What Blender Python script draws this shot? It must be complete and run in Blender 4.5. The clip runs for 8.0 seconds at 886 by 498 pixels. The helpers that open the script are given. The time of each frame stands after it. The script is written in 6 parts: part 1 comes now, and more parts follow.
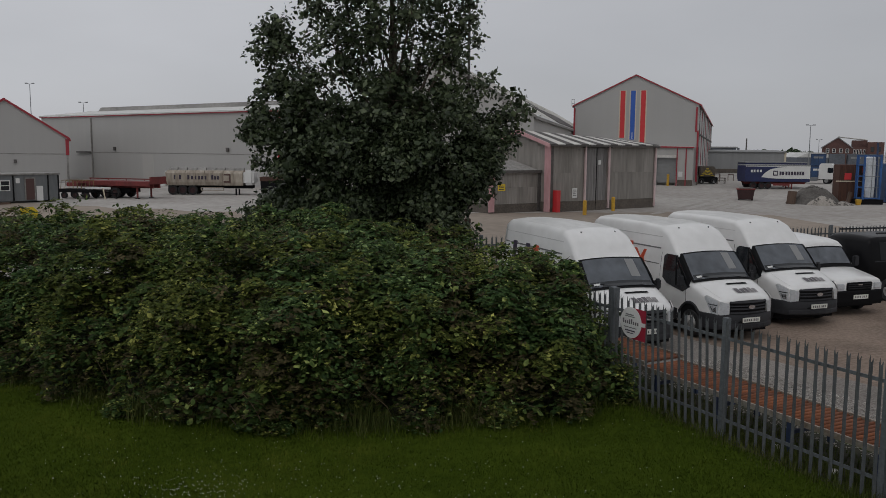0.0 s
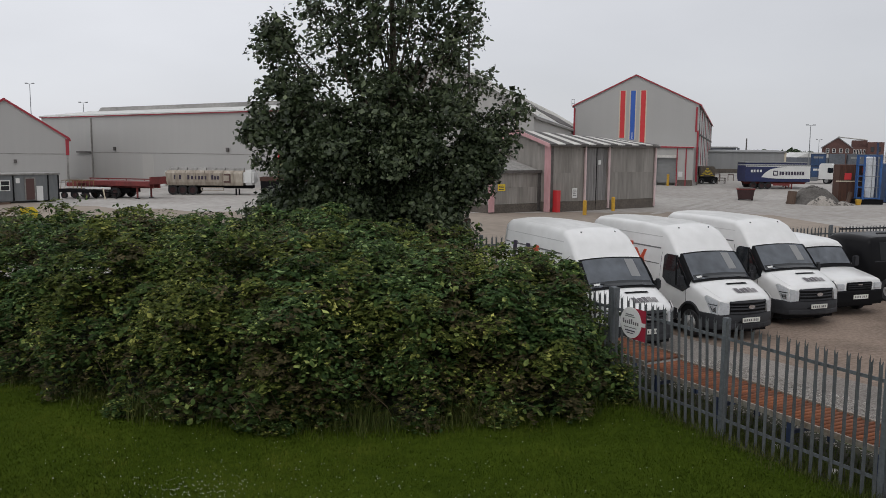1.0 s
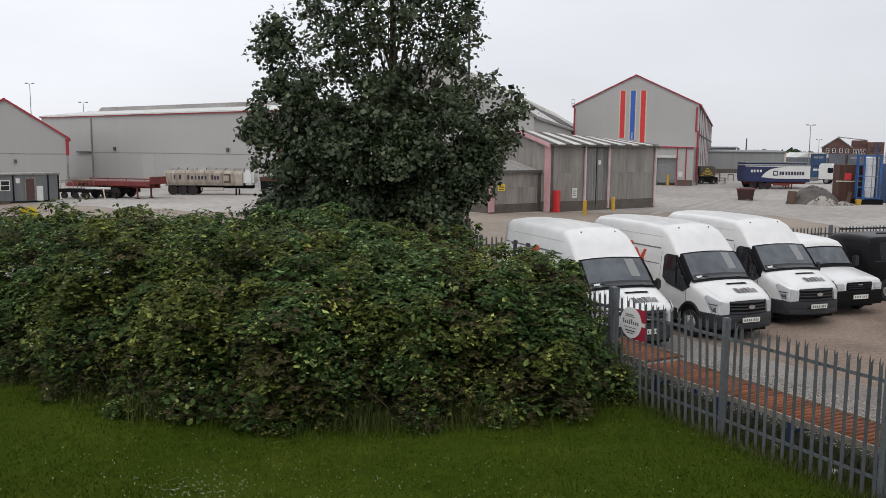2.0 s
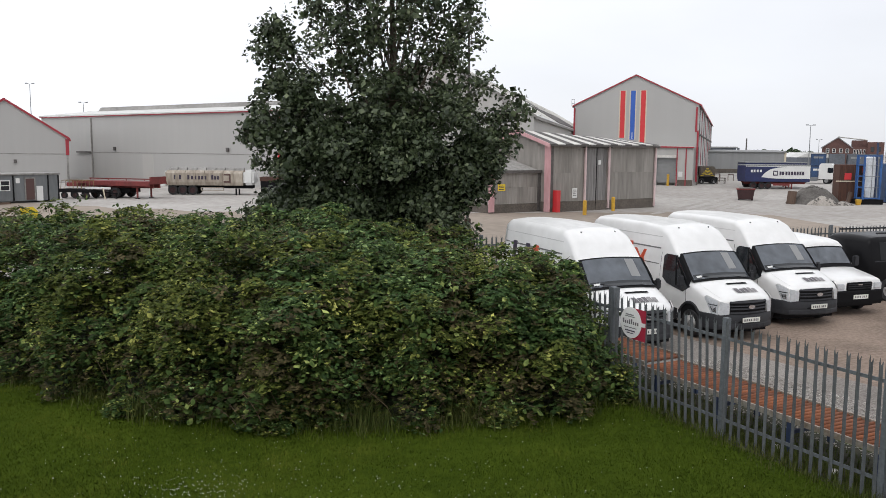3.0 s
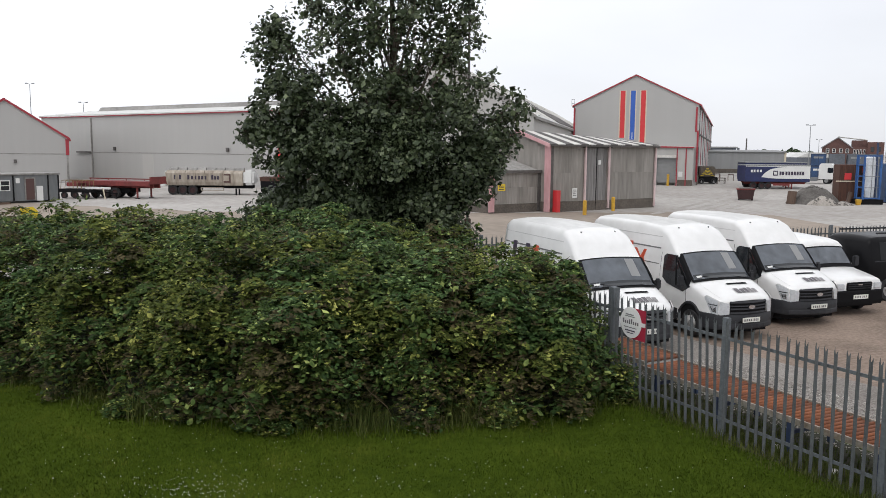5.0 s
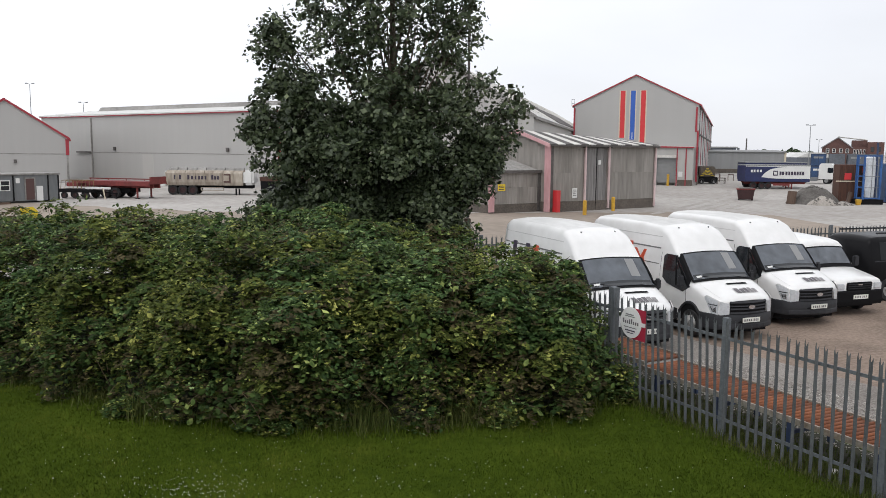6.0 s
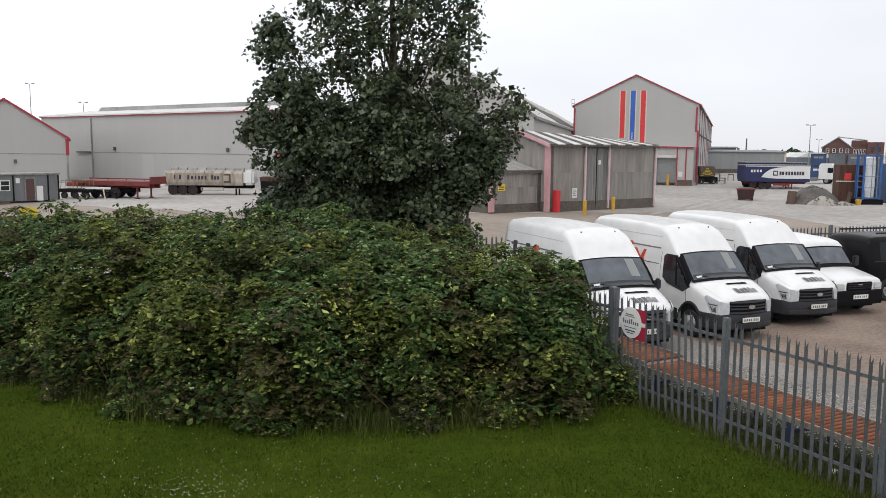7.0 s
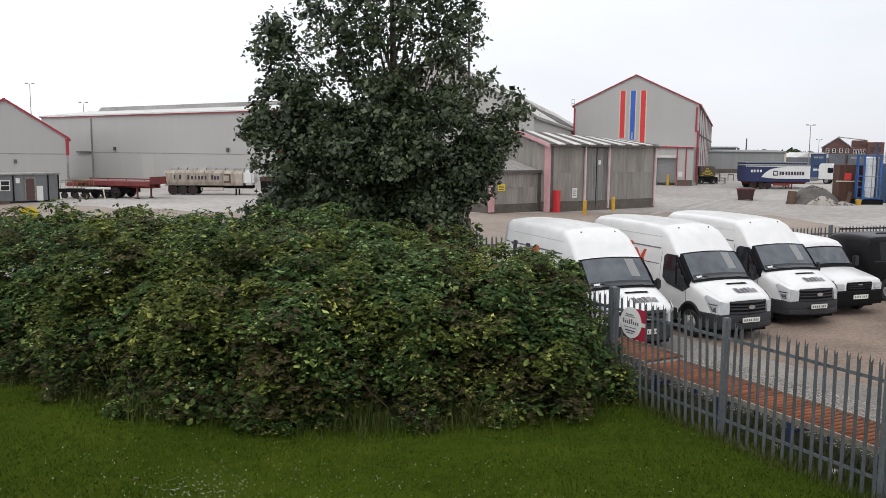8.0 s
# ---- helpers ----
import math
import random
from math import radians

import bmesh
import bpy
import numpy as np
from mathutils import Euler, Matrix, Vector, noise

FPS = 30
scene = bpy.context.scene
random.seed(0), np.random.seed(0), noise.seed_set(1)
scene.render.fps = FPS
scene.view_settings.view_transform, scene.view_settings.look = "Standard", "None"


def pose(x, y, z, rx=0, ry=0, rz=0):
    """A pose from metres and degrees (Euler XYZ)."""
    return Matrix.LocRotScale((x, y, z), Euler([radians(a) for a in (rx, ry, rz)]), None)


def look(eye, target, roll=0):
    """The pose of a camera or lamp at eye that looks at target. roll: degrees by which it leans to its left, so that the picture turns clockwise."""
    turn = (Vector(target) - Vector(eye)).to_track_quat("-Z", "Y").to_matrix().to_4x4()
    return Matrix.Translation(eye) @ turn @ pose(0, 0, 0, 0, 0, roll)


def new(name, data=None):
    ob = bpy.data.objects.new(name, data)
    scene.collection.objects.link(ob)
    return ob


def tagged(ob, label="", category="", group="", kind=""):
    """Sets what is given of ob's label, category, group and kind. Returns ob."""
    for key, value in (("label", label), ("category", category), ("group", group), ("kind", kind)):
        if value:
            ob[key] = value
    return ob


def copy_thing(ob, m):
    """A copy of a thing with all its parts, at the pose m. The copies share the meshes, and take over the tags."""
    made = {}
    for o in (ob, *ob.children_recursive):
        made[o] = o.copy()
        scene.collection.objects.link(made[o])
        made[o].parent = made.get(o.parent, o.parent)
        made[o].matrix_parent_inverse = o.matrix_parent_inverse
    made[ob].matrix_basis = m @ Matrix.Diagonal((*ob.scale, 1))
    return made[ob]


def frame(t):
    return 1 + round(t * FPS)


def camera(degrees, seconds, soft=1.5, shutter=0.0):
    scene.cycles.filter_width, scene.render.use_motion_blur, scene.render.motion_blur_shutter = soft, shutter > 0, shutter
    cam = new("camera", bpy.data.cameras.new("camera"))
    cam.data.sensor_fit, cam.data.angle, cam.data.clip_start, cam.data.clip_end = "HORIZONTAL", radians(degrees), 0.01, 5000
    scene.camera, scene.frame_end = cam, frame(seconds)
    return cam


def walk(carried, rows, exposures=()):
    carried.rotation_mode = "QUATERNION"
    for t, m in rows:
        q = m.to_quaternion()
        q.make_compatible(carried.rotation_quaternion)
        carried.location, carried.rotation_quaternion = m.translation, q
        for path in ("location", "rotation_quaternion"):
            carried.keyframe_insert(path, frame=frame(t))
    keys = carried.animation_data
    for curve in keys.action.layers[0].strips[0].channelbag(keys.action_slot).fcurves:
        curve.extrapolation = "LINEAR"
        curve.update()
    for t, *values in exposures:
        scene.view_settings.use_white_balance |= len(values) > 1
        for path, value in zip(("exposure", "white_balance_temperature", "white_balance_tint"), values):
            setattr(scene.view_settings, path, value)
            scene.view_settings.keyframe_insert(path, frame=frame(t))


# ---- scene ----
cam = camera(56.8, 8.0, soft=0.72)
EYE = Vector((0, 0, 4.509))
STAND = look(EYE, EYE + Vector((0, math.cos(radians(6.876)), -math.sin(radians(6.876)))), 0.463)
EXPOSURES = [(0, -1.15), (0.3, -1.0), (0.6, -0.68), (0.9, -0.58), (1.2, -0.52), (1.7, -0.42), (2.3, -0.1), (2.8, 0.0), (8, 0.0)]
walk(cam, [(0, STAND), (8.0, STAND)], EXPOSURES)

# ---- sky and light: an even overcast, with the sun weak and wide behind it
world = bpy.data.worlds.new("overcast_sky")
scene.world = world
world.use_nodes = True
wn, wl = world.node_tree.nodes, world.node_tree.links
sky = wn.new("ShaderNodeTexSky")
sky.sky_type, sky.sun_disc, sky.sun_elevation, sky.sun_rotation = "NISHITA", False, radians(52), radians(200)
coord = wn.new("ShaderNodeTexCoord")
split = wn.new("ShaderNodeSeparateXYZ")
wl.new(coord.outputs["Generated"], split.inputs[0])
ramp = wn.new("ShaderNodeValToRGB")
wl.new(split.outputs["Z"], ramp.inputs[0])
ramp.color_ramp.elements[0].position, ramp.color_ramp.elements[0].color = 0.0, (0.815, 0.83, 0.885, 1)
ramp.color_ramp.elements[1].position, ramp.color_ramp.elements[1].color = 0.40, (1.06, 1.065, 1.105, 1)
clouds = wn.new("ShaderNodeTexNoise")
clouds.inputs["Scale"].default_value, clouds.inputs["Detail"].default_value = 2.2, 5
stretch = wn.new("ShaderNodeMapping")
stretch.inputs["Scale"].default_value = (1, 1, 3)
wl.new(coord.outputs["Generated"], stretch.inputs[0])
wl.new(stretch.outputs[0], clouds.inputs["Vector"])
soft_range = wn.new("ShaderNodeMapRange")
soft_range.inputs["From Min"].default_value, soft_range.inputs["From Max"].default_value = 0.3, 0.7
soft_range.inputs["To Min"].default_value, soft_range.inputs["To Max"].default_value = 0.93, 1.06
wl.new(clouds.outputs["Fac"], soft_range.inputs[0])
bright_side = wn.new("ShaderNodeMapRange")          # thinner cloud towards the west
bright_side.inputs["From Min"].default_value, bright_side.inputs["From Max"].default_value = -0.6, 0.6
bright_side.inputs["To Min"].default_value, bright_side.inputs["To Max"].default_value = 1.22, 0.9
wl.new(split.outputs["X"], bright_side.inputs[0])
lit = wn.new("ShaderNodeVectorMath")
lit.operation = "SCALE"
veil = wn.new("ShaderNodeVectorMath")
veil.operation = "SCALE"
wl.new(ramp.outputs[0], lit.inputs[0])
wl.new(bright_side.outputs[0], lit.inputs["Scale"])
wl.new(lit.outputs[0], veil.inputs[0])
wl.new(soft_range.outputs[0], veil.inputs["Scale"])
blue = wn.new("ShaderNodeVectorMath")
blue.operation = "SCALE"
blue.inputs["Scale"].default_value = 0.012
wl.new(sky.outputs[0], blue.inputs[0])
total = wn.new("ShaderNodeVectorMath")
total.operation = "ADD"
wl.new(veil.outputs[0], total.inputs[0])
wl.new(blue.outputs[0], total.inputs[1])
backdrop = wn["Background"]
wl.new(total.outputs[0], backdrop.inputs["Color"])
backdrop.inputs["Strength"].default_value = 1.0

sun = new("sun", bpy.data.lights.new("sun", "SUN"))
sun.data.energy, sun.data.angle, sun.data.color = 0.7, radians(25), (1.0, 0.97, 0.93)
sun.matrix_world = look((0, 0, 60), (14, 40, 0))


# ---- materials
def mat(name, a, b=None, rough=0.7, metal=0.0, big=0.6, fine=14.0, stretch=(1, 1, 1), bump=0.15, spread=0.0, island=0.0, third=None, coat=0.0, spec=0.5):
    """Two tones mixed by broad and fine noise in metres, with relief; spread: by object, island: by piece."""
    m = bpy.data.materials.new(name)
    m.use_nodes = True
    n, l = m.node_tree.nodes, m.node_tree.links
    p = n["Principled BSDF"]
    p.inputs["Roughness"].default_value, p.inputs["Metallic"].default_value = rough, metal
    p.inputs["Coat Weight"].default_value, p.inputs["Specular IOR Level"].default_value = coat, spec
    b = b or tuple(c * 0.75 for c in a)
    tc, mp = n.new("ShaderNodeTexCoord"), n.new("ShaderNodeMapping")
    mp.inputs["Scale"].default_value = stretch
    l.new(tc.outputs["Object"], mp.inputs["Vector"])
    info = n.new("ShaderNodeObjectInfo")
    shift = n.new("ShaderNodeVectorMath")
    shift.operation = "MULTIPLY_ADD"
    comb = n.new("ShaderNodeCombineXYZ")
    for i in range(3):
        l.new(info.outputs["Random"], comb.inputs[i])
    shift.inputs[1].default_value = (37, 53, 71)
    l.new(comb.outputs[0], shift.inputs[0])
    l.new(mp.outputs[0], shift.inputs[2])
    n1, n2 = n.new("ShaderNodeTexNoise"), n.new("ShaderNodeTexNoise")
    for t, s, d in ((n1, big, 5), (n2, fine, 4)):
        t.inputs["Scale"].default_value, t.inputs["Detail"].default_value = s, d
        l.new(shift.outputs[0], t.inputs["Vector"])
    add = n.new("ShaderNodeMath")
    add.operation = "ADD"
    l.new(n1.outputs["Fac"], add.inputs[0])
    l.new(n2.outputs["Fac"], add.inputs[1])
    last = add
    if island:
        geo = n.new("ShaderNodeNewGeometry")
        more = n.new("ShaderNodeMath")
        more.operation = "MULTIPLY_ADD"
        more.inputs[1].default_value = island
        l.new(geo.outputs["Random Per Island"], more.inputs[0])
        l.new(last.outputs[0], more.inputs[2])
        last = more
    if spread:
        more = n.new("ShaderNodeMath")
        more.operation = "MULTIPLY_ADD"
        more.inputs[1].default_value = spread
        l.new(info.outputs["Random"], more.inputs[0])
        l.new(last.outputs[0], more.inputs[2])
        last = more
    mid = 1 + island / 2 + spread / 2
    half = 0.28 + island / 2 + spread / 2
    rng = n.new("ShaderNodeMapRange")
    rng.inputs["From Min"].default_value, rng.inputs["From Max"].default_value = mid - half, mid + half
    l.new(last.outputs[0], rng.inputs[0])
    cr = n.new("ShaderNodeValToRGB")
    cr.color_ramp.elements[0].color, cr.color_ramp.elements[1].color = (*b, 1), (*a, 1)
    if third:
        e = cr.color_ramp.elements.new(0.67)
        e.color = (*a, 1)
        cr.color_ramp.elements[2].color = (*third, 1)
    l.new(rng.outputs[0], cr.inputs[0])
    l.new(cr.outputs[0], p.inputs["Base Color"])
    if bump:
        bp = n.new("ShaderNodeBump")
        bp.inputs["Strength"].default_value, bp.inputs["Distance"].default_value = bump, 0.02
        l.new(n2.outputs["Fac"], bp.inputs["Height"])
        l.new(bp.outputs[0], p.inputs["Normal"])
    return m


def plain(name, a, rough=0.5, metal=0.0, coat=0.0):
    return mat(name, a, tuple(c * 0.88 for c in a), rough, metal, 1.5, 30, bump=0.04, coat=coat)


STREAK = (1, 1, 0.08)
M = dict(
    concrete=mat("yard_concrete", (0.43, 0.41, 0.385), (0.26, 0.238, 0.215), 0.85, big=0.09, fine=1.7, bump=0.1),
    soil=mat("dark_weedy_soil", (0.045, 0.043, 0.022), (0.018, 0.021, 0.009), 0.95, big=0.8, fine=9, bump=0.6),
    dirt=mat("tan_yard_dirt", (0.31, 0.26, 0.212), (0.21, 0.172, 0.138), 0.95, big=0.12, fine=1.5, bump=0.2),
    sand=mat("sandy_gravel", (0.285, 0.215, 0.168), (0.135, 0.098, 0.074), 0.95, big=0.55, fine=11, bump=0.7),
    gravel=mat("grey_gravel", (0.31, 0.285, 0.26), (0.115, 0.10, 0.088), 0.95, big=0.5, fine=28, bump=0.9),
    stone=mat("gravel_stone", (0.46, 0.435, 0.40), (0.13, 0.115, 0.10), 0.9, fine=20, island=0.9, bump=0.2),
    lawn=mat("lawn_earth", (0.054, 0.080, 0.0085), (0.031, 0.051, 0.0055), 0.95, big=0.4, fine=5, bump=0.15, spec=0.02),
    grass=mat("grass_blades", (0.062, 0.090, 0.010), (0.033, 0.055, 0.006), 0.9, big=0.35, fine=1.6, island=0.35, bump=0, third=(0.105, 0.118, 0.018), spec=0.015),
    dry=mat("rough_grass", (0.10, 0.105, 0.028), (0.024, 0.05, 0.006), 0.8, big=0.8, fine=8, island=0.8, bump=0, spec=0.2),
    flower=plain("clover_flower", (0.62, 0.63, 0.55), 0.8),
    leaf=mat("bramble_leaf", (0.051, 0.085, 0.021), (0.008, 0.016, 0.005), 0.6, big=0.55, fine=5, island=0.9, bump=0, third=(0.36, 0.41, 0.13), spec=0.07),
    pale_leaf=mat("yellowing_bramble_leaf", (0.077, 0.097, 0.020), (0.016, 0.024, 0.006), 0.6, big=0.8, fine=5, island=0.9, bump=0, third=(0.40, 0.40, 0.11), spec=0.06),
    cool_leaf=mat("cool_bramble_leaf", (0.046, 0.088, 0.025), (0.009, 0.021, 0.006), 0.55, big=0.8, fine=5, island=0.9, bump=0, third=(0.32, 0.42, 0.17), spec=0.09),
    low_leaf=mat("withered_low_leaf", (0.062, 0.054, 0.024), (0.014, 0.015, 0.006), 0.7, big=0.9, fine=5, island=0.9, bump=0, third=(0.13, 0.10, 0.045), spec=0.1),
    # near-black tone carries the shade inside the thicket
    under=mat("thicket_inner_shade", (0.016, 0.020, 0.008), (0.007, 0.009, 0.004), 0.95, big=1.0, fine=12, bump=0.8),
    cane=mat("bramble_cane", (0.16, 0.115, 0.07), (0.07, 0.05, 0.03), 0.8, fine=20, island=0.5, bump=0.1),
    tree_leaf=mat("tree_leaf", (0.052, 0.072, 0.032), (0.014, 0.024, 0.011), 0.45, big=0.4, fine=4, island=0.9, bump=0, third=(0.16, 0.19, 0.10), spec=0.3),
    far_leaf=mat("far_tree_leaf", (0.05, 0.085, 0.03), (0.022, 0.04, 0.016), 0.7, fine=4, island=0.8, bump=0),
    bark=mat("bark", (0.115, 0.09, 0.065), (0.05, 0.04, 0.03), 0.9, big=1.5, fine=16, stretch=(1, 1, 0.3), bump=0.7),
    steel=mat("galvanised_steel", (0.128, 0.138, 0.144), (0.066, 0.072, 0.076), 0.65, 0.25, big=2, fine=18, spread=0.35, bump=0.08),
    post=mat("dull_galvanised_post", (0.165, 0.182, 0.195), (0.10, 0.11, 0.118), 0.6, 0.4, big=2, fine=18, bump=0.1),
    rust=mat("rusty_roller", (0.31, 0.105, 0.04), (0.105, 0.036, 0.018), 0.75, 0.2, big=2.5, fine=20, spread=0.5, bump=0.3),
    conveyor=mat("worn_steel_edge", (0.42, 0.39, 0.34), (0.2, 0.14, 0.09), 0.55, 0.4, fine=12),
    blue_leg=mat("dark_blue_paint", (0.03, 0.055, 0.13), (0.02, 0.03, 0.06), 0.5, fine=10),
    clad=mat("grey_cladding", (0.40, 0.392, 0.378), (0.375, 0.368, 0.355), 0.55, 0.0, big=0.12, fine=1.0, stretch=STREAK, bump=0.05),
    clad2=mat("pale_cladding", (0.43, 0.42, 0.40), (0.39, 0.38, 0.36), 0.55, 0.0, big=0.12, fine=1.6, stretch=STREAK, bump=0.05),
    roof=mat("pale_roof_sheet", (0.66, 0.66, 0.64), (0.50, 0.50, 0.48), 0.6, big=0.2, fine=2, stretch=(0.3, 0.3, 1), bump=0.1),
    roof_grey=mat("weathered_roof_sheet", (0.33, 0.32, 0.30), (0.17, 0.165, 0.155), 0.75, big=0.3, fine=4, bump=0.15),
    roof_dark=mat("dark_roof_sheet", (0.12, 0.11, 0.105), (0.06, 0.055, 0.05), 0.8, big=0.4, fine=6),
    roof_light=mat("translucent_roof_sheet", (0.68, 0.67, 0.63), (0.5, 0.48, 0.44), 0.6, big=0.5, fine=5),
    sheet=mat("weathered_fibre_cement", (0.335, 0.312, 0.285), (0.18, 0.168, 0.152), 0.85, big=0.5, fine=4.0, stretch=(1, 1, 0.12), spread=0.25, bump=0.2),
    timber=mat("grey_timber_door", (0.31, 0.30, 0.295), (0.13, 0.125, 0.12), 0.85, big=1.0, fine=9, stretch=(1, 1, 0.06), spread=0.3, bump=0.2),
    plinth=mat("stained_brick_base", (0.15, 0.125, 0.105), (0.075, 0.065, 0.055), 0.9, big=1.0, fine=8),
    red=mat("red_trim", (0.36, 0.03, 0.045), (0.27, 0.022, 0.035), 0.5, fine=3),
    pink=mat("faded_red_trim", (0.60, 0.36, 0.37), (0.47, 0.25, 0.26), 0.7, fine=5, stretch=(1, 1, 0.3)),
    pale_pink=mat("bleached_pink_post", (0.66, 0.52, 0.51), (0.50, 0.36, 0.36), 0.7, fine=5, stretch=(1, 1, 0.3)),
    vivid=plain("bright_red_paint", (0.60, 0.035, 0.04), 0.5),
    blue=plain("stripe_blue", (0.03, 0.11, 0.45), 0.5),
    cream=plain("pale_edge", (0.62, 0.55, 0.42), 0.6),
    white=plain("white_paint", (0.72, 0.72, 0.70), 0.5),
    van=mat("white_van_paint", (0.80, 0.80, 0.79), (0.70, 0.70, 0.685), 0.28, big=0.7, fine=3, bump=0.0, coat=0.5),
    roof_paint=mat("weathered_van_roof", (0.66, 0.66, 0.645), (0.50, 0.50, 0.485), 0.5, big=0.9, fine=5, stretch=(0.4, 1, 1), bump=0),
    silver=mat("grubby_white_paint", (0.62, 0.62, 0.61), (0.42, 0.42, 0.41), 0.45, big=0.8, fine=6, stretch=(0.3, 1, 1), bump=0),
    black=mat("black_paint", (0.007, 0.007, 0.008), (0.005, 0.005, 0.006), 0.3, fine=5, bump=0, spec=0.13),
    plastic=mat("grey_black_plastic", (0.032, 0.033, 0.037), (0.020, 0.021, 0.024), 0.6, fine=12, bump=0.05, spec=0.3),
    rubber=plain("tyre_rubber", (0.02, 0.02, 0.021), 0.85),
    dark=mat("dark_void", (0.009, 0.009, 0.010), (0.006, 0.006, 0.007), 0.8, fine=30, bump=0.04, spec=0.15),
    seam=plain("panel_seam", (0.16, 0.16, 0.16), 0.7),
    rim=plain("wheel_rim", (0.32, 0.32, 0.32), 0.45, 0.5),
    glass=plain("tinted_vehicle_glass", (0.016, 0.02, 0.024), 0.08, coat=0.15),
    privacy_glass=mat("black_privacy_glass", (0.006, 0.007, 0.008), (0.004, 0.005, 0.006), 0.3, fine=5, bump=0, spec=0.3),
    screen=mat("windscreen_glass", (0.10, 0.115, 0.135), (0.045, 0.053, 0.063), 0.06, big=1.3, fine=3, bump=0, coat=0.5),
    lamp=mat("headlamp_glass", (0.62, 0.64, 0.66), (0.45, 0.47, 0.49), 0.15, big=4, fine=22, bump=0.08, coat=0.5),
    plate=plain("number_plate", (0.78, 0.78, 0.72), 0.45),
    ink=plain("dark_lettering", (0.035, 0.025, 0.05), 0.5),
    grey_ink=plain("grey_lettering", (0.13, 0.12, 0.13), 0.5),
    pale_ink=plain("pale_grey_lettering", (0.26, 0.25, 0.25), 0.5),
    orange=plain("orange_red_lettering", (0.60, 0.09, 0.04), 0.5),
    chrome=plain("chrome", (0.65, 0.66, 0.68), 0.2, 0.9),
    yellow=mat("yellow_paint", (0.62, 0.36, 0.03), (0.42, 0.24, 0.03), 0.6, fine=9),
    dull_yellow=mat("dull_rusty_yellow", (0.26, 0.18, 0.07), (0.12, 0.08, 0.045), 0.7, fine=6),
    sign_yellow=plain("sign_yellow", (0.75, 0.55, 0.03), 0.5),
    maroon=plain("sign_maroon", (0.34, 0.02, 0.045), 0.5),
    cabin=mat("grey_cabin_panel", (0.17, 0.18, 0.185), (0.12, 0.127, 0.13), 0.6, big=0.5, fine=5, stretch=(1, 1, 0.2)),
    brown_door=plain("brown_door", (0.09, 0.045, 0.04), 0.6),
    trailer_red=mat("faded_red_trailer", (0.22, 0.035, 0.032), (0.11, 0.022, 0.02), 0.7, big=0.8, fine=6),
    tank=mat("stained_cream_tank", (0.45, 0.40, 0.33), (0.22, 0.18, 0.14), 0.65, big=0.9, fine=4, stretch=(1, 1, 0.25)),
    curtain=mat("navy_curtain", (0.016, 0.025, 0.10), (0.011, 0.016, 0.06), 0.5, fine=3),
    brown=mat("rusty_brown_container", (0.095, 0.042, 0.027), (0.05, 0.024, 0.018), 0.8, big=0.7, fine=5, stretch=(1, 1, 0.2)),
    skip=mat("dark_maroon_skip", (0.05, 0.016, 0.016), (0.028, 0.011, 0.011), 0.7, fine=6),
    rack=mat("blue_rack_paint", (0.03, 0.115, 0.33), (0.02, 0.07, 0.2), 0.55, fine=6),
    wrap=mat("white_wrapping", (0.72, 0.74, 0.76), (0.5, 0.53, 0.56), 0.45, fine=7, bump=0.6),
    heap=mat("rubble_heap", (0.15, 0.14, 0.13), (0.07, 0.064, 0.058), 0.95, big=0.6, fine=7, bump=0.9),
    sandheap=mat("pale_sand_heap", (0.42, 0.39, 0.35), (0.28, 0.255, 0.225), 0.95, big=0.8, fine=9, bump=0.5),
    rocks=mat("broken_rubble", (0.19, 0.175, 0.16), (0.08, 0.072, 0.065), 0.9, fine=9, island=0.9, bump=0.3),
    brick=mat("red_brick_far", (0.135, 0.07, 0.06), (0.085, 0.045, 0.04), 0.9, big=0.5, fine=5),
    slate=mat("slate_roof", (0.28, 0.28, 0.285), (0.17, 0.17, 0.175), 0.7, big=0.5, fine=5),
    box_blue=mat("container_blue", (0.035, 0.085, 0.20), (0.025, 0.055, 0.12), 0.65, fine=4),
    box_grey=mat("container_grey", (0.14, 0.155, 0.18), (0.09, 0.10, 0.115), 0.65, fine=4),
    far_grey=mat("far_grey_sheet", (0.27, 0.275, 0.275), (0.21, 0.215, 0.215), 0.7, big=0.1, fine=1, stretch=STREAK),
    marks=mat("tyre_mark", (0.25, 0.232, 0.21), (0.37, 0.35, 0.325), 0.85, big=0.5, fine=2.0),
    pole=plain("grey_pole", (0.22, 0.23, 0.24), 0.6, 0.3),
    wood=mat("old_wooden_pole", (0.13, 0.085, 0.06), (0.07, 0.045, 0.035), 0.85, fine=10, stretch=(1, 1, 0.1)),
)


# ---- building helpers
def thing(name, label, category, m=None, group="", kind=""):
    ob = new(name)
    ob.empty_display_size = 0.2
    if m is not None:
        ob.matrix_world = m
    return tagged(ob, label, category, group, kind)


def mesh_from(name, bm, material, smooth=False):
    me = bpy.data.meshes.new(name)
    bmesh.ops.recalc_face_normals(bm, faces=bm.faces)
    bm.to_mesh(me)
    bm.free()
    me.materials.append(M[material])
    if smooth:
        me.shade_smooth()
    return me


def part(name, bm, material, parent, label="", smooth=False, kind=""):
    ob = new(name, mesh_from(name, bm, material, smooth))
    ob.parent = parent
    return tagged(ob, label, kind=kind)


def same(name, me, parent, m, label=""):
    """A piece on shared mesh data, at its own pose under parent."""
    ob = new(name, me)
    ob.parent = parent
    ob.matrix_basis = m
    return tagged(ob, label)


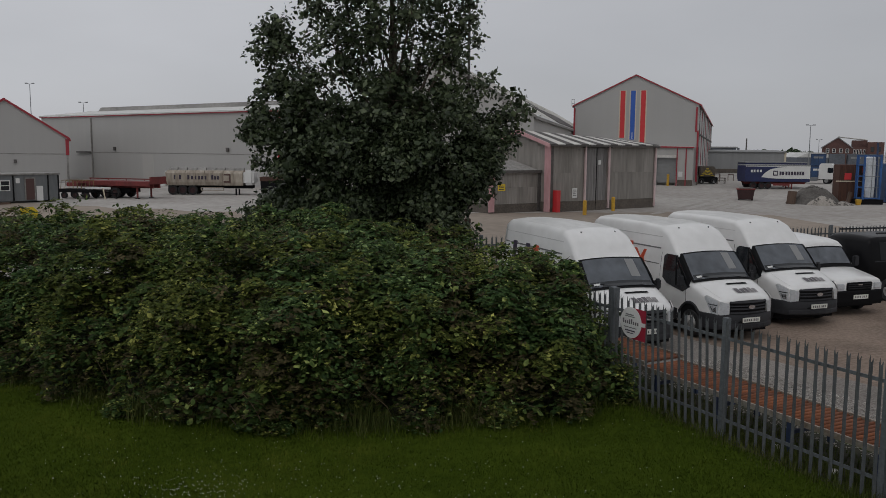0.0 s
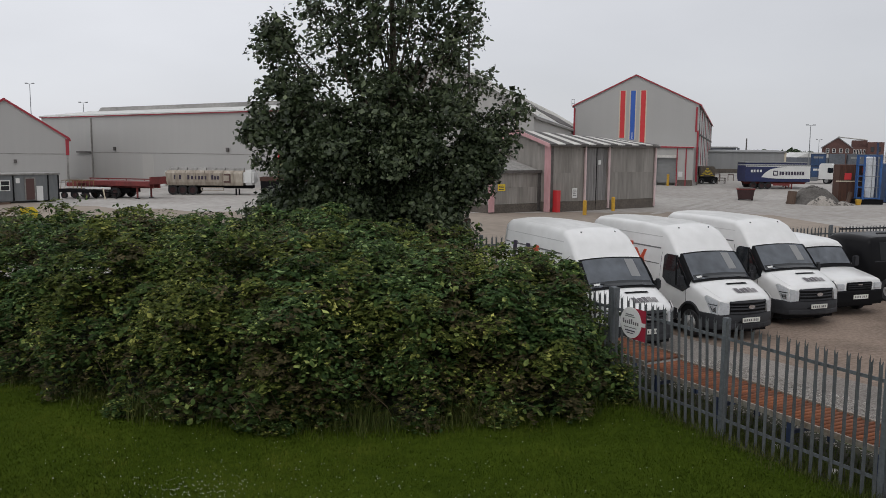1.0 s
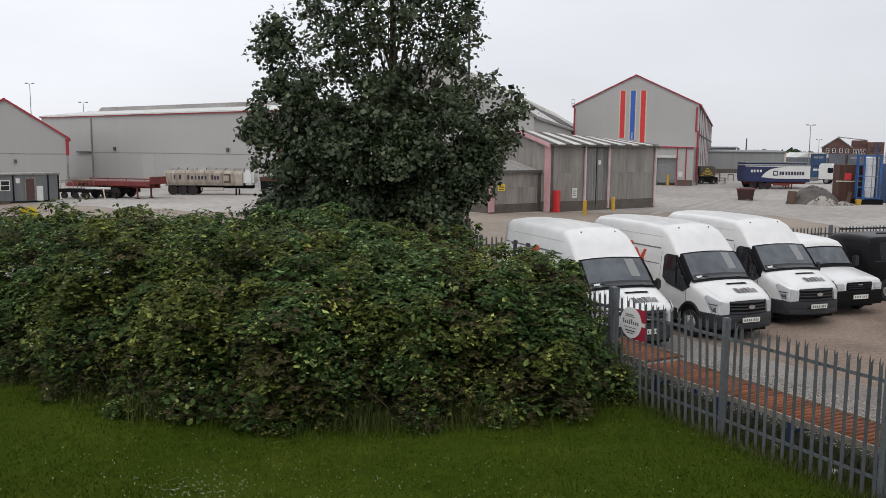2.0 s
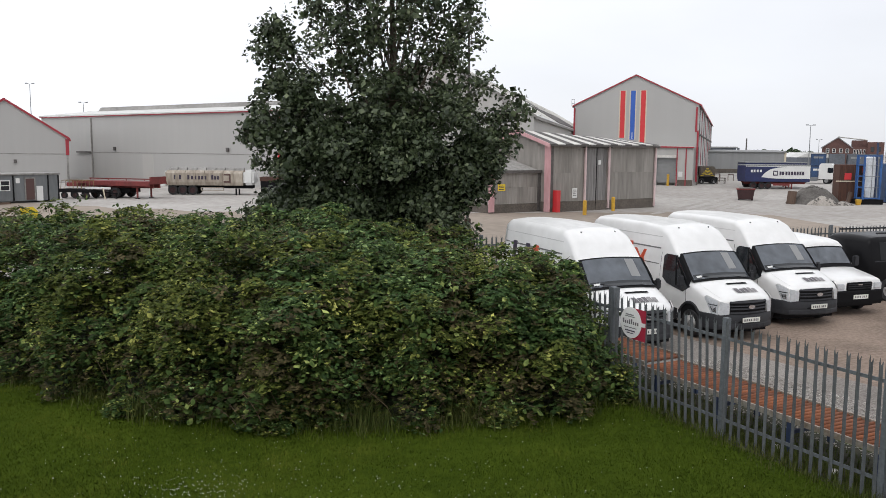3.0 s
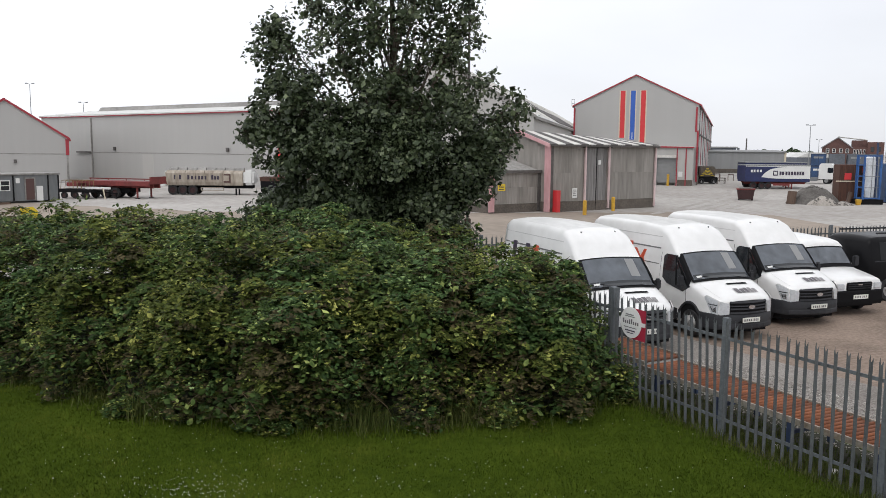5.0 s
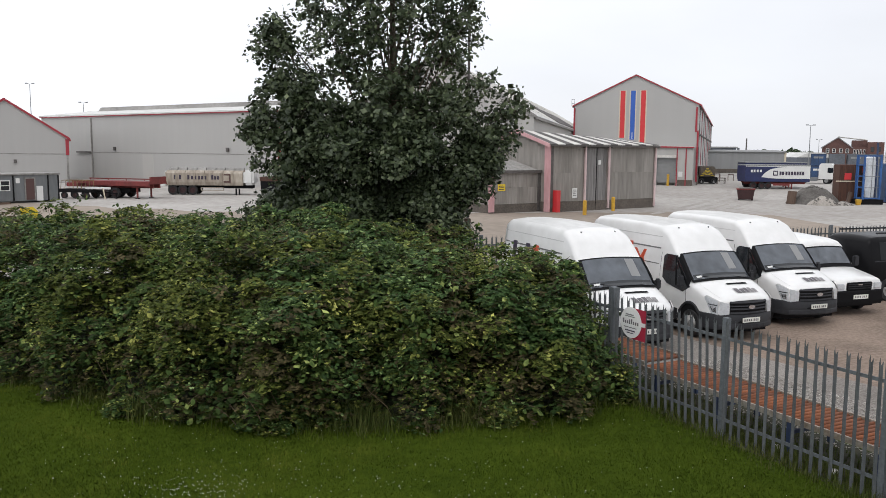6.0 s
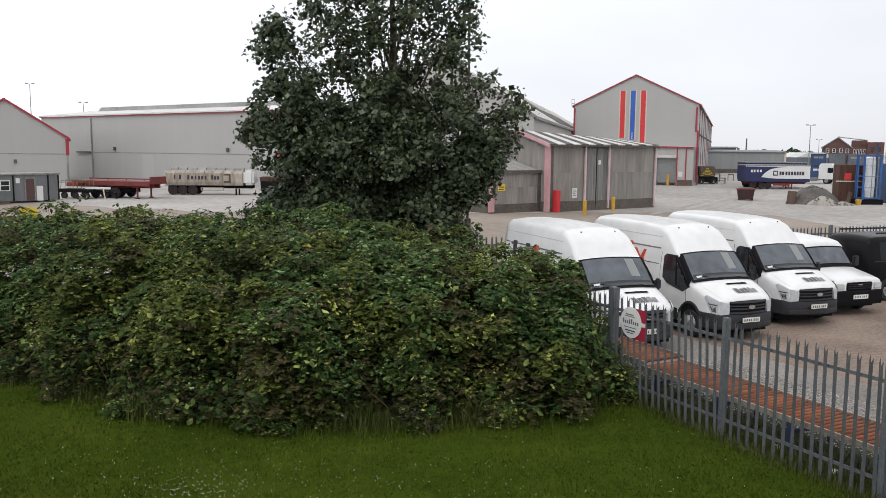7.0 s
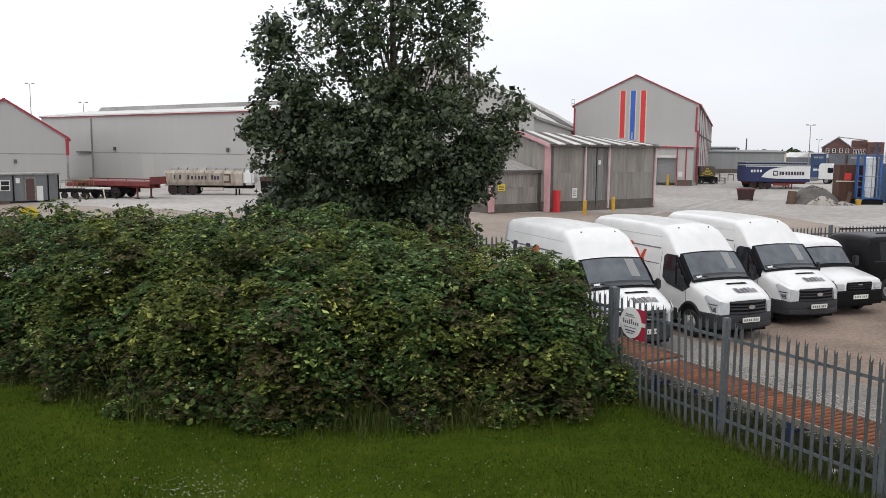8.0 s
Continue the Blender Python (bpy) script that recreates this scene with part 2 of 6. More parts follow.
def quad_box(bm, x0, x1, y0, y1, z0, z1):
    v = [bm.verts.new((x, y, z)) for x in (x0, x1) for y in (y0, y1) for z in (z0, z1)]
    for f in ((0, 1, 3, 2), (4, 6, 7, 5), (0, 4, 5, 1), (2, 3, 7, 6), (0, 2, 6, 4), (1, 5, 7, 3)):
        bm.faces.new([v[i] for i in f])
    return v


def box(*dims, bev=0.0, more=()):
    bm = bmesh.new()
    quad_box(bm, *dims)
    for d in more:
        quad_box(bm, *d)
    if bev:
        bmesh.ops.bevel(bm, geom=bm.edges[:], offset=bev, segments=2, affect="EDGES")
    return bm


def extrude(poly, axis, t0, t1, bm=None):
    """A flat outline drawn out along an axis; the outline's two numbers are the other two axes in order."""
    bm = bm or bmesh.new()

    def at(p, t):
        q = list(p)
        q.insert(axis, t)
        return bm.verts.new(q)
    a, b = [at(p, t0) for p in poly], [at(p, t1) for p in poly]
    bm.faces.new(a), bm.faces.new(b[::-1])
    for i in range(len(poly)):
        j = (i + 1) % len(poly)
        bm.faces.new((a[i], b[i], b[j], a[j]))
    return bm


def beam(p, q, w, h=None, bm=None):
    """A bar of w by h from p to q."""
    bm = bm or bmesh.new()
    p, q = Vector(p), Vector(q)
    d = (q - p).normalized()
    side = d.cross(Vector((0, 0, 1)))
    side = side.normalized() if side.length > 1e-3 else Vector((1, 0, 0))
    up = side.cross(d)
    h = h or w
    c = [(side * sx * w + up * sz * h) / 2 for sx, sz in ((-1, -1), (1, -1), (1, 1), (-1, 1))]
    a, b = [bm.verts.new(p + o) for o in c], [bm.verts.new(q + o) for o in c]
    bm.faces.new(a), bm.faces.new(b[::-1])
    for i in range(4):
        j = (i + 1) % 4
        bm.faces.new((a[i], b[i], b[j], a[j]))
    return bm


def tube(points, radii, segs=8, bm=None):
    bm = bm or bmesh.new()
    rings = []
    for i, p in enumerate(points):
        p = Vector(p)
        d = (Vector(points[min(i + 1, len(points) - 1)]) - Vector(points[max(i - 1, 0)])).normalized()
        s = d.cross(Vector((0.31, 0.17, 0.93)))
        s = s.normalized() if s.length > 1e-3 else Vector((1, 0, 0))
        u = s.cross(d)
        r = radii[i] if hasattr(radii, "__len__") else radii
        rings.append([bm.verts.new(p + (s * math.cos(a) + u * math.sin(a)) * r) for a in [2 * math.pi * k / segs for k in range(segs)]])
    for a, b in zip(rings, rings[1:]):
        for k in range(segs):
            bm.faces.new((a[k], a[(k + 1) % segs], b[(k + 1) % segs], b[k]))
    bm.faces.new(rings[0][::-1]), bm.faces.new(rings[-1])
    return bm


def wheel(parent, x, y, r, w, out, m_rim="rim"):
    """A wheel with its axle along local y; out: the side that shows."""
    hub = new("wheel")
    hub.parent = parent
    hub.matrix_basis = pose(x, y, r)
    bm = bmesh.new()
    prof = [(r * 0.62, -w / 2), (r * 0.93, -w / 2), (r, -w * 0.3), (r, w * 0.3), (r * 0.93, w / 2), (r * 0.62, w / 2)]
    n = 20
    rings = [[bm.verts.new((math.cos(a) * rr, yy, math.sin(a) * rr)) for rr, yy in prof] for a in [2 * math.pi * k / n for k in range(n)]]
    for k in range(n):
        for i in range(len(prof)):
            j = (i + 1) % len(prof)
            bm.faces.new((rings[k][i], rings[k][j], rings[(k + 1) % n][j], rings[(k + 1) % n][i]))
    part("tyre", bm, "rubber", hub, smooth=False)
    o = out * w * 0.36
    bm = tube([(0, 0, 0), (0, o * 0.8, 0)], r * 0.63, 16)
    tube([(0, o * 0.8, 0), (0, o * 1.25, 0)], [r * 0.28, r * 0.2], 10, bm)
    part("rim", bm, m_rim, hub)
    return hub


def cloud_mesh(name, verts, faces, material, smooth=False):
    me = bpy.data.meshes.new(name)
    me.vertices.add(len(verts))
    me.vertices.foreach_set("co", np.asarray(verts, dtype=np.float32).ravel())
    k = faces.shape[1]
    me.loops.add(faces.size)
    me.loops.foreach_set("vertex_index", faces.astype(np.int32).ravel())
    me.polygons.add(len(faces))
    me.polygons.foreach_set("loop_start", np.arange(len(faces), dtype=np.int32) * k)
    me.update(calc_edges=True)
    me.validate()
    me.materials.append(M[material])
    return me


def unit(v):
    return v / (np.linalg.norm(v, axis=1, keepdims=True) + 1e-9)


def slim_leaves(name, centres, normals, size, material, rng, wild=0.3, long=1.5, fold=0.16):
    """Pointed leaves of four faces, folded along the midrib and drooping at the tip."""
    n = len(centres)
    nor = unit(normals + rng.normal(0, wild, (n, 3)))
    along = unit(np.cross(nor, rng.normal(0, 1, (n, 3))))
    side = np.cross(nor, along)
    s = (size * rng.uniform(0.65, 1.3, n))[:, None]
    a, b, dip = along * s * long * 0.5, side * s * 0.44, nor * s * fold
    pts = np.stack([centres - a, centres - a * 0.1 + b - dip, centres + a - dip * 1.3, centres - a * 0.1 - b - dip, centres + a * 0.1], 1)
    base = (np.arange(n) * 5)[:, None]
    tri = np.concatenate([base + np.array(t) for t in ((0, 4, 1), (1, 4, 2), (2, 4, 3), (3, 4, 0))], 0)
    return cloud_mesh(name, pts.reshape(-1, 3), tri, material)


def leaves(name, centres, normals, size, material, rng, wild=0.5, long=1.35, fold=0.18):
    """Folded leaves, each of four faces round a midrib, at centres, facing about along normals."""
    n = len(centres)
    nor = unit(normals + rng.normal(0, wild, (n, 3)))
    along = unit(np.cross(nor, rng.normal(0, 1, (n, 3))))
    side = np.cross(nor, along)
    s = (size * rng.uniform(0.65, 1.25, n))[:, None]
    a, b = along * s * long * 0.5, side * s * 0.42
    dip = nor * s * fold
    pts = np.stack([centres - a, centres - a * 0.15 + b - dip, centres + a * 0.45 + b * 0.8 - dip * 0.9, centres + a - dip * 0.8,
                    centres + a * 0.45 - b * 0.8 - dip * 0.9, centres - a * 0.15 - b - dip, centres + a * 0.3], 1)
    base = (np.arange(n) * 7)[:, None]
    tri = np.concatenate([base + np.array(t) for t in ((0, 6, 1), (1, 6, 2), (2, 6, 3), (3, 6, 4), (4, 6, 5), (5, 6, 0))], 0)
    return cloud_mesh(name, pts.reshape(-1, 3), tri, material)


# ---- the ground: one concrete sheet to the horizon, with gravel, sand and lawn laid on it
def sheet_at(name, poly, z, material, label, category, depth=0.06):
    bm = extrude(poly, 2, z - depth, z)
    ob = new(name, mesh_from(name, bm, material))
    return tagged(ob, label, category, kind="structure")


sheet_at("ground", [(-1500, -60), (1500, -60), (1500, 3000), (-1500, 3000)], 0.0, "concrete", "worn grey concrete yard with stains and tyre marks", "ground", 0.5)


FA = Vector((3.182, 15.088, 0))                       # gate post of the near fence
FD = Vector((math.sin(radians(27.41)), -math.cos(radians(27.41)), 0))
FN = Vector((-FD.y, FD.x, 0))                          # towards the yard


def along(s, side=0.0, z=0.0):
    p = FA + FD * s + FN * side
    return Vector((p.x, p.y, z))


fence_left, fence_right = along(-14), along(9)
sheet_at("yard_gravel", [tuple(along(s, d).xy) for s, d in ((-12, 1.5), (10, 1.55), (10, 3.6), (5, 4.4), (2.4, 4.9), (-1, 4.6), (-12, 4.0))], 0.012, "gravel", "loose grey gravel beside the palisade fence", "gravel")
sheet_at("yard_sand", [tuple(along(s, d).xy) for s, d in ((-12, 1.3), (12, 1.3), (12, 22), (-12, 13))], 0.006, "sand", "brown sandy parking ground", "ground")
sheet_at("lawn", [(-60, -20), tuple(along(30, 1.6).xy), tuple(along(-9, 1.55).xy), (-60, 40)], 0.018, "lawn", "damp mown green lawn", "lawn")


sheet_at("verge_soil", [tuple(along(s, d).xy) for s, d in ((-10, -0.05), (-2, -0.12), (1, -0.06), (3.2, -0.16), (5, -0.1), (7, -0.2), (12, -0.1), (12, 1.5), (7, 1.62), (4, 1.48), (1, 1.58), (-10, 1.5))], 0.024, "soil", "dark weedy soil under the fence and conveyor", "soil")
edge_rng = random.Random(12)
rim = [(x, 57.5 + 4.5 * math.sin(x * 0.11) + edge_rng.uniform(-1.2, 1.2) + (6 if x < -14 else 0)) for x in range(24, -62, -3)]
sheet_at("yard_dirt", [(-60, 31), (26, 33)] + rim, 0.004, "dirt", "tan dirt spread over the concrete yard", "ground")


# ---- big halls
def hall(name, label, origin, turn, width, length, eave, apex, wall="clad", roof="roof", trim="red", edge=0.22, group=""):
    """A hall whose gable faces local -y, from x = 0 to width; the ridge runs along y."""
    h = thing(name, label, "warehouse", pose(origin[0], origin[1], 0, rz=turn), group)
    mid, t = width / 2, 0.3
    for nm, y0 in (("front_wall", 0), ("rear_wall", length - t)):
        part(nm, extrude([(0, 0), (width, 0), (width, eave), (mid, apex), (0, eave)], 1, y0, y0 + t), wall, h)
    for nm, x0 in (("side_wall", 0.004), ("side_wall", width - t - 0.004)):
        part(nm, box(x0, x0 + t, t + 0.003, length - t - 0.003, 0, eave - 0.02), wall, h)
    rise = (apex - eave) / mid
    for s in (0, 1):
        poly = [(-0.25, eave - 0.25 * rise + 0.02), (mid, apex + 0.02), (mid, apex + 0.2), (-0.25, eave - 0.25 * rise + 0.2)]
        if s:
            poly = [(width - x, z) for x, z in poly]
        part("roof", extrude(poly, 1, -0.1, length + 0.1), roof, h)
        verge = [(-0.27, eave - 0.27 * rise - 0.02), (mid, apex - 0.02), (mid, apex + 0.02 + edge), (-0.27, eave - 0.27 * rise + 0.02 + edge)]
        if s:
            verge = [(width - x, z) for x, z in verge]
        part("verge_trim", extrude(verge, 1, -0.2, -0.103), trim, h)
        x = -0.3 if not s else width + 0.22
        part("gutter", box(x, x + 0.12, -0.1, length, eave - 0.25 * rise - 0.12, eave - 0.25 * rise + 0.12), trim, h)
    return h


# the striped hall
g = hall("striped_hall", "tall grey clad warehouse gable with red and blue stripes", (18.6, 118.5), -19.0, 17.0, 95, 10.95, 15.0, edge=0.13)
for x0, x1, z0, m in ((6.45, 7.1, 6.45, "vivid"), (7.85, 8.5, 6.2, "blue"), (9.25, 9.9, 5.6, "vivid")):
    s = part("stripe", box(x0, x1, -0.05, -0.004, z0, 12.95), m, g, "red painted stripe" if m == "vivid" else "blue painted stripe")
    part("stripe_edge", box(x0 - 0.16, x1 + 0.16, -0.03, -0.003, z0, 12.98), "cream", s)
part("bay_marker", box(8.13, 8.23, -0.07, -0.052, 6.3, 7.2), "white", g, "short white upright bar")
for x, z0, z1 in ((0.02, 0, 10.6), (16.72, 7.3, 10.6), (16.98, 0.5, 7.4)):
    part("corner_trim", box(x - 0.1, x + 0.14, -0.12, -0.008, z0, z1), "red", g)
part("corner_step", box(16.7, 17.1, -0.13, -0.01, 7.25, 7.45), "red", g)
for i in range(9):
    y = 4 + i * 10.4
    part("downpipe", box(17.02, 17.1, y, y + 0.12, 0.4, 10.7), "red" if i % 2 else "roof_dark", g)
part("side_rail", box(17.0, 17.12, 0.2, 94, 6.9, 7.15), "roof_dark", g, "dark flashing along the side wall")
part("plinth", box(17.003, 17.15, 0, 95, 0, 1.2), "plinth", g)
part("roof_ladder", beam((-0.1, 0.6, 10.9), (-0.1, 0.6, 11.9), 0.05, bm=beam((-0.5, 0.6, 10.9), (-0.5, 0.6, 11.9), 0.05, bm=beam((-0.5, 0.6, 11.85), (-0.1, 0.6, 11.85), 0.05, bm=beam((-0.5, 0.6, 11.3), (0.0, 0.6, 11.3), 0.05)))), "pole", g)

# loading annex in front of it
an = thing("loading_annex", "low grey loading annex with a roller door and red trim", "annex", pose(33.4, 110.4, 0, rz=-19.5))
part("wall", box(-13, -4.7, 0, 3.0, 0, 5.3, more=((-4.7, -2.2, 0, 3.0, 3.75, 5.2), (-2.2, 0, 0, 3.0, 0, 5.1), (-4.7, -2.2, 1.2, 3.0, 0, 3.75))), "clad2", an)
part("roof", extrude([(-13.1, 5.32), (0.1, 5.12), (0.1, 5.26), (-13.1, 5.5)], 1, -0.15, 3.0), "roof", an)
part("fascia", extrude([(-13.1, 5.2), (0.1, 5.05), (0.1, 5.22), (-13.1, 5.42)], 1, -0.26, -0.154), "red", an)
for x in (-0.98, -2.15):
    part("door_post", box(x, x + 0.14, -0.12, -0.004, 0, 5.0), "red", an)
rd = part("roller_door", box(-4.68, -2.22, 0.4, 0.5, 0.35, 3.7), "far_grey", an, "grey steel roller door")
for k in range(12):
    part("slat", box(-4.67, -2.23, 0.36, 0.398, 0.4 + k * 0.275, 0.655 + k * 0.275), "far_grey", rd)
part("door_header", box(-4.8, -2.2, -0.1, -0.004, 3.75, 4.1), "roof_light", an, "weathered pale door header")
part("plinth", box(-1.95, 0.02, -0.08, -0.004, 0, 0.8), "plinth", an)
part("sign", box(-1.85, -1.3, -0.05, -0.005, 1.2, 1.9), "white", an)

# the hall between, mostly behind the tree
hall("long_roofed_hall", "long grey warehouse with pale sheeted roof", (8 - 18 * 0.974, 74 + 18 * 0.225), -13, 18.0, 120, 7.6, 12.9, "clad2", "roof", "roof_grey")
mh = bpy.data.objects["long_roofed_hall"]
for k in range(14):
    y = 6 + k * 7.5
    part("roof_light", extrude([(9.5, 12.84), (17.9, 7.87), (17.9, 7.93), (9.5, 12.9)], 1, y, y + 1.6), "roof_dark" if k == 4 else "roof_light", mh)
part("valley", extrude([(14.6, 9.83), (18.1, 7.77), (18.1, 7.87), (14.6, 9.93)], 1, 24, 60), "roof_dark", mh, "dark weathered roof section")

# the side-on hall behind the trailers: its long wall faces the yard
lh = thing("side_hall", "long grey warehouse side wall with red gutter line", "warehouse", pose(-60.7, 124.9, 0, rz=math.degrees(math.atan2(-19.5, 28))))
LW = 51.0
part("wall", box(0, LW, 0, 0.3, 0, 8.85), "clad", lh)
for x in (0, LW - 0.3):
    part("end_wall", box(x, x + 0.3, 0.303, 16, 0, 8.8), "clad", lh)
part("rear_wall", box(0.303, LW - 0.303, 15.7, 16, 0, 8.8), "clad", lh)
part("gutter", box(-0.1, LW + 0.1, -0.25, -0.004, 8.82, 8.94), "red", lh)
part("roof", extrude([(-0.3, 8.95), (8, 10.0), (8, 10.2), (-0.3, 9.12)], 0, -0.2, LW + 0.2), "roof", lh, "pale sheeted roof slope")
part("roof", extrude([(16.3, 8.95), (8, 10.0), (8, 10.2), (16.3, 9.12)], 0, -0.2, LW + 0.2), "roof", lh)
part("ridge_monitor", extrude([(6.6, 10.02), (9.4, 10.02), (9.0, 10.62), (7.0, 10.62)], 0, 4.5, LW - 1), "roof_grey", lh, "raised grey ridge ventilator")
part("joint", box(13.3, LW - 0.5, -0.03, -0.004, 3.78, 3.86), "roof_grey", lh)
part("downpipe", box(13.0, 13.14, -0.2, -0.005, 0.2, 8.6), "roof_grey", lh)
part("downpipe", box(LW - 0.45, LW - 0.1, -0.14, -0.006, 0, 8.6), "vivid", lh, "red corner strip")
part("canopy_edge", box(9.5, 13.0, -0.35, -0.005, 3.75, 3.95), "roof_dark", lh)
for x in (18.3, 41.6):
    part("vent", box(x, x + 0.4, -0.22, -0.006, 4.1, 4.6), "roof_dark", lh)
part("patch", box(24.6, 27.0, -0.015, -0.003, 0.1, 3.7), "clad2", lh, "replaced wall panel")

# the hall with the red verge beside it
rh = hall("red_verge_hall", "grey clad gable hall with a red verge and corner", (-59.8, 98.1), 26.5, 13.8, 14, 5.55, 10.15, edge=0.26)
part("corner_trim", box(13.5, 13.9, -0.14, -0.006, 3.5, 5.5), "red", rh)
part("corner_post", box(13.55, 13.8, -0.12, -0.006, 0, 3.5), "roof_grey", rh)
part("joint", box(0.1, 13.5, -0.03, -0.004, 3.62, 3.7), "roof_grey", rh)
part("vent", box(7.6, 7.95, -0.15, -0.006, 2.5, 2.95), "roof_dark", rh)


# ---- the corrugated shed
def shed():
    L, Wd, E, R, RE = 11.45, 6.8, 5.02, 6.0, 5.40
    s = thing("store_shed", "weathered corrugated fibre-cement shed with faded pink corner posts", "shed", pose(7.86, 60.67, 0, rz=35))
    part("plinth", box(-0.02, L + 0.02, -0.02, 0.3, 0, 0.75), "plinth", s)
    part("plinth", box(-0.02, 0.3, 0.303, Wd, 0, 0.75), "plinth", s)
    for nm, x0, x1 in (("front_wall", 0, 3.55), ("front_wall", 5.95, L)):
        w = part(nm, box(x0, x1, 0.05, 0.3, 0.753, E - 0.05), "sheet", s)
    part("gable_wall", extrude([(0.303, 0.753), (Wd, 0.753), (Wd, E - 0.05), (Wd / 2, R - 0.06), (0.303, E - 0.05)], 0, 0.03, 0.3), "sheet", s)
    part("gable_wall", extrude([(0.303, 0), (Wd, 0), (Wd, E - 0.05), (Wd / 2, RE - 0.06), (0.303, E - 0.05)], 0, L - 0.3, L - 0.03), "sheet", s)
    part("rear_wall", box(0.303, L - 0.303, Wd - 0.3, Wd - 0.02, 0, E - 0.06), "sheet", s)
    # overlapping corrugated sheets on the front and the gable end
    for row, (z0, z1, lap) in enumerate(((0.76, 2.95, 0.0), (2.9, E - 0.08, 0.022))):
        x = 0.15
        while x < L - 0.3:
            wdt = 1.0
            if not 3.35 < x + wdt / 2 < 6.1:
                me_bm = corrugated(wdt, z1 - z0)
                same("wall_sheet", mesh_from("wall_sheet", me_bm, "sheet"), s, pose(x, 0.02 - lap, z0))
            x += 1.0
        y = 0.35
        while y < Wd - 0.3:
            top = E + (R - E) * (1 - abs(y + 0.5 - Wd / 2) / (Wd / 2)) - 0.35
            me_bm = corrugated(1.0, min(z1, top) - z0 if row == 0 else max(top - z0, 0.5))
            same("wall_sheet", mesh_from("wall_sheet", me_bm, "sheet"), s, pose(-lap, y + 1.0, z0, rz=-90))
            y += 1.0
    # sliding doors
    for x0, x1, yy in ((3.62, 4.78, 0.02), (4.74, 5.92, 0.10)):
        d = part("sliding_door", box(x0, x1, yy, yy + 0.06, 0.12, E - 0.2), "timber", s, "grey boarded sliding door")
        n = 7
        for k in range(n):
            a = x0 + (x1 - x0) * k / n
            part("board", box(a + 0.008, a + (x1 - x0) / n - 0.008, yy - 0.03, yy - 0.002, 0.13, E - 0.22), "timber", d)
    part("door_gap", box(4.72, 4.80, -0.02, 0.0, 0.12, E - 0.2), "dark", s)
    part("door_track", box(3.3, 6.4, -0.10, -0.012, E - 0.24, E - 0.1), "roof_dark", s)
    part("notice", box(5.0, 5.28, 0.03, 0.066, 3.5, 3.85), "white", s)
    for x in (3.44, 6.0, L - 0.1):
        part("door_post", box(x, x + 0.15, -0.14, -0.013, 0.12, E - 0.1), "pale_pink", s)
    part("corner_post", box(-0.16, 0.22, -0.10, -0.034, 0.3, E), "roof_dark", s)
    part("corner_post", box(-0.20, -0.05, -0.115, 0.42, 0.03, E), "pink", s, "faded pink corner post")
    part("corner_post", box(-0.2, -0.05, Wd - 0.4, Wd + 0.05, 0.3, E), "pink", s, "faded pink corner post")
    rise = (R - E) / (Wd / 2)

    def ridge(x):
        return R + 0.03 + (RE - R) * max(0.0, x) / L
    x_end, count = L + 0.1, 15
    for sgn in (0, 1):
        for k in range(count):
            a = -0.35 + k * (x_end + 0.35) / count
            b = a + (x_end + 0.35) / count - 0.02
            bm = bmesh.new()
            ring = []
            for x in (a, b):
                y0, y1, low_z = (-0.3, Wd / 2, E - 0.3 * rise * (ridge(x) - E) / (R - E) + 0.03) if not sgn else (Wd + 0.3, Wd / 2, E - 0.1)
                ring.append([bm.verts.new(p) for p in ((x, y0, low_z), (x, y1, ridge(x)), (x, y1, ridge(x) + 0.07), (x, y0, low_z + 0.07))])
            bm.faces.new(ring[0]), bm.faces.new(ring[1][::-1])
            for q in range(4):
                n = (q + 1) % 4
                bm.faces.new((ring[0][q], ring[1][q], ring[1][n], ring[0][n]))
            part("roof_sheet", bm, "roof_light" if k % 2 else "roof_dark", s)
        verge = [(-0.34, E - 0.34 * rise - 0.14), (Wd / 2, R - 0.14), (Wd / 2, R + 0.13), (-0.34, E - 0.34 * rise + 0.13)]
        if sgn:
            verge = [(Wd - a, b) for a, b in verge]
        part("verge_trim", extrude(verge, 0, -0.46, -0.36), "pink", s)
    part("gutter", box(-0.3, L + 0.1, -0.42, -0.31, E - 0.16, E - 0.04), "roof_dark", s)
    part("gutter", box(-0.25, L + 0.05, -0.03, 0.04, E - 0.12, E - 0.02), "roof_dark", s)
    # things fixed to the front
    part("red_cupboard", box(0.26, 0.64, -0.5, -0.04, 0.0, 1.62, bev=0.02), "vivid", s, "bright red upright cupboard")
    n = part("warning_notice", box(2.25, 2.75, -0.05, -0.012, 1.0, 1.75), "white", s)
    for k in range(4):
        part("text_bar", box(2.31, 2.66 - 0.05 * (k % 2), -0.055, -0.051, 1.15 + k * 0.14, 1.2 + k * 0.14), "seam", n)
    # the lean-to against its gable end
    t = thing("lean_to_store", "low weathered lean-to with a hipped sheet roof", "lean-to", pose(3.36, 58.87, 0, rz=35))
    Lx, D, Z = 4.65, 4.4, 3.0
    part("plinth", box(-0.03, Lx + 0.02, -0.03, D, 0, 0.62), "plinth", t)
    part("wall", box(0, Lx, 0, D, 0.623, Z), "sheet", t)
    x = 0.35
    while x < Lx - 0.3:
        for z0, z1, lap in ((0.65, 1.9, 0.0), (1.86, Z - 0.05, 0.02)):
            same("wall_sheet", mesh_from("wall_sheet", corrugated(1.05, z1 - z0), "sheet"), t, pose(x, -0.03 - lap, z0))
        x += 1.05
    bm = bmesh.new()
    o = 0.18
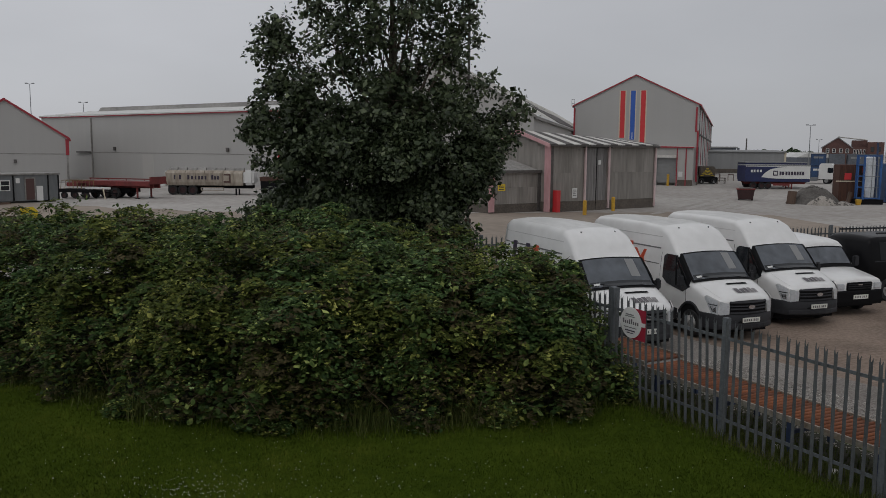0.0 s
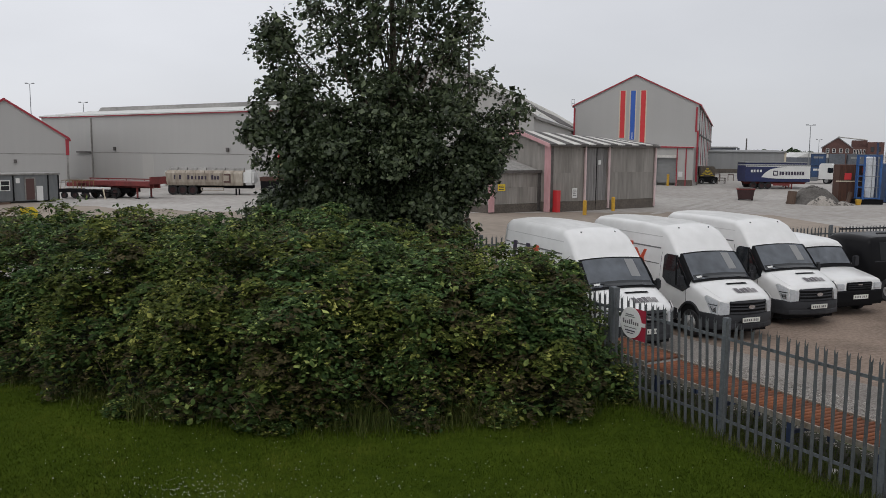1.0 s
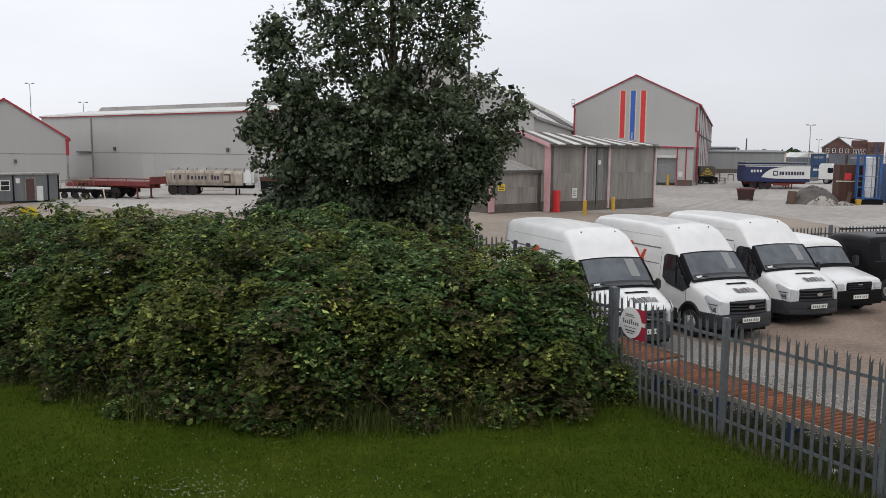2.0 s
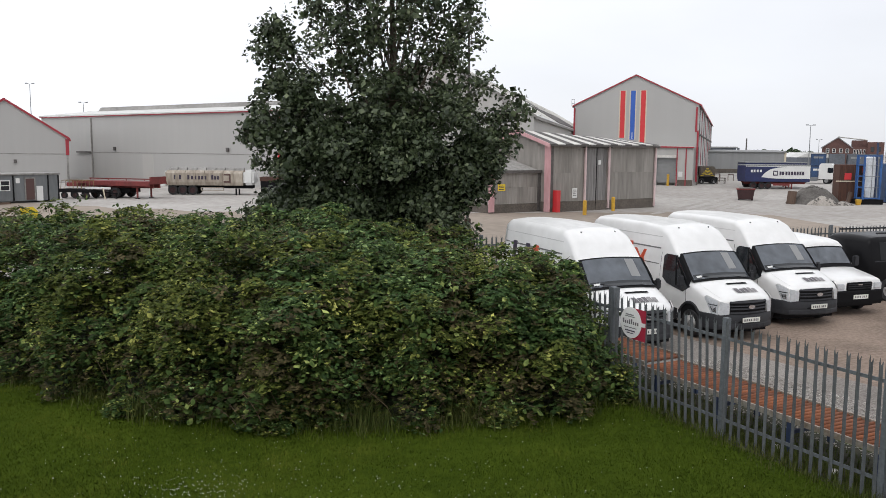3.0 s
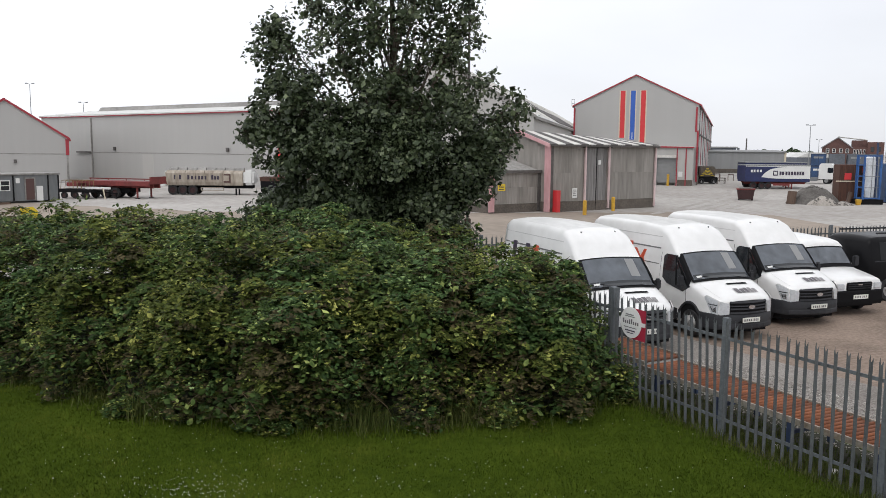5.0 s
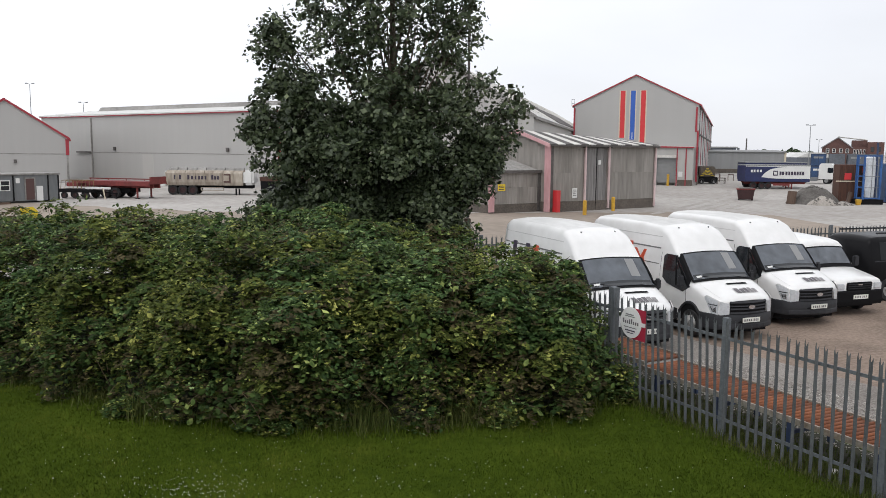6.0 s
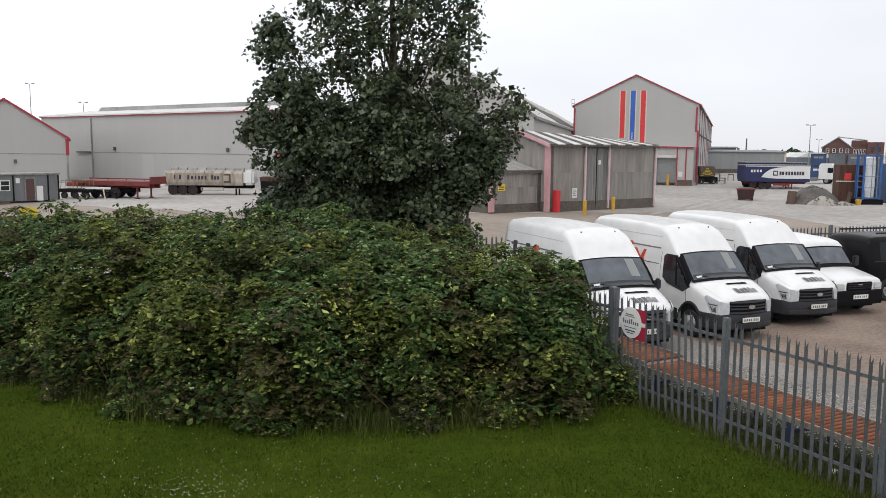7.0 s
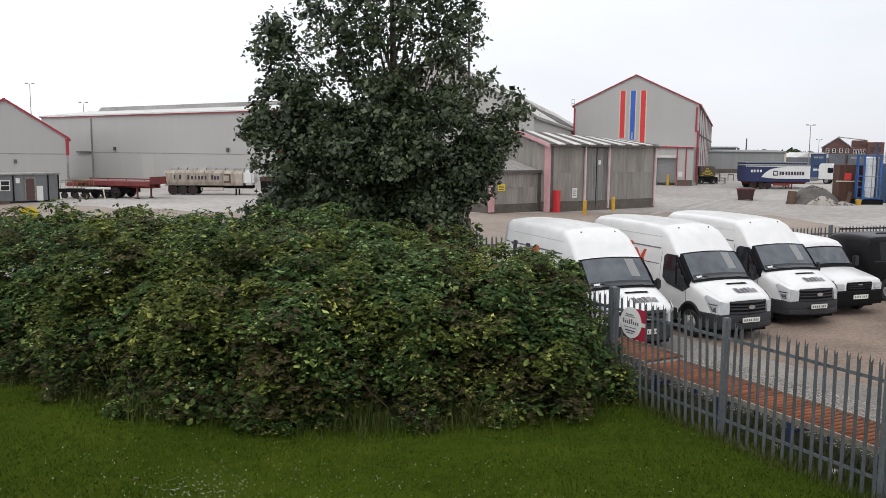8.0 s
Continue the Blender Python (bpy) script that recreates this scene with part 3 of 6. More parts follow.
    v = [bm.verts.new(c) for c in ((-o, -o, Z), (Lx + o, -o, Z), (Lx + o, D, Z), (-o, D, Z), (0.9, 2.0, Z + 0.85), (Lx - 1.1, 2.0, Z + 0.85))]
    for f in ((0, 1, 5, 4), (1, 2, 5), (2, 3, 4, 5), (3, 0, 4), (3, 2, 1, 0)):
        bm.faces.new([v[i] for i in f])
    part("roof", bm, "roof_grey", t, "grey hipped sheet roof")
    part("eave", box(-0.22, Lx + 0.22, -0.26, -0.185, Z - 0.1, Z + 0.1), "roof_dark", t)
    part("corner_post", box(-0.2, 0.3, -0.12, -0.035, 0.1, Z - 0.1), "pink", t, "faded pink corner post")
    part("corner_post", box(Lx - 0.2, Lx + 0.06, -0.12, -0.035, 0.1, Z - 0.1), "roof_dark", t)
    sg = part("hazard_sign", box(0.62, 1.3, -0.1, -0.075, 1.62, 2.1), "sign_yellow", t, "small yellow hazard notice")
    for k in range(3):
        part("text_bar", box(0.7, 1.2, -0.104, -0.101, 1.7 + k * 0.12, 1.75 + k * 0.12), "ink", sg)


def corrugated(w, h):
    """A sheet w wide and h high in the xz plane, with rounded waves."""
    bm = bmesh.new()
    n = 14
    lo, hi = [], []
    for k in range(n + 1):
        y = -0.022 * (0.5 + 0.5 * math.cos(k * math.pi))
        lo.append(bm.verts.new((w * k / n, y, 0)))
        hi.append(bm.verts.new((w * k / n, y, h)))
    for k in range(n):
        bm.faces.new((lo[k], lo[k + 1], hi[k + 1], hi[k]))
    return bm


shed()
for p in ((10.07, 58.3), (13.0, 62.7)):
    b = thing("bollard", "yellow concrete-filled steel bollard before the shed doors", "bollard", pose(p[0], p[1], 0), "shed door bollards")
    part("post", tube([(0, 0, 0), (0, 0, 1.0), (0, 0, 1.06)], [0.14, 0.14, 0.08], 14), "yellow", b)
b = thing("bollard", "yellow steel bollard beside the loading door", "bollard", pose(30.0, 109.9, 0), "shed door bollards")
part("post", tube([(0, 0, 0), (0, 0, 1.5), (0, 0, 1.58)], [0.17, 0.17, 0.1], 14), "yellow", b)


# ---- vans
def curve_at(pts, u):
    for (u0, z0), (u1, z1) in zip(pts, pts[1:]):
        if u0 >= u >= u1:
            t = (u0 - u) / (u0 - u1)
            return z0 + (z1 - z0) * t
    return pts[-1][1]


def pillar(S, stations, sd):
    """The strip from the windscreen's edge round to the door glass."""
    bm = bmesh.new()
    rows = []
    for u, z in stations:
        top = max(q for _, q in S.ring(u))
        w = S.half(u, z)
        rows.append([bm.verts.new(p) for p in ((u + 0.012, sd * w * 0.90, top + 0.004), (u + 0.008, sd * w * 0.965, top - 0.035), (u - 0.02, sd * (w + 0.016), z - 0.02), (u - 0.10, sd * (w + 0.012), z - 0.06))])
    for a, b in zip(rows, rows[1:]):
        for k in range(3):
            bm.faces.new((a[k], a[k + 1], b[k + 1], b[k]))
    return bm


def front_lens(S, sd):
    """The part of a headlamp that wraps round onto the nose."""
    bm = bmesh.new()
    rows = []
    for f, u in ((0.99, 0.01), (0.94, 0.028), (0.84, 0.036), (0.72, 0.044)):
        lo, hi = 0.665 + 0.10 * (0.99 - f), 1.0 - 0.22 * (0.99 - f)
        rows.append([bm.verts.new((u, sd * S.half(0, z) * f, z)) for z in (lo, (lo + hi) / 2, hi)])
    for a, b in zip(rows, rows[1:]):
        for k in range(2):
            bm.faces.new((a[k], a[k + 1], b[k + 1], b[k]))
    return bm


class Shell:
    """A van's skin: its height along the centre line, its width by height, and its rounding."""

    def __init__(self, tops, halves, plan, sill=0.32, radius=0.14):
        self.tops, self.halves, self.plan, self.sill, self.radius = tops, halves, plan, sill, radius

    def half(self, u, z):
        return curve_at([(-a, b) for a, b in self.halves], -z) * curve_at(self.plan, u)

    def ring(self, u):
        top = curve_at(self.tops, u)
        r = min(self.radius, (top - self.sill) * 0.3)
        pts = []
        for k in range(9):
            z = self.sill + (top - r - self.sill) * k / 8
            pts.append((self.half(u, z), z))
        w = self.half(u, top - r)
        for k in range(1, 5):
            a = math.pi / 2 * k / 4
            pts.append((w - r + r * math.cos(a), top - r + r * math.sin(a) * 0.96))
        for k in range(1, 4):
            f = 1 - k / 3
            pts.append(((w - r) * f, top - r * 0.04 + 0.045 * (1 - f * f)))
        return pts + [(-y, z) for y, z in pts[-2::-1]]

    def body(self):
        us = sorted({round(a, 3) for a, _ in self.tops} | {round(-0.02 - k * 0.16, 3) for k in range(int(-self.tops[-1][0] / 0.16))}, reverse=True)
        bm = bmesh.new()
        rings = [[bm.verts.new((u, y, z)) for y, z in self.ring(u)] for u in us]
        for a, b in zip(rings, rings[1:]):
            for k in range(len(a) - 1):
                bm.faces.new((a[k], a[k + 1], b[k + 1], b[k]))
        bm.faces.new(rings[0]), bm.faces.new(rings[-1][::-1])
        for a, b in zip(rings, rings[1:]):
            bm.faces.new((a[0], b[0], b[-1], a[-1]))
        return bm

    def across(self, us, fs, lift):
        """A panel over the top of the skin at the stations us, over the fractions fs of its width."""
        bm = bmesh.new()
        rows = []
        for u in us:
            ring = self.ring(u)
            top = max(z for _, z in ring)
            w = max(y for y, z in ring if z > top - 0.16)
            rows.append([bm.verts.new((u + lift * 0.6, w * f, top - 0.05 * f * f + lift - 0.003)) for f in fs])
        for a, b in zip(rows, rows[1:]):
            for k in range(len(a) - 1):
                bm.faces.new((a[k], a[k + 1], b[k + 1], b[k]))
        return bm

    def flank(self, outline, side, lift, n=1):
        """A panel that lies on a side: outline of (u, z)."""
        bm = bmesh.new()
        c = [sum(p[i] for p in outline) / len(outline) for i in (0, 1)]

        def v(u, z, extra):
            return bm.verts.new((u, side * (self.half(u, z) + extra), z))
        rim = [v(u, z, lift) for u, z in outline]
        back = [v(u, z, -0.02) for u, z in outline]
        mid = v(c[0], c[1], lift)
        for k in range(len(rim)):
            j = (k + 1) % len(rim)
            bm.faces.new((rim[k], rim[j], mid))
            bm.faces.new((rim[k], back[k], back[j], rim[j]))
        return bm


def high_van(label):
    tops = [(0, 0.98), (-0.05, 1.04), (-0.14, 1.09), (-0.5, 1.22), (-0.93, 1.36), (-1.05, 1.42), (-1.52, 1.93), (-1.62, 2.02), (-1.85, 2.28), (-2.1, 2.50), (-2.4, 2.61), (-3.2, 2.66), (-4.6, 2.66), (-5.45, 2.63), (-5.6, 2.55)]
    halves = [(0, 0.94), (0.5, 0.975), (1.15, 0.985), (1.5, 0.95), (2.1, 0.885), (2.7, 0.80)]
    plan = [(0.0, 0.81), (-0.08, 0.87), (-0.25, 0.935), (-0.6, 0.98), (-1.2, 1.0), (-5.2, 1.0), (-5.6, 0.97)]
    S = Shell(tops, halves, plan, radius=0.17)
    v = thing("panel_van", label, "van", group="row of delivery vans")
    body = part("body", S.body(), "van", v, smooth=True)
    body.data.materials.append(M["roof_paint"])
    for q in body.data.polygons:
        if q.center.x < -2.45 and q.normal.z > 0.93:
            q.material_index = 1
    # windscreen with a dark surround, then side glass
    part("screen_surround", S.across([-0.87, -0.95, -1.05, -1.1, -1.3, -1.5, -1.57], [-0.97, -0.9, -0.5, 0, 0.5, 0.9, 0.97], 0.012), "dark", v)
    scr = part("windscreen", S.across([-0.96, -1.05, -1.12, -1.3, -1.48, -1.535], [-0.9, -0.6, -0.3, 0, 0.3, 0.6, 0.9], 0.02), "screen", v, "pale reflecting windscreen", smooth=True)
    # bulkhead and dashboard reflections are flat colour laid over the opaque glass
    part("bulkhead_panel", S.across([-1.17, -1.35, -1.51], [0.36, 0.62], 0.024), "far_grey", scr, "pale bulkhead reflection painted on the glass")
    part("dash_reflection", S.across([-0.965, -1.05, -1.1], [-0.86, -0.4, 0, 0.4, 0.86], 0.0225), "glass", scr, "dark dashboard reflection painted on the glass")
    part("paper", S.across([-1.02, -1.07], [-0.78, -0.62], 0.026), "white", scr)
    for y in (-0.42, 0.28):
        part("wiper", beam((-0.90, y + 0.42, 1.385), (-1.05, y - 0.18, 1.46), 0.028), "dark", v)
    for sd in (-1, 1):
        part("door_glass", S.flank([(-0.96, 1.22), (-1.26, 1.07), (-1.90, 1.19), (-2.10, 1.33), (-2.12, 1.86), (-2.02, 1.93), (-1.62, 1.93), (-1.36, 1.66)], sd, 0.010), "glass", v, "dark tinted cab window")
        part("glass_pillar", S.flank([(-1.50, 1.2), (-1.55, 1.2), (-1.66, 1.92), (-1.61, 1.92)], sd, 0.014), "dark", v)
        part("screen_pillar", pillar(S, [(-0.98, 1.24), (-1.10, 1.36), (-1.25, 1.50), (-1.40, 1.66), (-1.50, 1.79), (-1.54, 1.84)], sd), "dark", v, "black trim between windscreen and door glass")
        for a, b in (((-1.12, 0.5), (-1.12, 1.15)), ((-2.22, 0.45), (-2.22, 1.95)), ((-3.5, 0.5), (-3.5, 1.95))):
            part("door_seam", S.flank([a, (a[0] - 0.018, a[1]), (b[0] - 0.018, b[1]), b], sd, 0.003), "seam", v)
        # side ribs as thin strips, their shadow lines put into the darker colour
        for z, w in ((2.02, 0.035), (1.62, 0.022), (2.32, 0.02), (0.92, 0.03)):
            for k in range(4):
                u0 = -2.3 - k * 0.8
                part("side_rib", S.flank([(u0, z), (u0 - 0.8, z), (u0 - 0.8, z + w), (u0, z + w)], sd, 0.004), "seam" if z != 2.32 else "silver", v)
        part("sill_cladding", S.flank([(-1.45, 0.33), (-4.1, 0.33), (-4.1, 0.62), (-1.45, 0.62)], sd, 0.02), "plastic", v)
        part("wheel_arch", S.flank([(-0.93 + 0.44 * math.cos(a), 0.38 + 0.44 * math.sin(a)) for a in [math.pi * k / 12 for k in range(13)]], sd, 0.006), "dark", v)
        part("wheel_arch", S.flank([(-4.68 + 0.43 * math.cos(a), 0.38 + 0.43 * math.sin(a)) for a in [math.pi * k / 12 for k in range(13)]], sd, 0.006), "dark", v)
        part("arch_lip", arch_lip(S, -0.93, 0.47, sd), "plastic", v)
        for u in (-0.93, -4.68):
            wheel(v, u, sd * 0.885, 0.345, 0.215, sd)
        mir = part("door_mirror", box(-1.26, -1.14, min(sd * 1.02, sd * 1.19), max(sd * 1.02, sd * 1.19), 1.22, 1.50, bev=0.04), "plastic", v)
        part("mirror_arm", beam((-1.25, sd * 0.93, 1.3), (-1.2, sd * 1.08, 1.35), 0.07), "plastic", mir)
        # swept-back headlamps
        bm = S.flank([(0.0, 0.67), (-0.13, 0.70), (-0.33, 1.06), (-0.27, 1.09), (-0.01, 1.0)], sd, 0.016)
        hl = part("headlamp", bm, "lamp", v, "clear swept-back headlamp")
        part("lamp_bezel", S.flank([(0.0, 0.655), (-0.145, 0.685), (-0.355, 1.065), (-0.28, 1.11), (-0.01, 1.01)], sd, 0.009), "silver", hl)
        part("front_lens", front_lens(S, sd), "lamp", hl)
        part("reflector", S.flank([(-0.03, 0.72), (-0.11, 0.74), (-0.18, 0.88), (-0.04, 0.86)], sd, 0.02), "chrome", hl)
        part("lamp_bar", S.flank([(-0.02, 0.885), (-0.2, 0.90), (-0.215, 0.925), (-0.02, 0.91)], sd, 0.021), "plastic", hl)
        # carrier's lettering on the sides, as plain shapes
        for u0, u1, z0, z1 in ((-4.76, -4.98, 1.5, 2.1), (-4.38, -4.6, 1.5, 1.92), (-4.02, -4.24, 1.5, 2.1)):
            part("lettering_shape", S.flank([(u0, z0), (u1, z0), (u1, z1), (u0, z1)], sd, 0.006), "ink", v, "plain dark lettering block")
        for pts_ in ([(-3.52, 1.5), (-3.80, 1.5), (-3.80, 2.1), (-3.52, 2.1)], [(-3.34, 1.5), (-3.12, 1.72), (-3.32, 1.94), (-3.44, 1.94), (-3.26, 1.72), (-3.46, 1.5)], [(-3.0, 1.5), (-2.86, 1.5), (-3.06, 1.72), (-2.88, 1.94), (-3.0, 1.94), (-3.14, 1.72)]):
            part("lettering_shape", S.flank(pts_, sd, 0.006), "orange", v, "plain orange-red lettering block")
    # nose: bumper, grille, badge, plate, bonnet vent and lettering
    part("bumper", nose_band(S, 0.35, 0.69, 0.055, 0.5), "plastic", v, "unpainted dark grey bumper", smooth=True)
    part("bumper_lip", nose_band(S, 0.32, 0.46, 0.075, 0.5), "plastic", v)
    gr = part("grille", nose_band(S, 0.67, 1.0, 0.04, 0.06, 0.68), "dark", v, "dark grille with horizontal bars")
    for z, lim in ((0.69, 0.66), (0.785, 0.66), (0.945, 0.67)):
        part("grille_bar", nose_band(S, z, z + 0.05, 0.066, 0.05, lim), "plastic", gr)
    part("grille_bar", nose_band(S, 0.865, 0.9, 0.062, 0.05, 0.7), "plastic", gr)
    part("air_intake", nose_band(S, 0.46, 0.56, 0.062, 0.03, 0.6), "dark", v)
    oval = tube([(0.02, 0, 0.86), (0.08, 0, 0.86)], 0.05, 16)
    for q in oval.verts:
        q.co.y *= 1.9
    part("badge", oval, "chrome", v, "small oval badge")
    pl = part("number_plate", box(0.088, 0.098, -0.26, 0.26, 0.49, 0.605), "plate", v)
    for k in range(7):
        a = -0.22 + k * 0.06 + (0.03 if k > 3 else 0)
        part("plate_bar", box(0.0985, 0.1, a, a + 0.032, 0.52, 0.575), "seam", pl)
    part("bonnet_vent", S.across([-0.61, -0.685], [-0.18, 0.15, 0.48], 0.012), "dark", v)
    for k, (a, b, d0, d1) in enumerate(((-0.20, -0.07, 0.0, 0.0), (-0.045, 0.08, 0.0, 0.03), (0.105, 0.22, 0.0, 0.0), (0.245, 0.37, 0.0, 0.0), (0.395, 0.53, 0.0, 0.03))):
        part("bonnet_lettering", S.across([-0.21 - d0, -0.42 + d1], [a, (a + b) / 2, b], 0.013), "grey_ink" if k < 3 else "pale_ink", v, "plain lettering block")
    for f in (-0.85, 0.85):
        part("bonnet_seam", S.across([-0.08, -0.2, -0.4, -0.65, -0.9], [f - 0.004, f + 0.004], 0.005), "silver", v)
    for y in (-0.45, 0.5):
        part("roof_marker", box(-2.20, -2.17, y - 0.012, y + 0.012, 2.53, 2.575), "plastic", v)
    part("underbody", box(-5.3, -0.2, -0.86, 0.86, 0.17, 0.34), "dark", v)
    # the whole nose bows in plan
    for ob in v.children_recursive:
        if ob.type == "MESH" and ob.name.split(".")[0] not in ("tyre", "rim"):
            for q in ob.data.vertices:
                q.co.x -= 0.22 * (q.co.y / 0.95) ** 2 * max(0.0, 1 + q.co.x / 1.2)
    return v


def arch_lip(S, u0, r, sd):
    bm = bmesh.new()
    rows = []
    for k in range(13):
        a = math.pi * k / 12
        row = []
        for rr, lift in ((r - 0.035, 0.012), (r - 0.02, 0.03), (r + 0.02, 0.03), (r + 0.035, 0.0)):
            u, z = u0 + rr * math.cos(a), 0.38 + rr * math.sin(a)
            row.append(bm.verts.new((u, sd * (S.half(u, z) + lift), z)))
        rows.append(row)
    for a, b in zip(rows, rows[1:]):
        for k in range(3):
            bm.faces.new((a[k], a[k + 1], b[k + 1], b[k]))
    return bm


def nose_band(S, z0, z1, out, back, limit=1.0):
    """A band round the nose from height z0 to z1, standing out, reaching back along the sides."""
    path = []
    for f in (-1, -0.9, -0.6, -0.3, 0, 0.3, 0.6, 0.9, 1):
        w = S.half(0, (z0 + z1) / 2) * f * limit
        path.append((out - 0.03 * f * f, w * 1.012))
    if limit == 1.0:
        us = [u for u in (-0.1, -0.3, back * -1) if u >= -back]
        left = [(u, S.half(u, (z0 + z1) / 2) + out * 0.5) for u in us]
        path = [(u, -w) for u, w in left[::-1]] + path + left
    bm = bmesh.new()
    rows = []
    for u, y in path:
        rows.append([bm.verts.new(p) for p in ((u - 0.09, y * 0.96, z0), (u - 0.02, y, z0), (u, y, z0 + (z1 - z0) * 0.25), (u - 0.005, y, z1 - 0.03), (u - 0.03, y * 0.995, z1), (u - 0.09, y * 0.96, z1))])
    for a, b in zip(rows, rows[1:]):
        for k in range(6):
            j = (k + 1) % 6
            bm.faces.new((a[k], a[j], b[j], b[k]))
    bm.faces.new(rows[0]), bm.faces.new(rows[-1][::-1])
    return bm


def low_van():
    tops = [(0, 0.97), (-0.06, 1.03), (-0.6, 1.13), (-1.0, 1.2), (-1.08, 1.26), (-1.44, 1.76), (-1.47, 1.84), (-1.58, 1.93), (-1.9, 1.99), (-3.0, 2.03), (-4.7, 2.02), (-4.85, 1.95)]
    halves = [(0, 0.86), (0.6, 0.90), (1.2, 0.89), (1.9, 0.76), (2.3, 0.72)]
    plan = [(0.0, 0.90), (-0.12, 0.95), (-0.5, 0.985), (-1.2, 1.0), (-4.6, 1.0), (-4.85, 0.97)]
    S = Shell(tops, halves, plan, radius=0.13)
    v = thing("panel_van", "older white low-roof van with a black bumper and grille", "van", group="row of delivery vans")
    part("body", S.body(), "van", v, smooth=True)
    part("screen_surround", S.across([-1.0, -1.08, -1.12, -1.3, -1.40, -1.44], [-0.92, -0.85, -0.5, 0, 0.5, 0.85, 0.92], 0.012), "dark", v)
    part("windscreen", S.across([-1.1, -1.18, -1.3, -1.41], [-0.86, -0.5, 0, 0.5, 0.86], 0.02), "screen", v, "pale reflecting windscreen", smooth=True)
    part("wiper", beam((-1.05, 0.5, 1.26), (-1.12, -0.1, 1.35), 0.025), "dark", v)
    for sd in (-1, 1):
        part("door_glass", S.flank([(-1.2, 1.2), (-1.95, 1.2), (-1.95, 1.82), (-1.6, 1.82)], sd, 0.01), "glass", v, "dark cab window")
        part("gutter_strip", S.flank([(-1.6, 1.80), (-4.7, 1.84), (-4.7, 1.87), (-1.6, 1.83)], sd, 0.012), "silver", v)
        part("door_seam", S.flank([(-2.05, 0.5), (-2.07, 0.5), (-2.07, 1.9), (-2.05, 1.9)], sd, 0.003), "seam", v)
        part("wheel_arch", S.flank([(-0.85 + 0.40 * math.cos(a), 0.36 + 0.40 * math.sin(a)) for a in [math.pi * k / 12 for k in range(13)]], sd, 0.006), "dark", v)
        for u in (-0.85, -3.9):
            wheel(v, u, sd * 0.81, 0.33, 0.2, sd)
        part("door_mirror", box(-1.3, -1.18, min(sd * 1.0, sd * 1.2), max(sd * 1.0, sd * 1.2), 1.2, 1.5, bev=0.03), "plastic", v)
        part("headlamp", box(-0.08, 0.035, min(sd * 0.52, sd * 0.80), max(sd * 0.52, sd * 0.80), 0.76, 0.92, bev=0.02), "lamp", v, "oblong headlamp")
        part("indicator", box(-0.10, 0.02, min(sd * 0.81, sd * 0.87), max(sd * 0.81, sd * 0.87), 0.76, 0.92, bev=0.01), "plastic", v)
    g_ = part("grille", box(-0.05, 0.045, -0.44, 0.44, 0.72, 0.95, bev=0.02), "dark", v, "black grille")
    for z in (0.77, 0.83, 0.89):
        part("grille_bar", box(0.046, 0.054, -0.42, 0.42, z, z + 0.018), "plastic", g_)
    part("badge", box(0.055, 0.062, -0.08, 0.08, 0.87, 0.9), "chrome", v)
    part("bumper", nose_band(S, 0.32, 0.72, 0.08, 0.5), "dark", v, "black plastic bumper")
    pl = part("number_plate", box(0.092, 0.102, -0.26, 0.26, 0.49, 0.61), "plate", v)
    for k in range(7):
        a = -0.22 + k * 0.06 + (0.03 if k > 3 else 0)
        part("plate_bar", box(0.1025, 0.104, a, a + 0.032, 0.525, 0.58), "seam", pl)
    part("underbody", box(-4.6, -0.2, -0.75, 0.75, 0.22, 0.36), "dark", v)
    return v


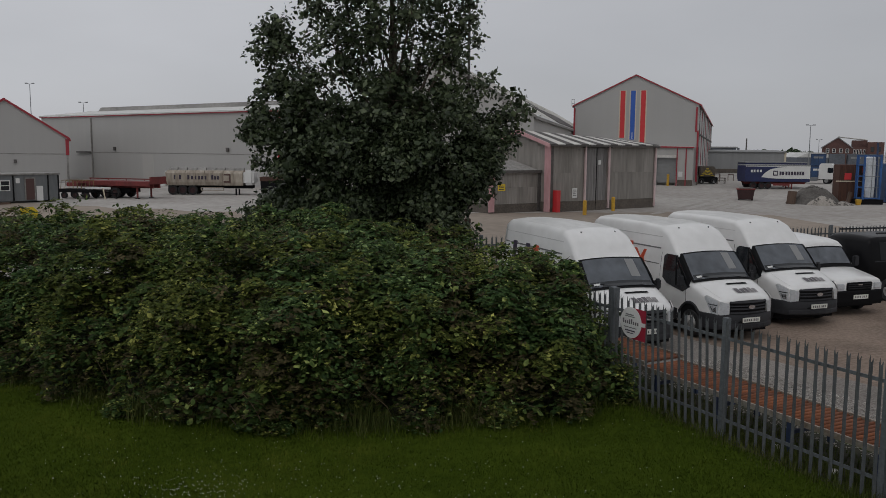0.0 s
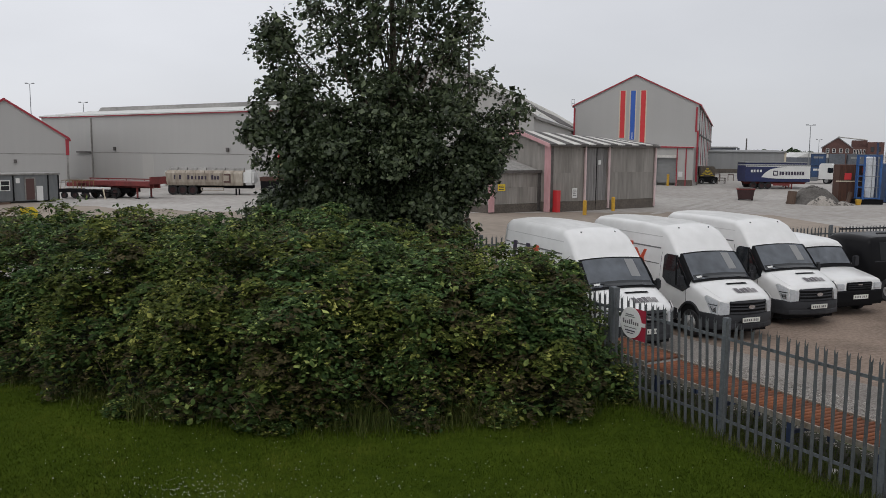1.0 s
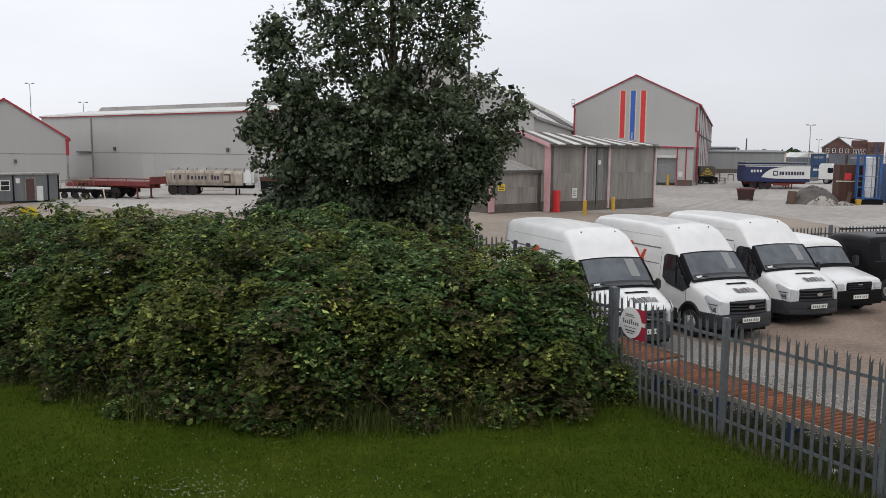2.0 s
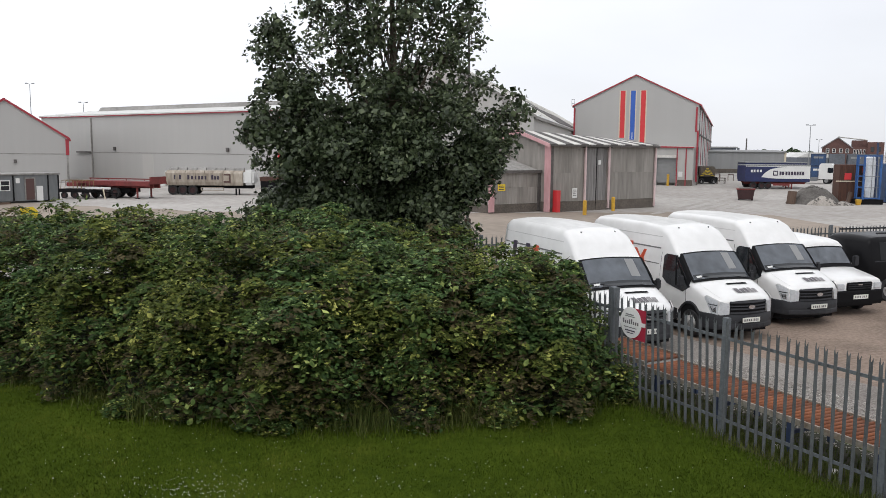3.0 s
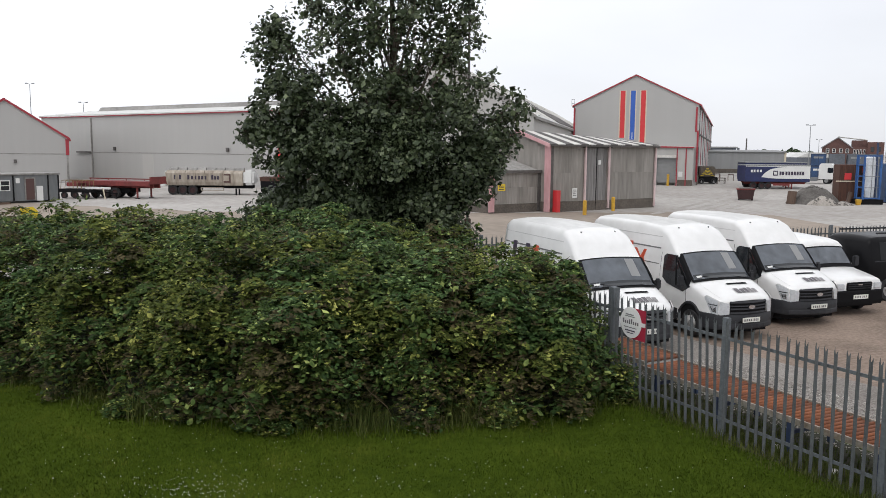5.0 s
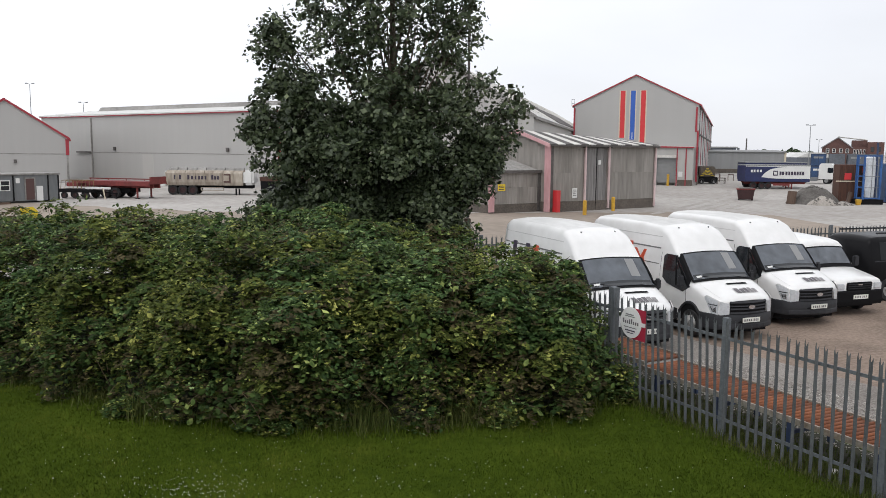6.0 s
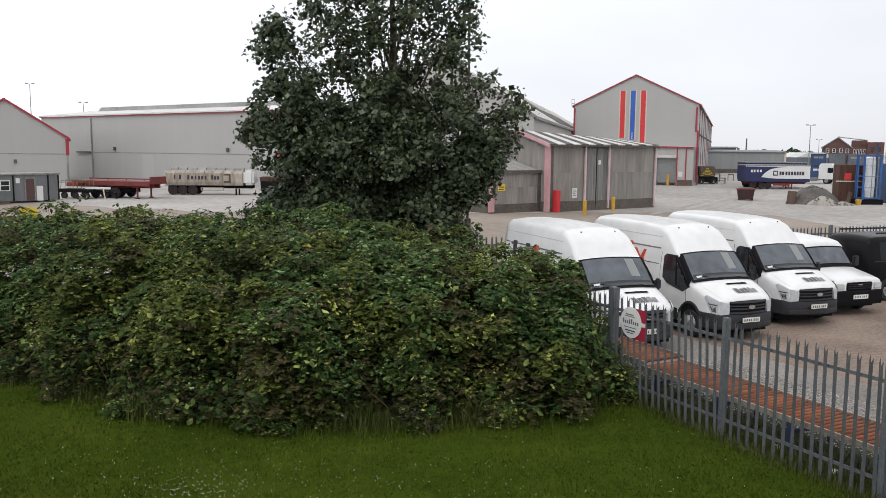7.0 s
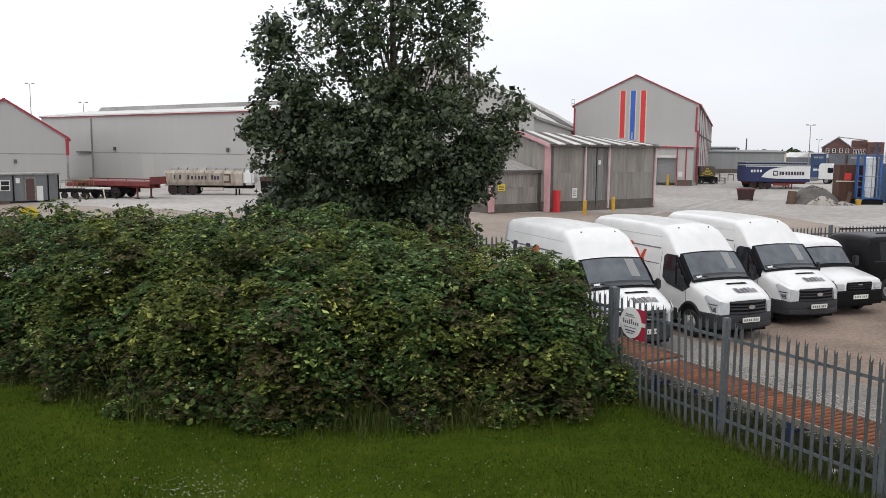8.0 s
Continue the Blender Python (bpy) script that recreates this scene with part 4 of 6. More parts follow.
def black_van():
    tops = [(0, 0.9), (-0.15, 1.0), (-0.9, 1.15), (-1.3, 1.25), (-1.9, 1.86), (-2.2, 1.95), (-3.2, 1.99), (-5.0, 1.98), (-5.25, 1.95), (-5.4, 1.84)]
    halves = [(0, 0.92), (0.6, 0.98), (1.2, 0.97), (1.9, 0.84), (2.2, 0.8)]
    plan = [(0.0, 0.82), (-0.2, 0.93), (-0.7, 1.0), (-5.0, 1.0), (-5.4, 0.95)]
    S = Shell(tops, halves, plan, radius=0.16)
    v = thing("black_van", "glossy black van parked at the end of the row", "van")
    part("body", S.body(), "black", v, smooth=True)
    part("windscreen", S.across([-1.3, -1.45, -1.65, -1.85], [-0.9, -0.5, 0, 0.5, 0.9], 0.015), "glass", v, smooth=True)
    for sd in (-1, 1):
        for a, b in ((-1.7, -2.5), (-2.6, -3.7), (-3.8, -5.0)):
            part("side_glass", S.flank([(a - (0.0 if a < -2 else -0.1), 1.28), (b, 1.28), (b, 1.82), (a - (0 if a < -2 else 0.25), 1.82)], sd, 0.006), "privacy_glass", v)
        for k in range(5):
            u = -1.2 - k * 0.8
            part("chrome_strip", S.flank([(u, 1.22), (u - 0.8, 1.22), (u - 0.8, 1.26), (u, 1.26)], sd, 0.012), "chrome" if k < 4 else "plastic", v)
        part("wheel_arch", S.flank([(-0.95 + 0.43 * math.cos(a), 0.37 + 0.43 * math.sin(a)) for a in [math.pi * k / 12 for k in range(13)]], sd, 0.006), "dark", v)
        for u in (-0.95, -4.65):
            wheel(v, u, sd * 0.9, 0.36, 0.22, sd)
        part("roof_rail", beam((-2.3, sd * 0.72, 2.08), (-5.0, sd * 0.72, 2.08), 0.05), "plastic", v)
        part("headlamp", S.flank([(-0.12, 0.7), (-0.45, 0.74), (-0.45, 0.9), (-0.15, 0.88)], sd, 0.012), "lamp", v)
    # small white upright patch on the near flank
    part("fuel_flap", S.flank([(-4.1, 1.62), (-4.17, 1.62), (-4.17, 1.82), (-4.1, 1.82)], -1, 0.012), "white", v, "small white patch")
    part("bumper", nose_band(S, 0.3, 0.6, 0.05, 0.5), "plastic", v)
    part("underbody", box(-5.1, -0.2, -0.75, 0.75, 0.2, 0.36), "dark", v)
    return v


def van_pose(x, y, heading):
    return pose(x, y, 0.0, rz=heading - 90)


van = high_van("white high-roof panel van parked nose to the fence")
van.matrix_world = van_pose(4.55, 17.89, 21.0)
for x, y, hd in ((7.35, 19.30, 22.2), (9.80, 21.11, 19.4)):
    copy_thing(van, van_pose(x, y, hd))
low = low_van()
low.matrix_world = van_pose(11.62, 22.6, 19.0)
dark_van = black_van()
dark_van.matrix_world = pose(17.84, 27.29, 0, rz=18)


# ---- palisade fences
def pale_mesh(h):
    """One pale: a folded strip with a three-pointed head, foot at the origin, facing -y."""
    w = 0.029
    prof = [(-w, 0.012), (-w * 0.55, -0.006), (-w * 0.3, -0.016), (0, -0.008), (w * 0.3, -0.016), (w * 0.55, -0.006), (w, 0.012)]
    tops = [h - 0.05, h - 0.11, h - 0.07, h, h - 0.07, h - 0.11, h - 0.05]
    tilt = [-0.005, 0, 0, 0, 0, 0, 0.005]
    bm = bmesh.new()
    lo = [bm.verts.new((x, y, 0.03)) for x, y in prof]
    md = [bm.verts.new((x, y, h - 0.14)) for x, y in prof]
    hi = [bm.verts.new((x * (0.75 if i in (1, 5) else 1) + t, y - abs(t) * 0.4, z)) for i, ((x, y), z, t) in enumerate(zip(prof, tops, tilt))]
    for a, b in ((lo, md), (md, hi)):
        for k in range(6):
            bm.faces.new((a[k], a[k + 1], b[k + 1], b[k]))
    return mesh_from("pale", bm, "steel")


def fence(label, start, direction, first, last, height, posts, pitch, leans, lean=0.0):
    """Pales from first to last along the line, on two rails between posts; local x runs along the fence."""
    turn = math.degrees(math.atan2(direction.y, direction.x))
    f = thing("palisade_fence", label, "fence", pose(start.x, start.y, 0, rz=turn))
    me = pale_mesh(height)
    rng = random.Random(5)
    n = int((last - first) / pitch)
    for k in range(n):
        x = first + k * pitch
        if min(abs(x - p) for p in posts) < 0.07:
            continue
        a, b = next(((a, b) for a, b in leans if x < a), leans[-1])
        same("pale", me, f, pose(x + rng.uniform(-0.008, 0.008), -0.045, rng.uniform(-0.015, 0.015), rng.uniform(-0.6, 0.6) - lean, b + rng.uniform(-0.7, 0.7), 0))
    for p in posts:
        big = abs(p) < 0.01
        w = 0.075 if big else 0.05
        part("post", box(p - w, p + w, -w + 0.03, w + 0.03, 0, height + (0.07 if big else 0.0), bev=0.008), "post", f, "heavy square gate post" if big else "")
    for z in (0.28, height - 0.34):
        part("rail", box(first, last, -0.022, -0.006, z, z + 0.05, more=((first, last, -0.005, 0.04, z, z + 0.008),)), "post", f)
    return f


main_fence = fence("grey galvanised palisade fence with pointed pales along the lawn", FA, FD, -5.9, 9.0, 1.93, (-5.5, -2.75, 0.0, 2.75, 5.5, 8.25), 0.1618, ((2.7, -3.2), (9, -0.5)))
BF0, BF1 = Vector((-4.0, 23.2, 0)), Vector((19.5, 31.6, 0))
fence("grey palisade fence behind the parked vans", BF0, (BF1 - BF0).normalized(), 0, (BF1 - BF0).length, 1.93, tuple(2.75 * k for k in range(10)), 0.1618, ((99, 0.0),))

# the round company sign wired to the fence
sg = thing("fence_sign", "round white sign board with dark red side, wired to the fence", "sign", Matrix.Translation(along(0.66, -0.085, 1.46)) @ pose(0, 0, 0, rz=math.degrees(math.atan2(FD.y, FD.x))))
part("red_board", box(0.0, 0.36, -0.006, 0.0, -0.29, 0.27), "maroon", sg, "dark red board with a white bar")
disc = bmesh.new()
bmesh.ops.create_circle(disc, cap_ends=True, segments=40, radius=0.28, matrix=pose(-0.02, -0.016, 0.0, 90))
ext = bmesh.ops.extrude_face_region(disc, geom=disc.faces[:])
bmesh.ops.translate(disc, verts=[e for e in ext["geom"] if isinstance(e, bmesh.types.BMVert)], vec=(0, 0.008, 0))
part("white_disc", disc, "white", sg)
part("white_bar", box(0.2, 0.36, -0.012, -0.008, -0.03, 0.04), "white", sg)
for x0, x1, z0, z1, m in ((-0.24, 0.2, -0.03, 0.055, "ink"), (-0.16, 0.05, 0.13, 0.15, "seam"), (-0.18, 0.08, 0.10, 0.115, "seam"), (-0.2, 0.14, -0.1, -0.085, "seam"), (-0.16, 0.1, -0.16, -0.14, "ink"), (-0.12, 0.06, -0.2, -0.185, "ink")):
    if m == "ink" and z0 > -0.1:
        for k in range(8):
            a = x0 + (x1 - x0) * k / 8
            part("lettering_bar", box(a + 0.008, a + 0.042, -0.02, -0.0165, z0, z1 - (0.0, 0.03, 0.03, 0.005, -0.01, 0.03, 0.03, 0.03)[k]), "grey_ink", sg)
    else:
        part("lettering_bar", box(x0, x1, -0.02, -0.0165, z0, z1), m, sg)


# ---- roller conveyor lying along the fence
def conveyor(label, s0, s1, d0, d1, z, turn=0.0):
    m = Matrix.Translation(along(s0, d0)) @ pose(0, 0, 0, rz=math.degrees(math.atan2(FD.y, FD.x)) + turn)
    c = thing("roller_conveyor", label, "conveyor", m, "roller conveyors")
    L, w = s1 - s0, d1 - d0
    for y in (0, w):
        part("side_rail", box(0, L, y - 0.015, y + 0.015, z - 0.07, z + 0.02), "conveyor", c)
    bm = tube([(0, 0.022, 0), (0, w - 0.022, 0)], 0.034, 10)
    me = mesh_from("roller", bm, "rust", True)
    k = 0
    while 0.09 + k * 0.105 < L - 0.05:
        same("roller", me, c, pose(0.09 + k * 0.105, 0, z - 0.03))
        k += 1
    x = 0.5
    while x < L:
        for y in (0.03, w - 0.03):
            part("leg", box(x - 0.045, x + 0.045, y - 0.03, y + 0.03, 0, z - 0.072), "blue_leg", c)
        part("cross_brace", box(x - 0.02, x + 0.02, 0.065, w - 0.065, 0.30, 0.36), "blue_leg", c)
        x += 1.45
    return c


conveyor("rust-orange roller conveyor on dark blue legs behind the fence", 0.35, 8.6, 0.36, 1.36, 0.56)
conveyor("short rust-orange roller conveyor section beside the gate post", -1.65, 0.25, 0.6, 1.6, 0.56)


# ---- bramble thicket
def thicket_height(x, y):
    """Height of the bramble mass over the ground."""
    right = 3.62 - 0.36 * (y - 15.2)
    front = np.interp(x, [-14, -9, -7.3, -5.0, -2.2, -0.6, 1.0, 2.4, 3.4, 4.2], [16.6, 15.8, 14.9, 13.35, 12.75, 12.85, 13.2, 13.8, 14.6, 15.4])
    front = front + 0.38 * np.sin(x * 2.1 + 1.0) * np.sin(x * 0.77) + 0.2 * np.sin(x * 4.7)
    back = np.interp(x, [-3, 0.0, 1.5, 3.5], [25.0, 23.0, 20.5, 19.0])
    crest = np.interp(x, [-14, -9.5, -7.6, -6.0, -4.5, -2.5, -0.6, 0.8, 2.1, 3.2, 4], [2.28, 2.32, 2.5, 2.46, 2.36, 2.40, 2.24, 2.08, 2.0, 1.98, 1.7])
    t = np.clip((y - front) / 2.9, 0, 1)
    b = np.clip((back - y) / 3.0, 0, 1)
    r = np.clip((right - x) / 0.95, 0, 1)
    return crest * np.sqrt(np.clip(1 - (1 - t) ** 2.5, 0, 1)) * np.sqrt(b) * np.sqrt(r)


def lump(x, y, s, seed):
    return np.array([noise.noise(Vector((a * s + seed, b * s, seed * 0.7))) for a, b in zip(x, y)])


def bramble():
    rng = np.random.default_rng(11)
    t = thing("bramble_thicket", "dense dark green bramble thicket at the edge of the lawn", "bramble", kind="stuff")
    # added dark sheet under the leaves, with the thicket's inner shade in its colour
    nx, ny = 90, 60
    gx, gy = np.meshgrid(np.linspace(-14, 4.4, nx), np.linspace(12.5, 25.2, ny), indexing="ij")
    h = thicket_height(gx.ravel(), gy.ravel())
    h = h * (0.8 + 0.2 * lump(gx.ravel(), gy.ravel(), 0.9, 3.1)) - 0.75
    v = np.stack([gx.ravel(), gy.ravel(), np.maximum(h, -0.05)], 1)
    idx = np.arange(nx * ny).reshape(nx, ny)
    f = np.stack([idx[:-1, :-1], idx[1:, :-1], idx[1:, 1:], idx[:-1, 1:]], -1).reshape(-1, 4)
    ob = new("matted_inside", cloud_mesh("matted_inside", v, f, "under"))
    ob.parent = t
    # sprays of three to five leaves, thickest near the skin of the mass
    n = 120000
    x, y = rng.uniform(-13, 4.3, n * 2), 12.5 + 12.0 * rng.uniform(0, 1, n * 2) ** 1.5
    h = thicket_height(x, y)
    gaps = lump(x, y, 1.9, 6.3) + 0.6 * lump(x, y, 4.2, 2.9)      # thin spots, where the dark inside shows
    keep = np.nonzero((h > 0.25) & (rng.uniform(-0.55, 0.42, n * 2) < gaps))[0][:n]
    x, y, h = x[keep], y[keep], h[keep]
    bumps = 0.66 * lump(x, y, 0.62, 1.3) + 0.72 * lump(x, y, 1.5, 5.7) + 0.62 * lump(x, y, 3.4, 8.1)
    e = 0.15
    gxs = (thicket_height(x + e, y) - thicket_height(x - e, y)) / (2 * e)
    gys = (thicket_height(x, y + e) - thicket_height(x, y - e)) / (2 * e)
    nor = unit(np.stack([-gxs, -gys, np.ones(len(x))], 1))
    depth = rng.exponential(0.24, len(x)) - 0.12
    z = np.maximum(h * (1 + 0.12 * bumps) + 0.34 * bumps - depth * (0.6 + 0.5 * h / 2.5), 0.06)
    # the steep front gets its own leaves down to the ground
    m = 84000
    xf = rng.uniform(-13, 4.1, m)
    yf = 12.5 + 5.0 * rng.uniform(0, 1, m)
    hf = thicket_height(xf, yf)
    ok = (hf > 0.2) & (hf < 2.3)
    xf, yf, hf = xf[ok], yf[ok], hf[ok]
    zf = hf * rng.uniform(0.03, 1.0, len(hf)) ** 0.7 + 0.25 * lump(xf, yf, 1.4, 2.2)
    yf = yf - rng.uniform(0, 0.3, len(yf))
    c = np.concatenate([np.stack([x, y, z], 1), np.stack([xf, yf, np.maximum(zf, 0.08)], 1)])
    # humps and hollows in the face, and two small bushes that stand out on the lawn
    c[:, 1] += 0.55 * lump(c[:, 0] * 1.0, c[:, 2] * 1.4, 1.15, 14.2) * np.clip(c[:, 2], 0.2, 1.2)
    c[:, 2] = np.maximum(c[:, 2] + 0.16 * lump(c[:, 0], c[:, 1], 2.4, 17.7), 0.06)
    for (qx, qy, qr, qh), k in (((-2.6, 12.75, 0.45, 0.5), 0), ((3.2, 14.45, 0.38, 0.75), 1), ((-5.4, 13.4, 0.3, 0.3), 2), ((1.0, 13.1, 0.3, 0.35), 3)):
        pick = np.arange(len(c) - (k + 1) * 420, len(c) - k * 420)
        ball = unit(rng.normal(0, 1, (420, 3))) * rng.uniform(0.3, 1, (420, 1)) ** 0.5
        c[pick] = np.abs(np.array([[0, 0, 1]]) * ball) * np.array([[qr, qr, qh]]) + ball * np.array([[qr, qr, 0]]) + np.array([[qx, qy, 0.05]])
    nn = np.concatenate([nor, np.tile([[0, -0.75, 0.65]], (len(xf), 1))])
    nn = unit(nn * np.array([[1, 1, 1]]) + np.array([[0, -0.12, 0.6]]))
    # most sprays gather in domed shoots, and the hollows between shoots stay dark
    shoots = 6400
    seed_at = rng.integers(0, len(c) - 1680, shoots)
    axis = unit(0.55 * nn[seed_at] + np.array([[0, -0.12, 0.75]]) + rng.normal(0, 0.16, (shoots, 3)))
    e1 = unit(np.cross(axis, rng.normal(0, 1, (shoots, 3))))
    e2 = np.cross(axis, e1)
    reach = rng.uniform(0.12, 0.31, shoots) * np.clip(0.65 + 0.2 * c[seed_at, 2], 0.65, 1.05)
    heart = c[seed_at] + axis * rng.uniform(-0.06, 0.14, (shoots, 1))
    mine = rng.choice(shoots, len(c), p=reach ** 2 / np.sum(reach ** 2))
    loose = rng.random(len(c)) < np.where(c[:, 2] < 1.0, 0.42, 0.18)
    loose[len(c) - 1680:] = True
    r, turn = np.sqrt(rng.random(len(c))), rng.uniform(0, 2 * math.pi, len(c))
    out = e1[mine] * np.cos(turn)[:, None] + e2[mine] * np.sin(turn)[:, None]
    dome = heart[mine] + out * (r * reach[mine])[:, None] + axis[mine] * (0.62 * reach[mine] * (1 - r ** 2) + rng.normal(0, 0.02, len(c)))[:, None]
    c = np.where(loose[:, None], c - np.array([[0, -0.05, 0.09]]) * (np.arange(len(c)) < len(c) - 1680)[:, None], dome)
    c[:, 2] = np.maximum(c[:, 2], 0.06)
    spray = unit(np.array([[0, -0.10, 0.95]]) + 0.25 * axis[mine] + 0.42 * out * r[:, None] * ~loose[:, None] + rng.normal(0, 0.15, nn.shape))
    out_c, out_n, out_s = [], [], []
    leaf_size = (0.056 + 0.022 * np.clip(rng.normal(0, 0.5, shoots), -0.8, 1.0)) * np.clip(0.66 + 0.22 * heart[:, 2], 0.66, 1.1)
    sz = leaf_size[mine] * rng.lognormal(0, 0.16, len(c))
    sz[len(c) - 1680:] = 0.05 * rng.lognormal(0, 0.16, 1680)
    a = unit(np.cross(spray, rng.normal(0, 1, nn.shape)))
    b = np.cross(spray, a)
    for k, (fa, fb) in enumerate(((0.75, 0.0), (0.1, 0.62), (0.1, -0.62))):
        out_c.append(c + (a * fa + b * fb) * sz[:, None])
        out_n.append(spray)
        out_s.append(sz)
    # each shoot has its own tone: green, yellowing, cool or withered
    worn = lump(heart[:, 0], heart[:, 1], 0.7, 12.5) + 0.25 * rng.normal(0, 1, shoots)
    bare = (heart[:, 2] < 0.62 + 0.35 * rng.normal(0, 1, shoots)) | (worn > 0.46)
    low = bare[mine] ^ (rng.random(len(c)) < 0.06)
    low[len(c) - 1680:] &= rng.random(1680) < 0.35
    tone = (lump(heart[:, 0], heart[:, 1] + heart[:, 2], 0.75, 21.0) + 0.30 * rng.normal(0, 1, shoots))[mine] + 0.1 * rng.normal(0, 1, len(c))
    for nm, pick, m_ in (("bramble_leaves", ~low & (tone <= 0.18) & (tone >= -0.3), "leaf"), ("yellowing_leaves", ~low & (tone > 0.18), "pale_leaf"), ("cool_green_leaves", ~low & (tone < -0.3), "cool_leaf"), ("withered_leaves", low, "low_leaf")):
        me = slim_leaves(nm, np.concatenate([q[pick] for q in out_c]), np.concatenate([q[pick] for q in out_n]), np.concatenate([q[pick] for q in out_s]), m_, rng, wild=0.22)
        ob = new(nm, me)
        ob.parent = t
        tagged(ob, kind="stuff")
    # arching canes that stand out of the mass
    bm = bmesh.new()
    lc, ln = [], []
    for k in range(560):
        i = rng.integers(0, len(x))
        if k % 3 == 0 and hf.size:
            j = rng.integers(0, len(xf))
            p = Vector((xf[j], yf[j] - 0.1, zf[j] * 0.6))
        else:
            p = Vector((x[i], y[i], z[i] - 0.15))
        d = Vector((rng.normal(0, 0.6), rng.normal(-0.25, 0.5), rng.uniform(0.5, 1.2))).normalized()
        pts_, q = [], p.copy()
        for s in range(6):
            pts_.append(q.copy())
            q = q + d * rng.uniform(0.07, 0.15)
            d = (d + Vector((0, 0, -0.16))).normalized()
            for _ in range(2):
                lc.append(list(q + Vector(rng.normal(0, 0.06, 3))))
                ln.append([0, -0.3, 1])
        tube(pts_, [0.007, 0.007, 0.006, 0.005, 0.004, 0.003], 4, bm)
    part("canes", bm, "cane", t, "thin brown arching canes", kind="stuff")
    ob = new("cane_leaves", leaves("cane_leaves", np.array(lc), np.array(ln), np.full(len(lc), 0.095), "leaf", rng, wild=0.6))
    ob.parent = t
    # bare dead stems low in the front
    bm = bmesh.new()
    for k in range(90):
        j = rng.integers(0, len(xf))
        p = Vector((xf[j], yf[j] + 0.1, 0.02))
        q = p + Vector((rng.normal(0, 0.22), rng.normal(-0.12, 0.1), rng.uniform(0.3, 0.85)))
        tube([p, (p + q) / 2 + Vector((rng.normal(0, 0.07), -0.06, 0)), q], [0.008, 0.007, 0.004], 4, bm)
    part("dead_stems", bm, "cane", t, "bare dead stems", kind="stuff")
    return t


bramble()


# ---- lawn blades, clover and the rough grass at the thicket's foot
def blades(name, label, x, y, height, material, rng, lean=0.4, width=0.007):
    n = len(x)
    a = rng.uniform(0, 2 * math.pi, n)
    tip = np.stack([np.cos(a), np.sin(a), np.zeros(n)], 1) * (height * lean * rng.uniform(0.2, 1, n))[:, None]
    side = np.stack([-np.sin(a), np.cos(a), np.zeros(n)], 1) * width
    foot = np.stack([x, y, np.full(n, 0.018)], 1)
    up = np.array([[0, 0, 1.0]]) * height[:, None]
    p = np.stack([foot - side, foot + side, foot + up * 0.55 + tip * 0.35 + side * 0.7, foot + up * 0.55 + tip * 0.35 - side * 0.7, foot + up + tip], 1)
    base = (np.arange(n) * 5)[:, None]
    tri = np.concatenate([base + np.array(t) for t in ((0, 1, 2), (0, 2, 3), (3, 2, 4))], 0)
    ob = new(name, cloud_mesh(name, p.reshape(-1, 3), tri, material))
    return tagged(ob, label, "grass", kind="stuff")


rng = np.random.default_rng(4)
n = 190000
gy = 9.3 + 7.5 * rng.uniform(0, 1, n) ** 1.25
gx = rng.uniform(-1, 1, n) * (0.62 * gy)
side_of = (gx - FA.x) * FN.x + (gy - FA.y) * FN.y
ok = side_of < 0.05
gx, gy = gx[ok], gy[ok]
patch = lump(gx, gy, 0.6, 9.0)
blades("lawn_grass", "short green lawn grass with uneven tufts", gx, gy, (0.022 + 0.02 * rng.random(len(gx))) * (1 + 0.5 * patch), "grass", rng, 1.5, 0.005)
# rough grass along the fence foot and before the brambles
m = 16000
sx = rng.uniform(-0.5, 9, m)
off = np.where(rng.random(m) < 0.5, rng.normal(0.1, 0.25, m), rng.uniform(0, 1.2, m))
px, py = FA.x + FD.x * sx + FN.x * off, FA.y + FD.y * sx + FN.y * off
blades("fence_grass", "rough grass and weeds along the fence foot", px, py, rng.uniform(0.05, 0.2, m) * np.clip(1.1 - abs(off), 0.45, 1), "dry", rng, 0.5, 0.006)
m = 7000
bx = rng.uniform(-10, 3.6, m)
front = np.interp(bx, [-14, -9, -7.3, -5.0, -2.2, -0.6, 1.0, 2.4, 3.4, 4.2], [16.6, 15.8, 14.9, 13.35, 12.75, 12.85, 13.2, 13.8, 14.6, 15.4])
by = front + rng.normal(0.35, 0.3, m)
tall = np.clip(0.25 + 1.5 * lump(bx, by, 0.8, 4.4), 0.08, 1.3)
blades("rough_grass", "tall rough and dry grass at the thicket foot", bx, by, rng.uniform(0.15, 0.62, m) * tall, "dry", rng, 0.8, 0.006)
blades("rough_green_grass", "tall green grass at the thicket foot", bx[:4200] + 0.05, by[:4200] - 0.15, rng.uniform(0.12, 0.5, 4200) * (0.35 + 0.8 * tall[:4200]), "dry", rng, 1.0, 0.007)
tx = rng.uniform(-9, 3.4, 5200)
tuft = lump(tx, tx * 0.3, 1.1, 31.0)
ty = np.interp(tx, [-14, -9, -7.3, -5.0, -2.2, -0.6, 1.0, 2.4, 3.4, 4.2], [16.6, 15.8, 14.9, 13.35, 12.75, 12.85, 13.2, 13.8, 14.6, 15.4]) + rng.normal(-0.08, 0.22, len(tx))
blades("grass_tufts", "longer green grass tufts before the thicket", tx, ty, rng.uniform(0.06, 0.26, len(tx)) * np.clip(0.5 + 1.4 * tuft, 0.15, 1.3), "grass", rng, 0.9, 0.005)
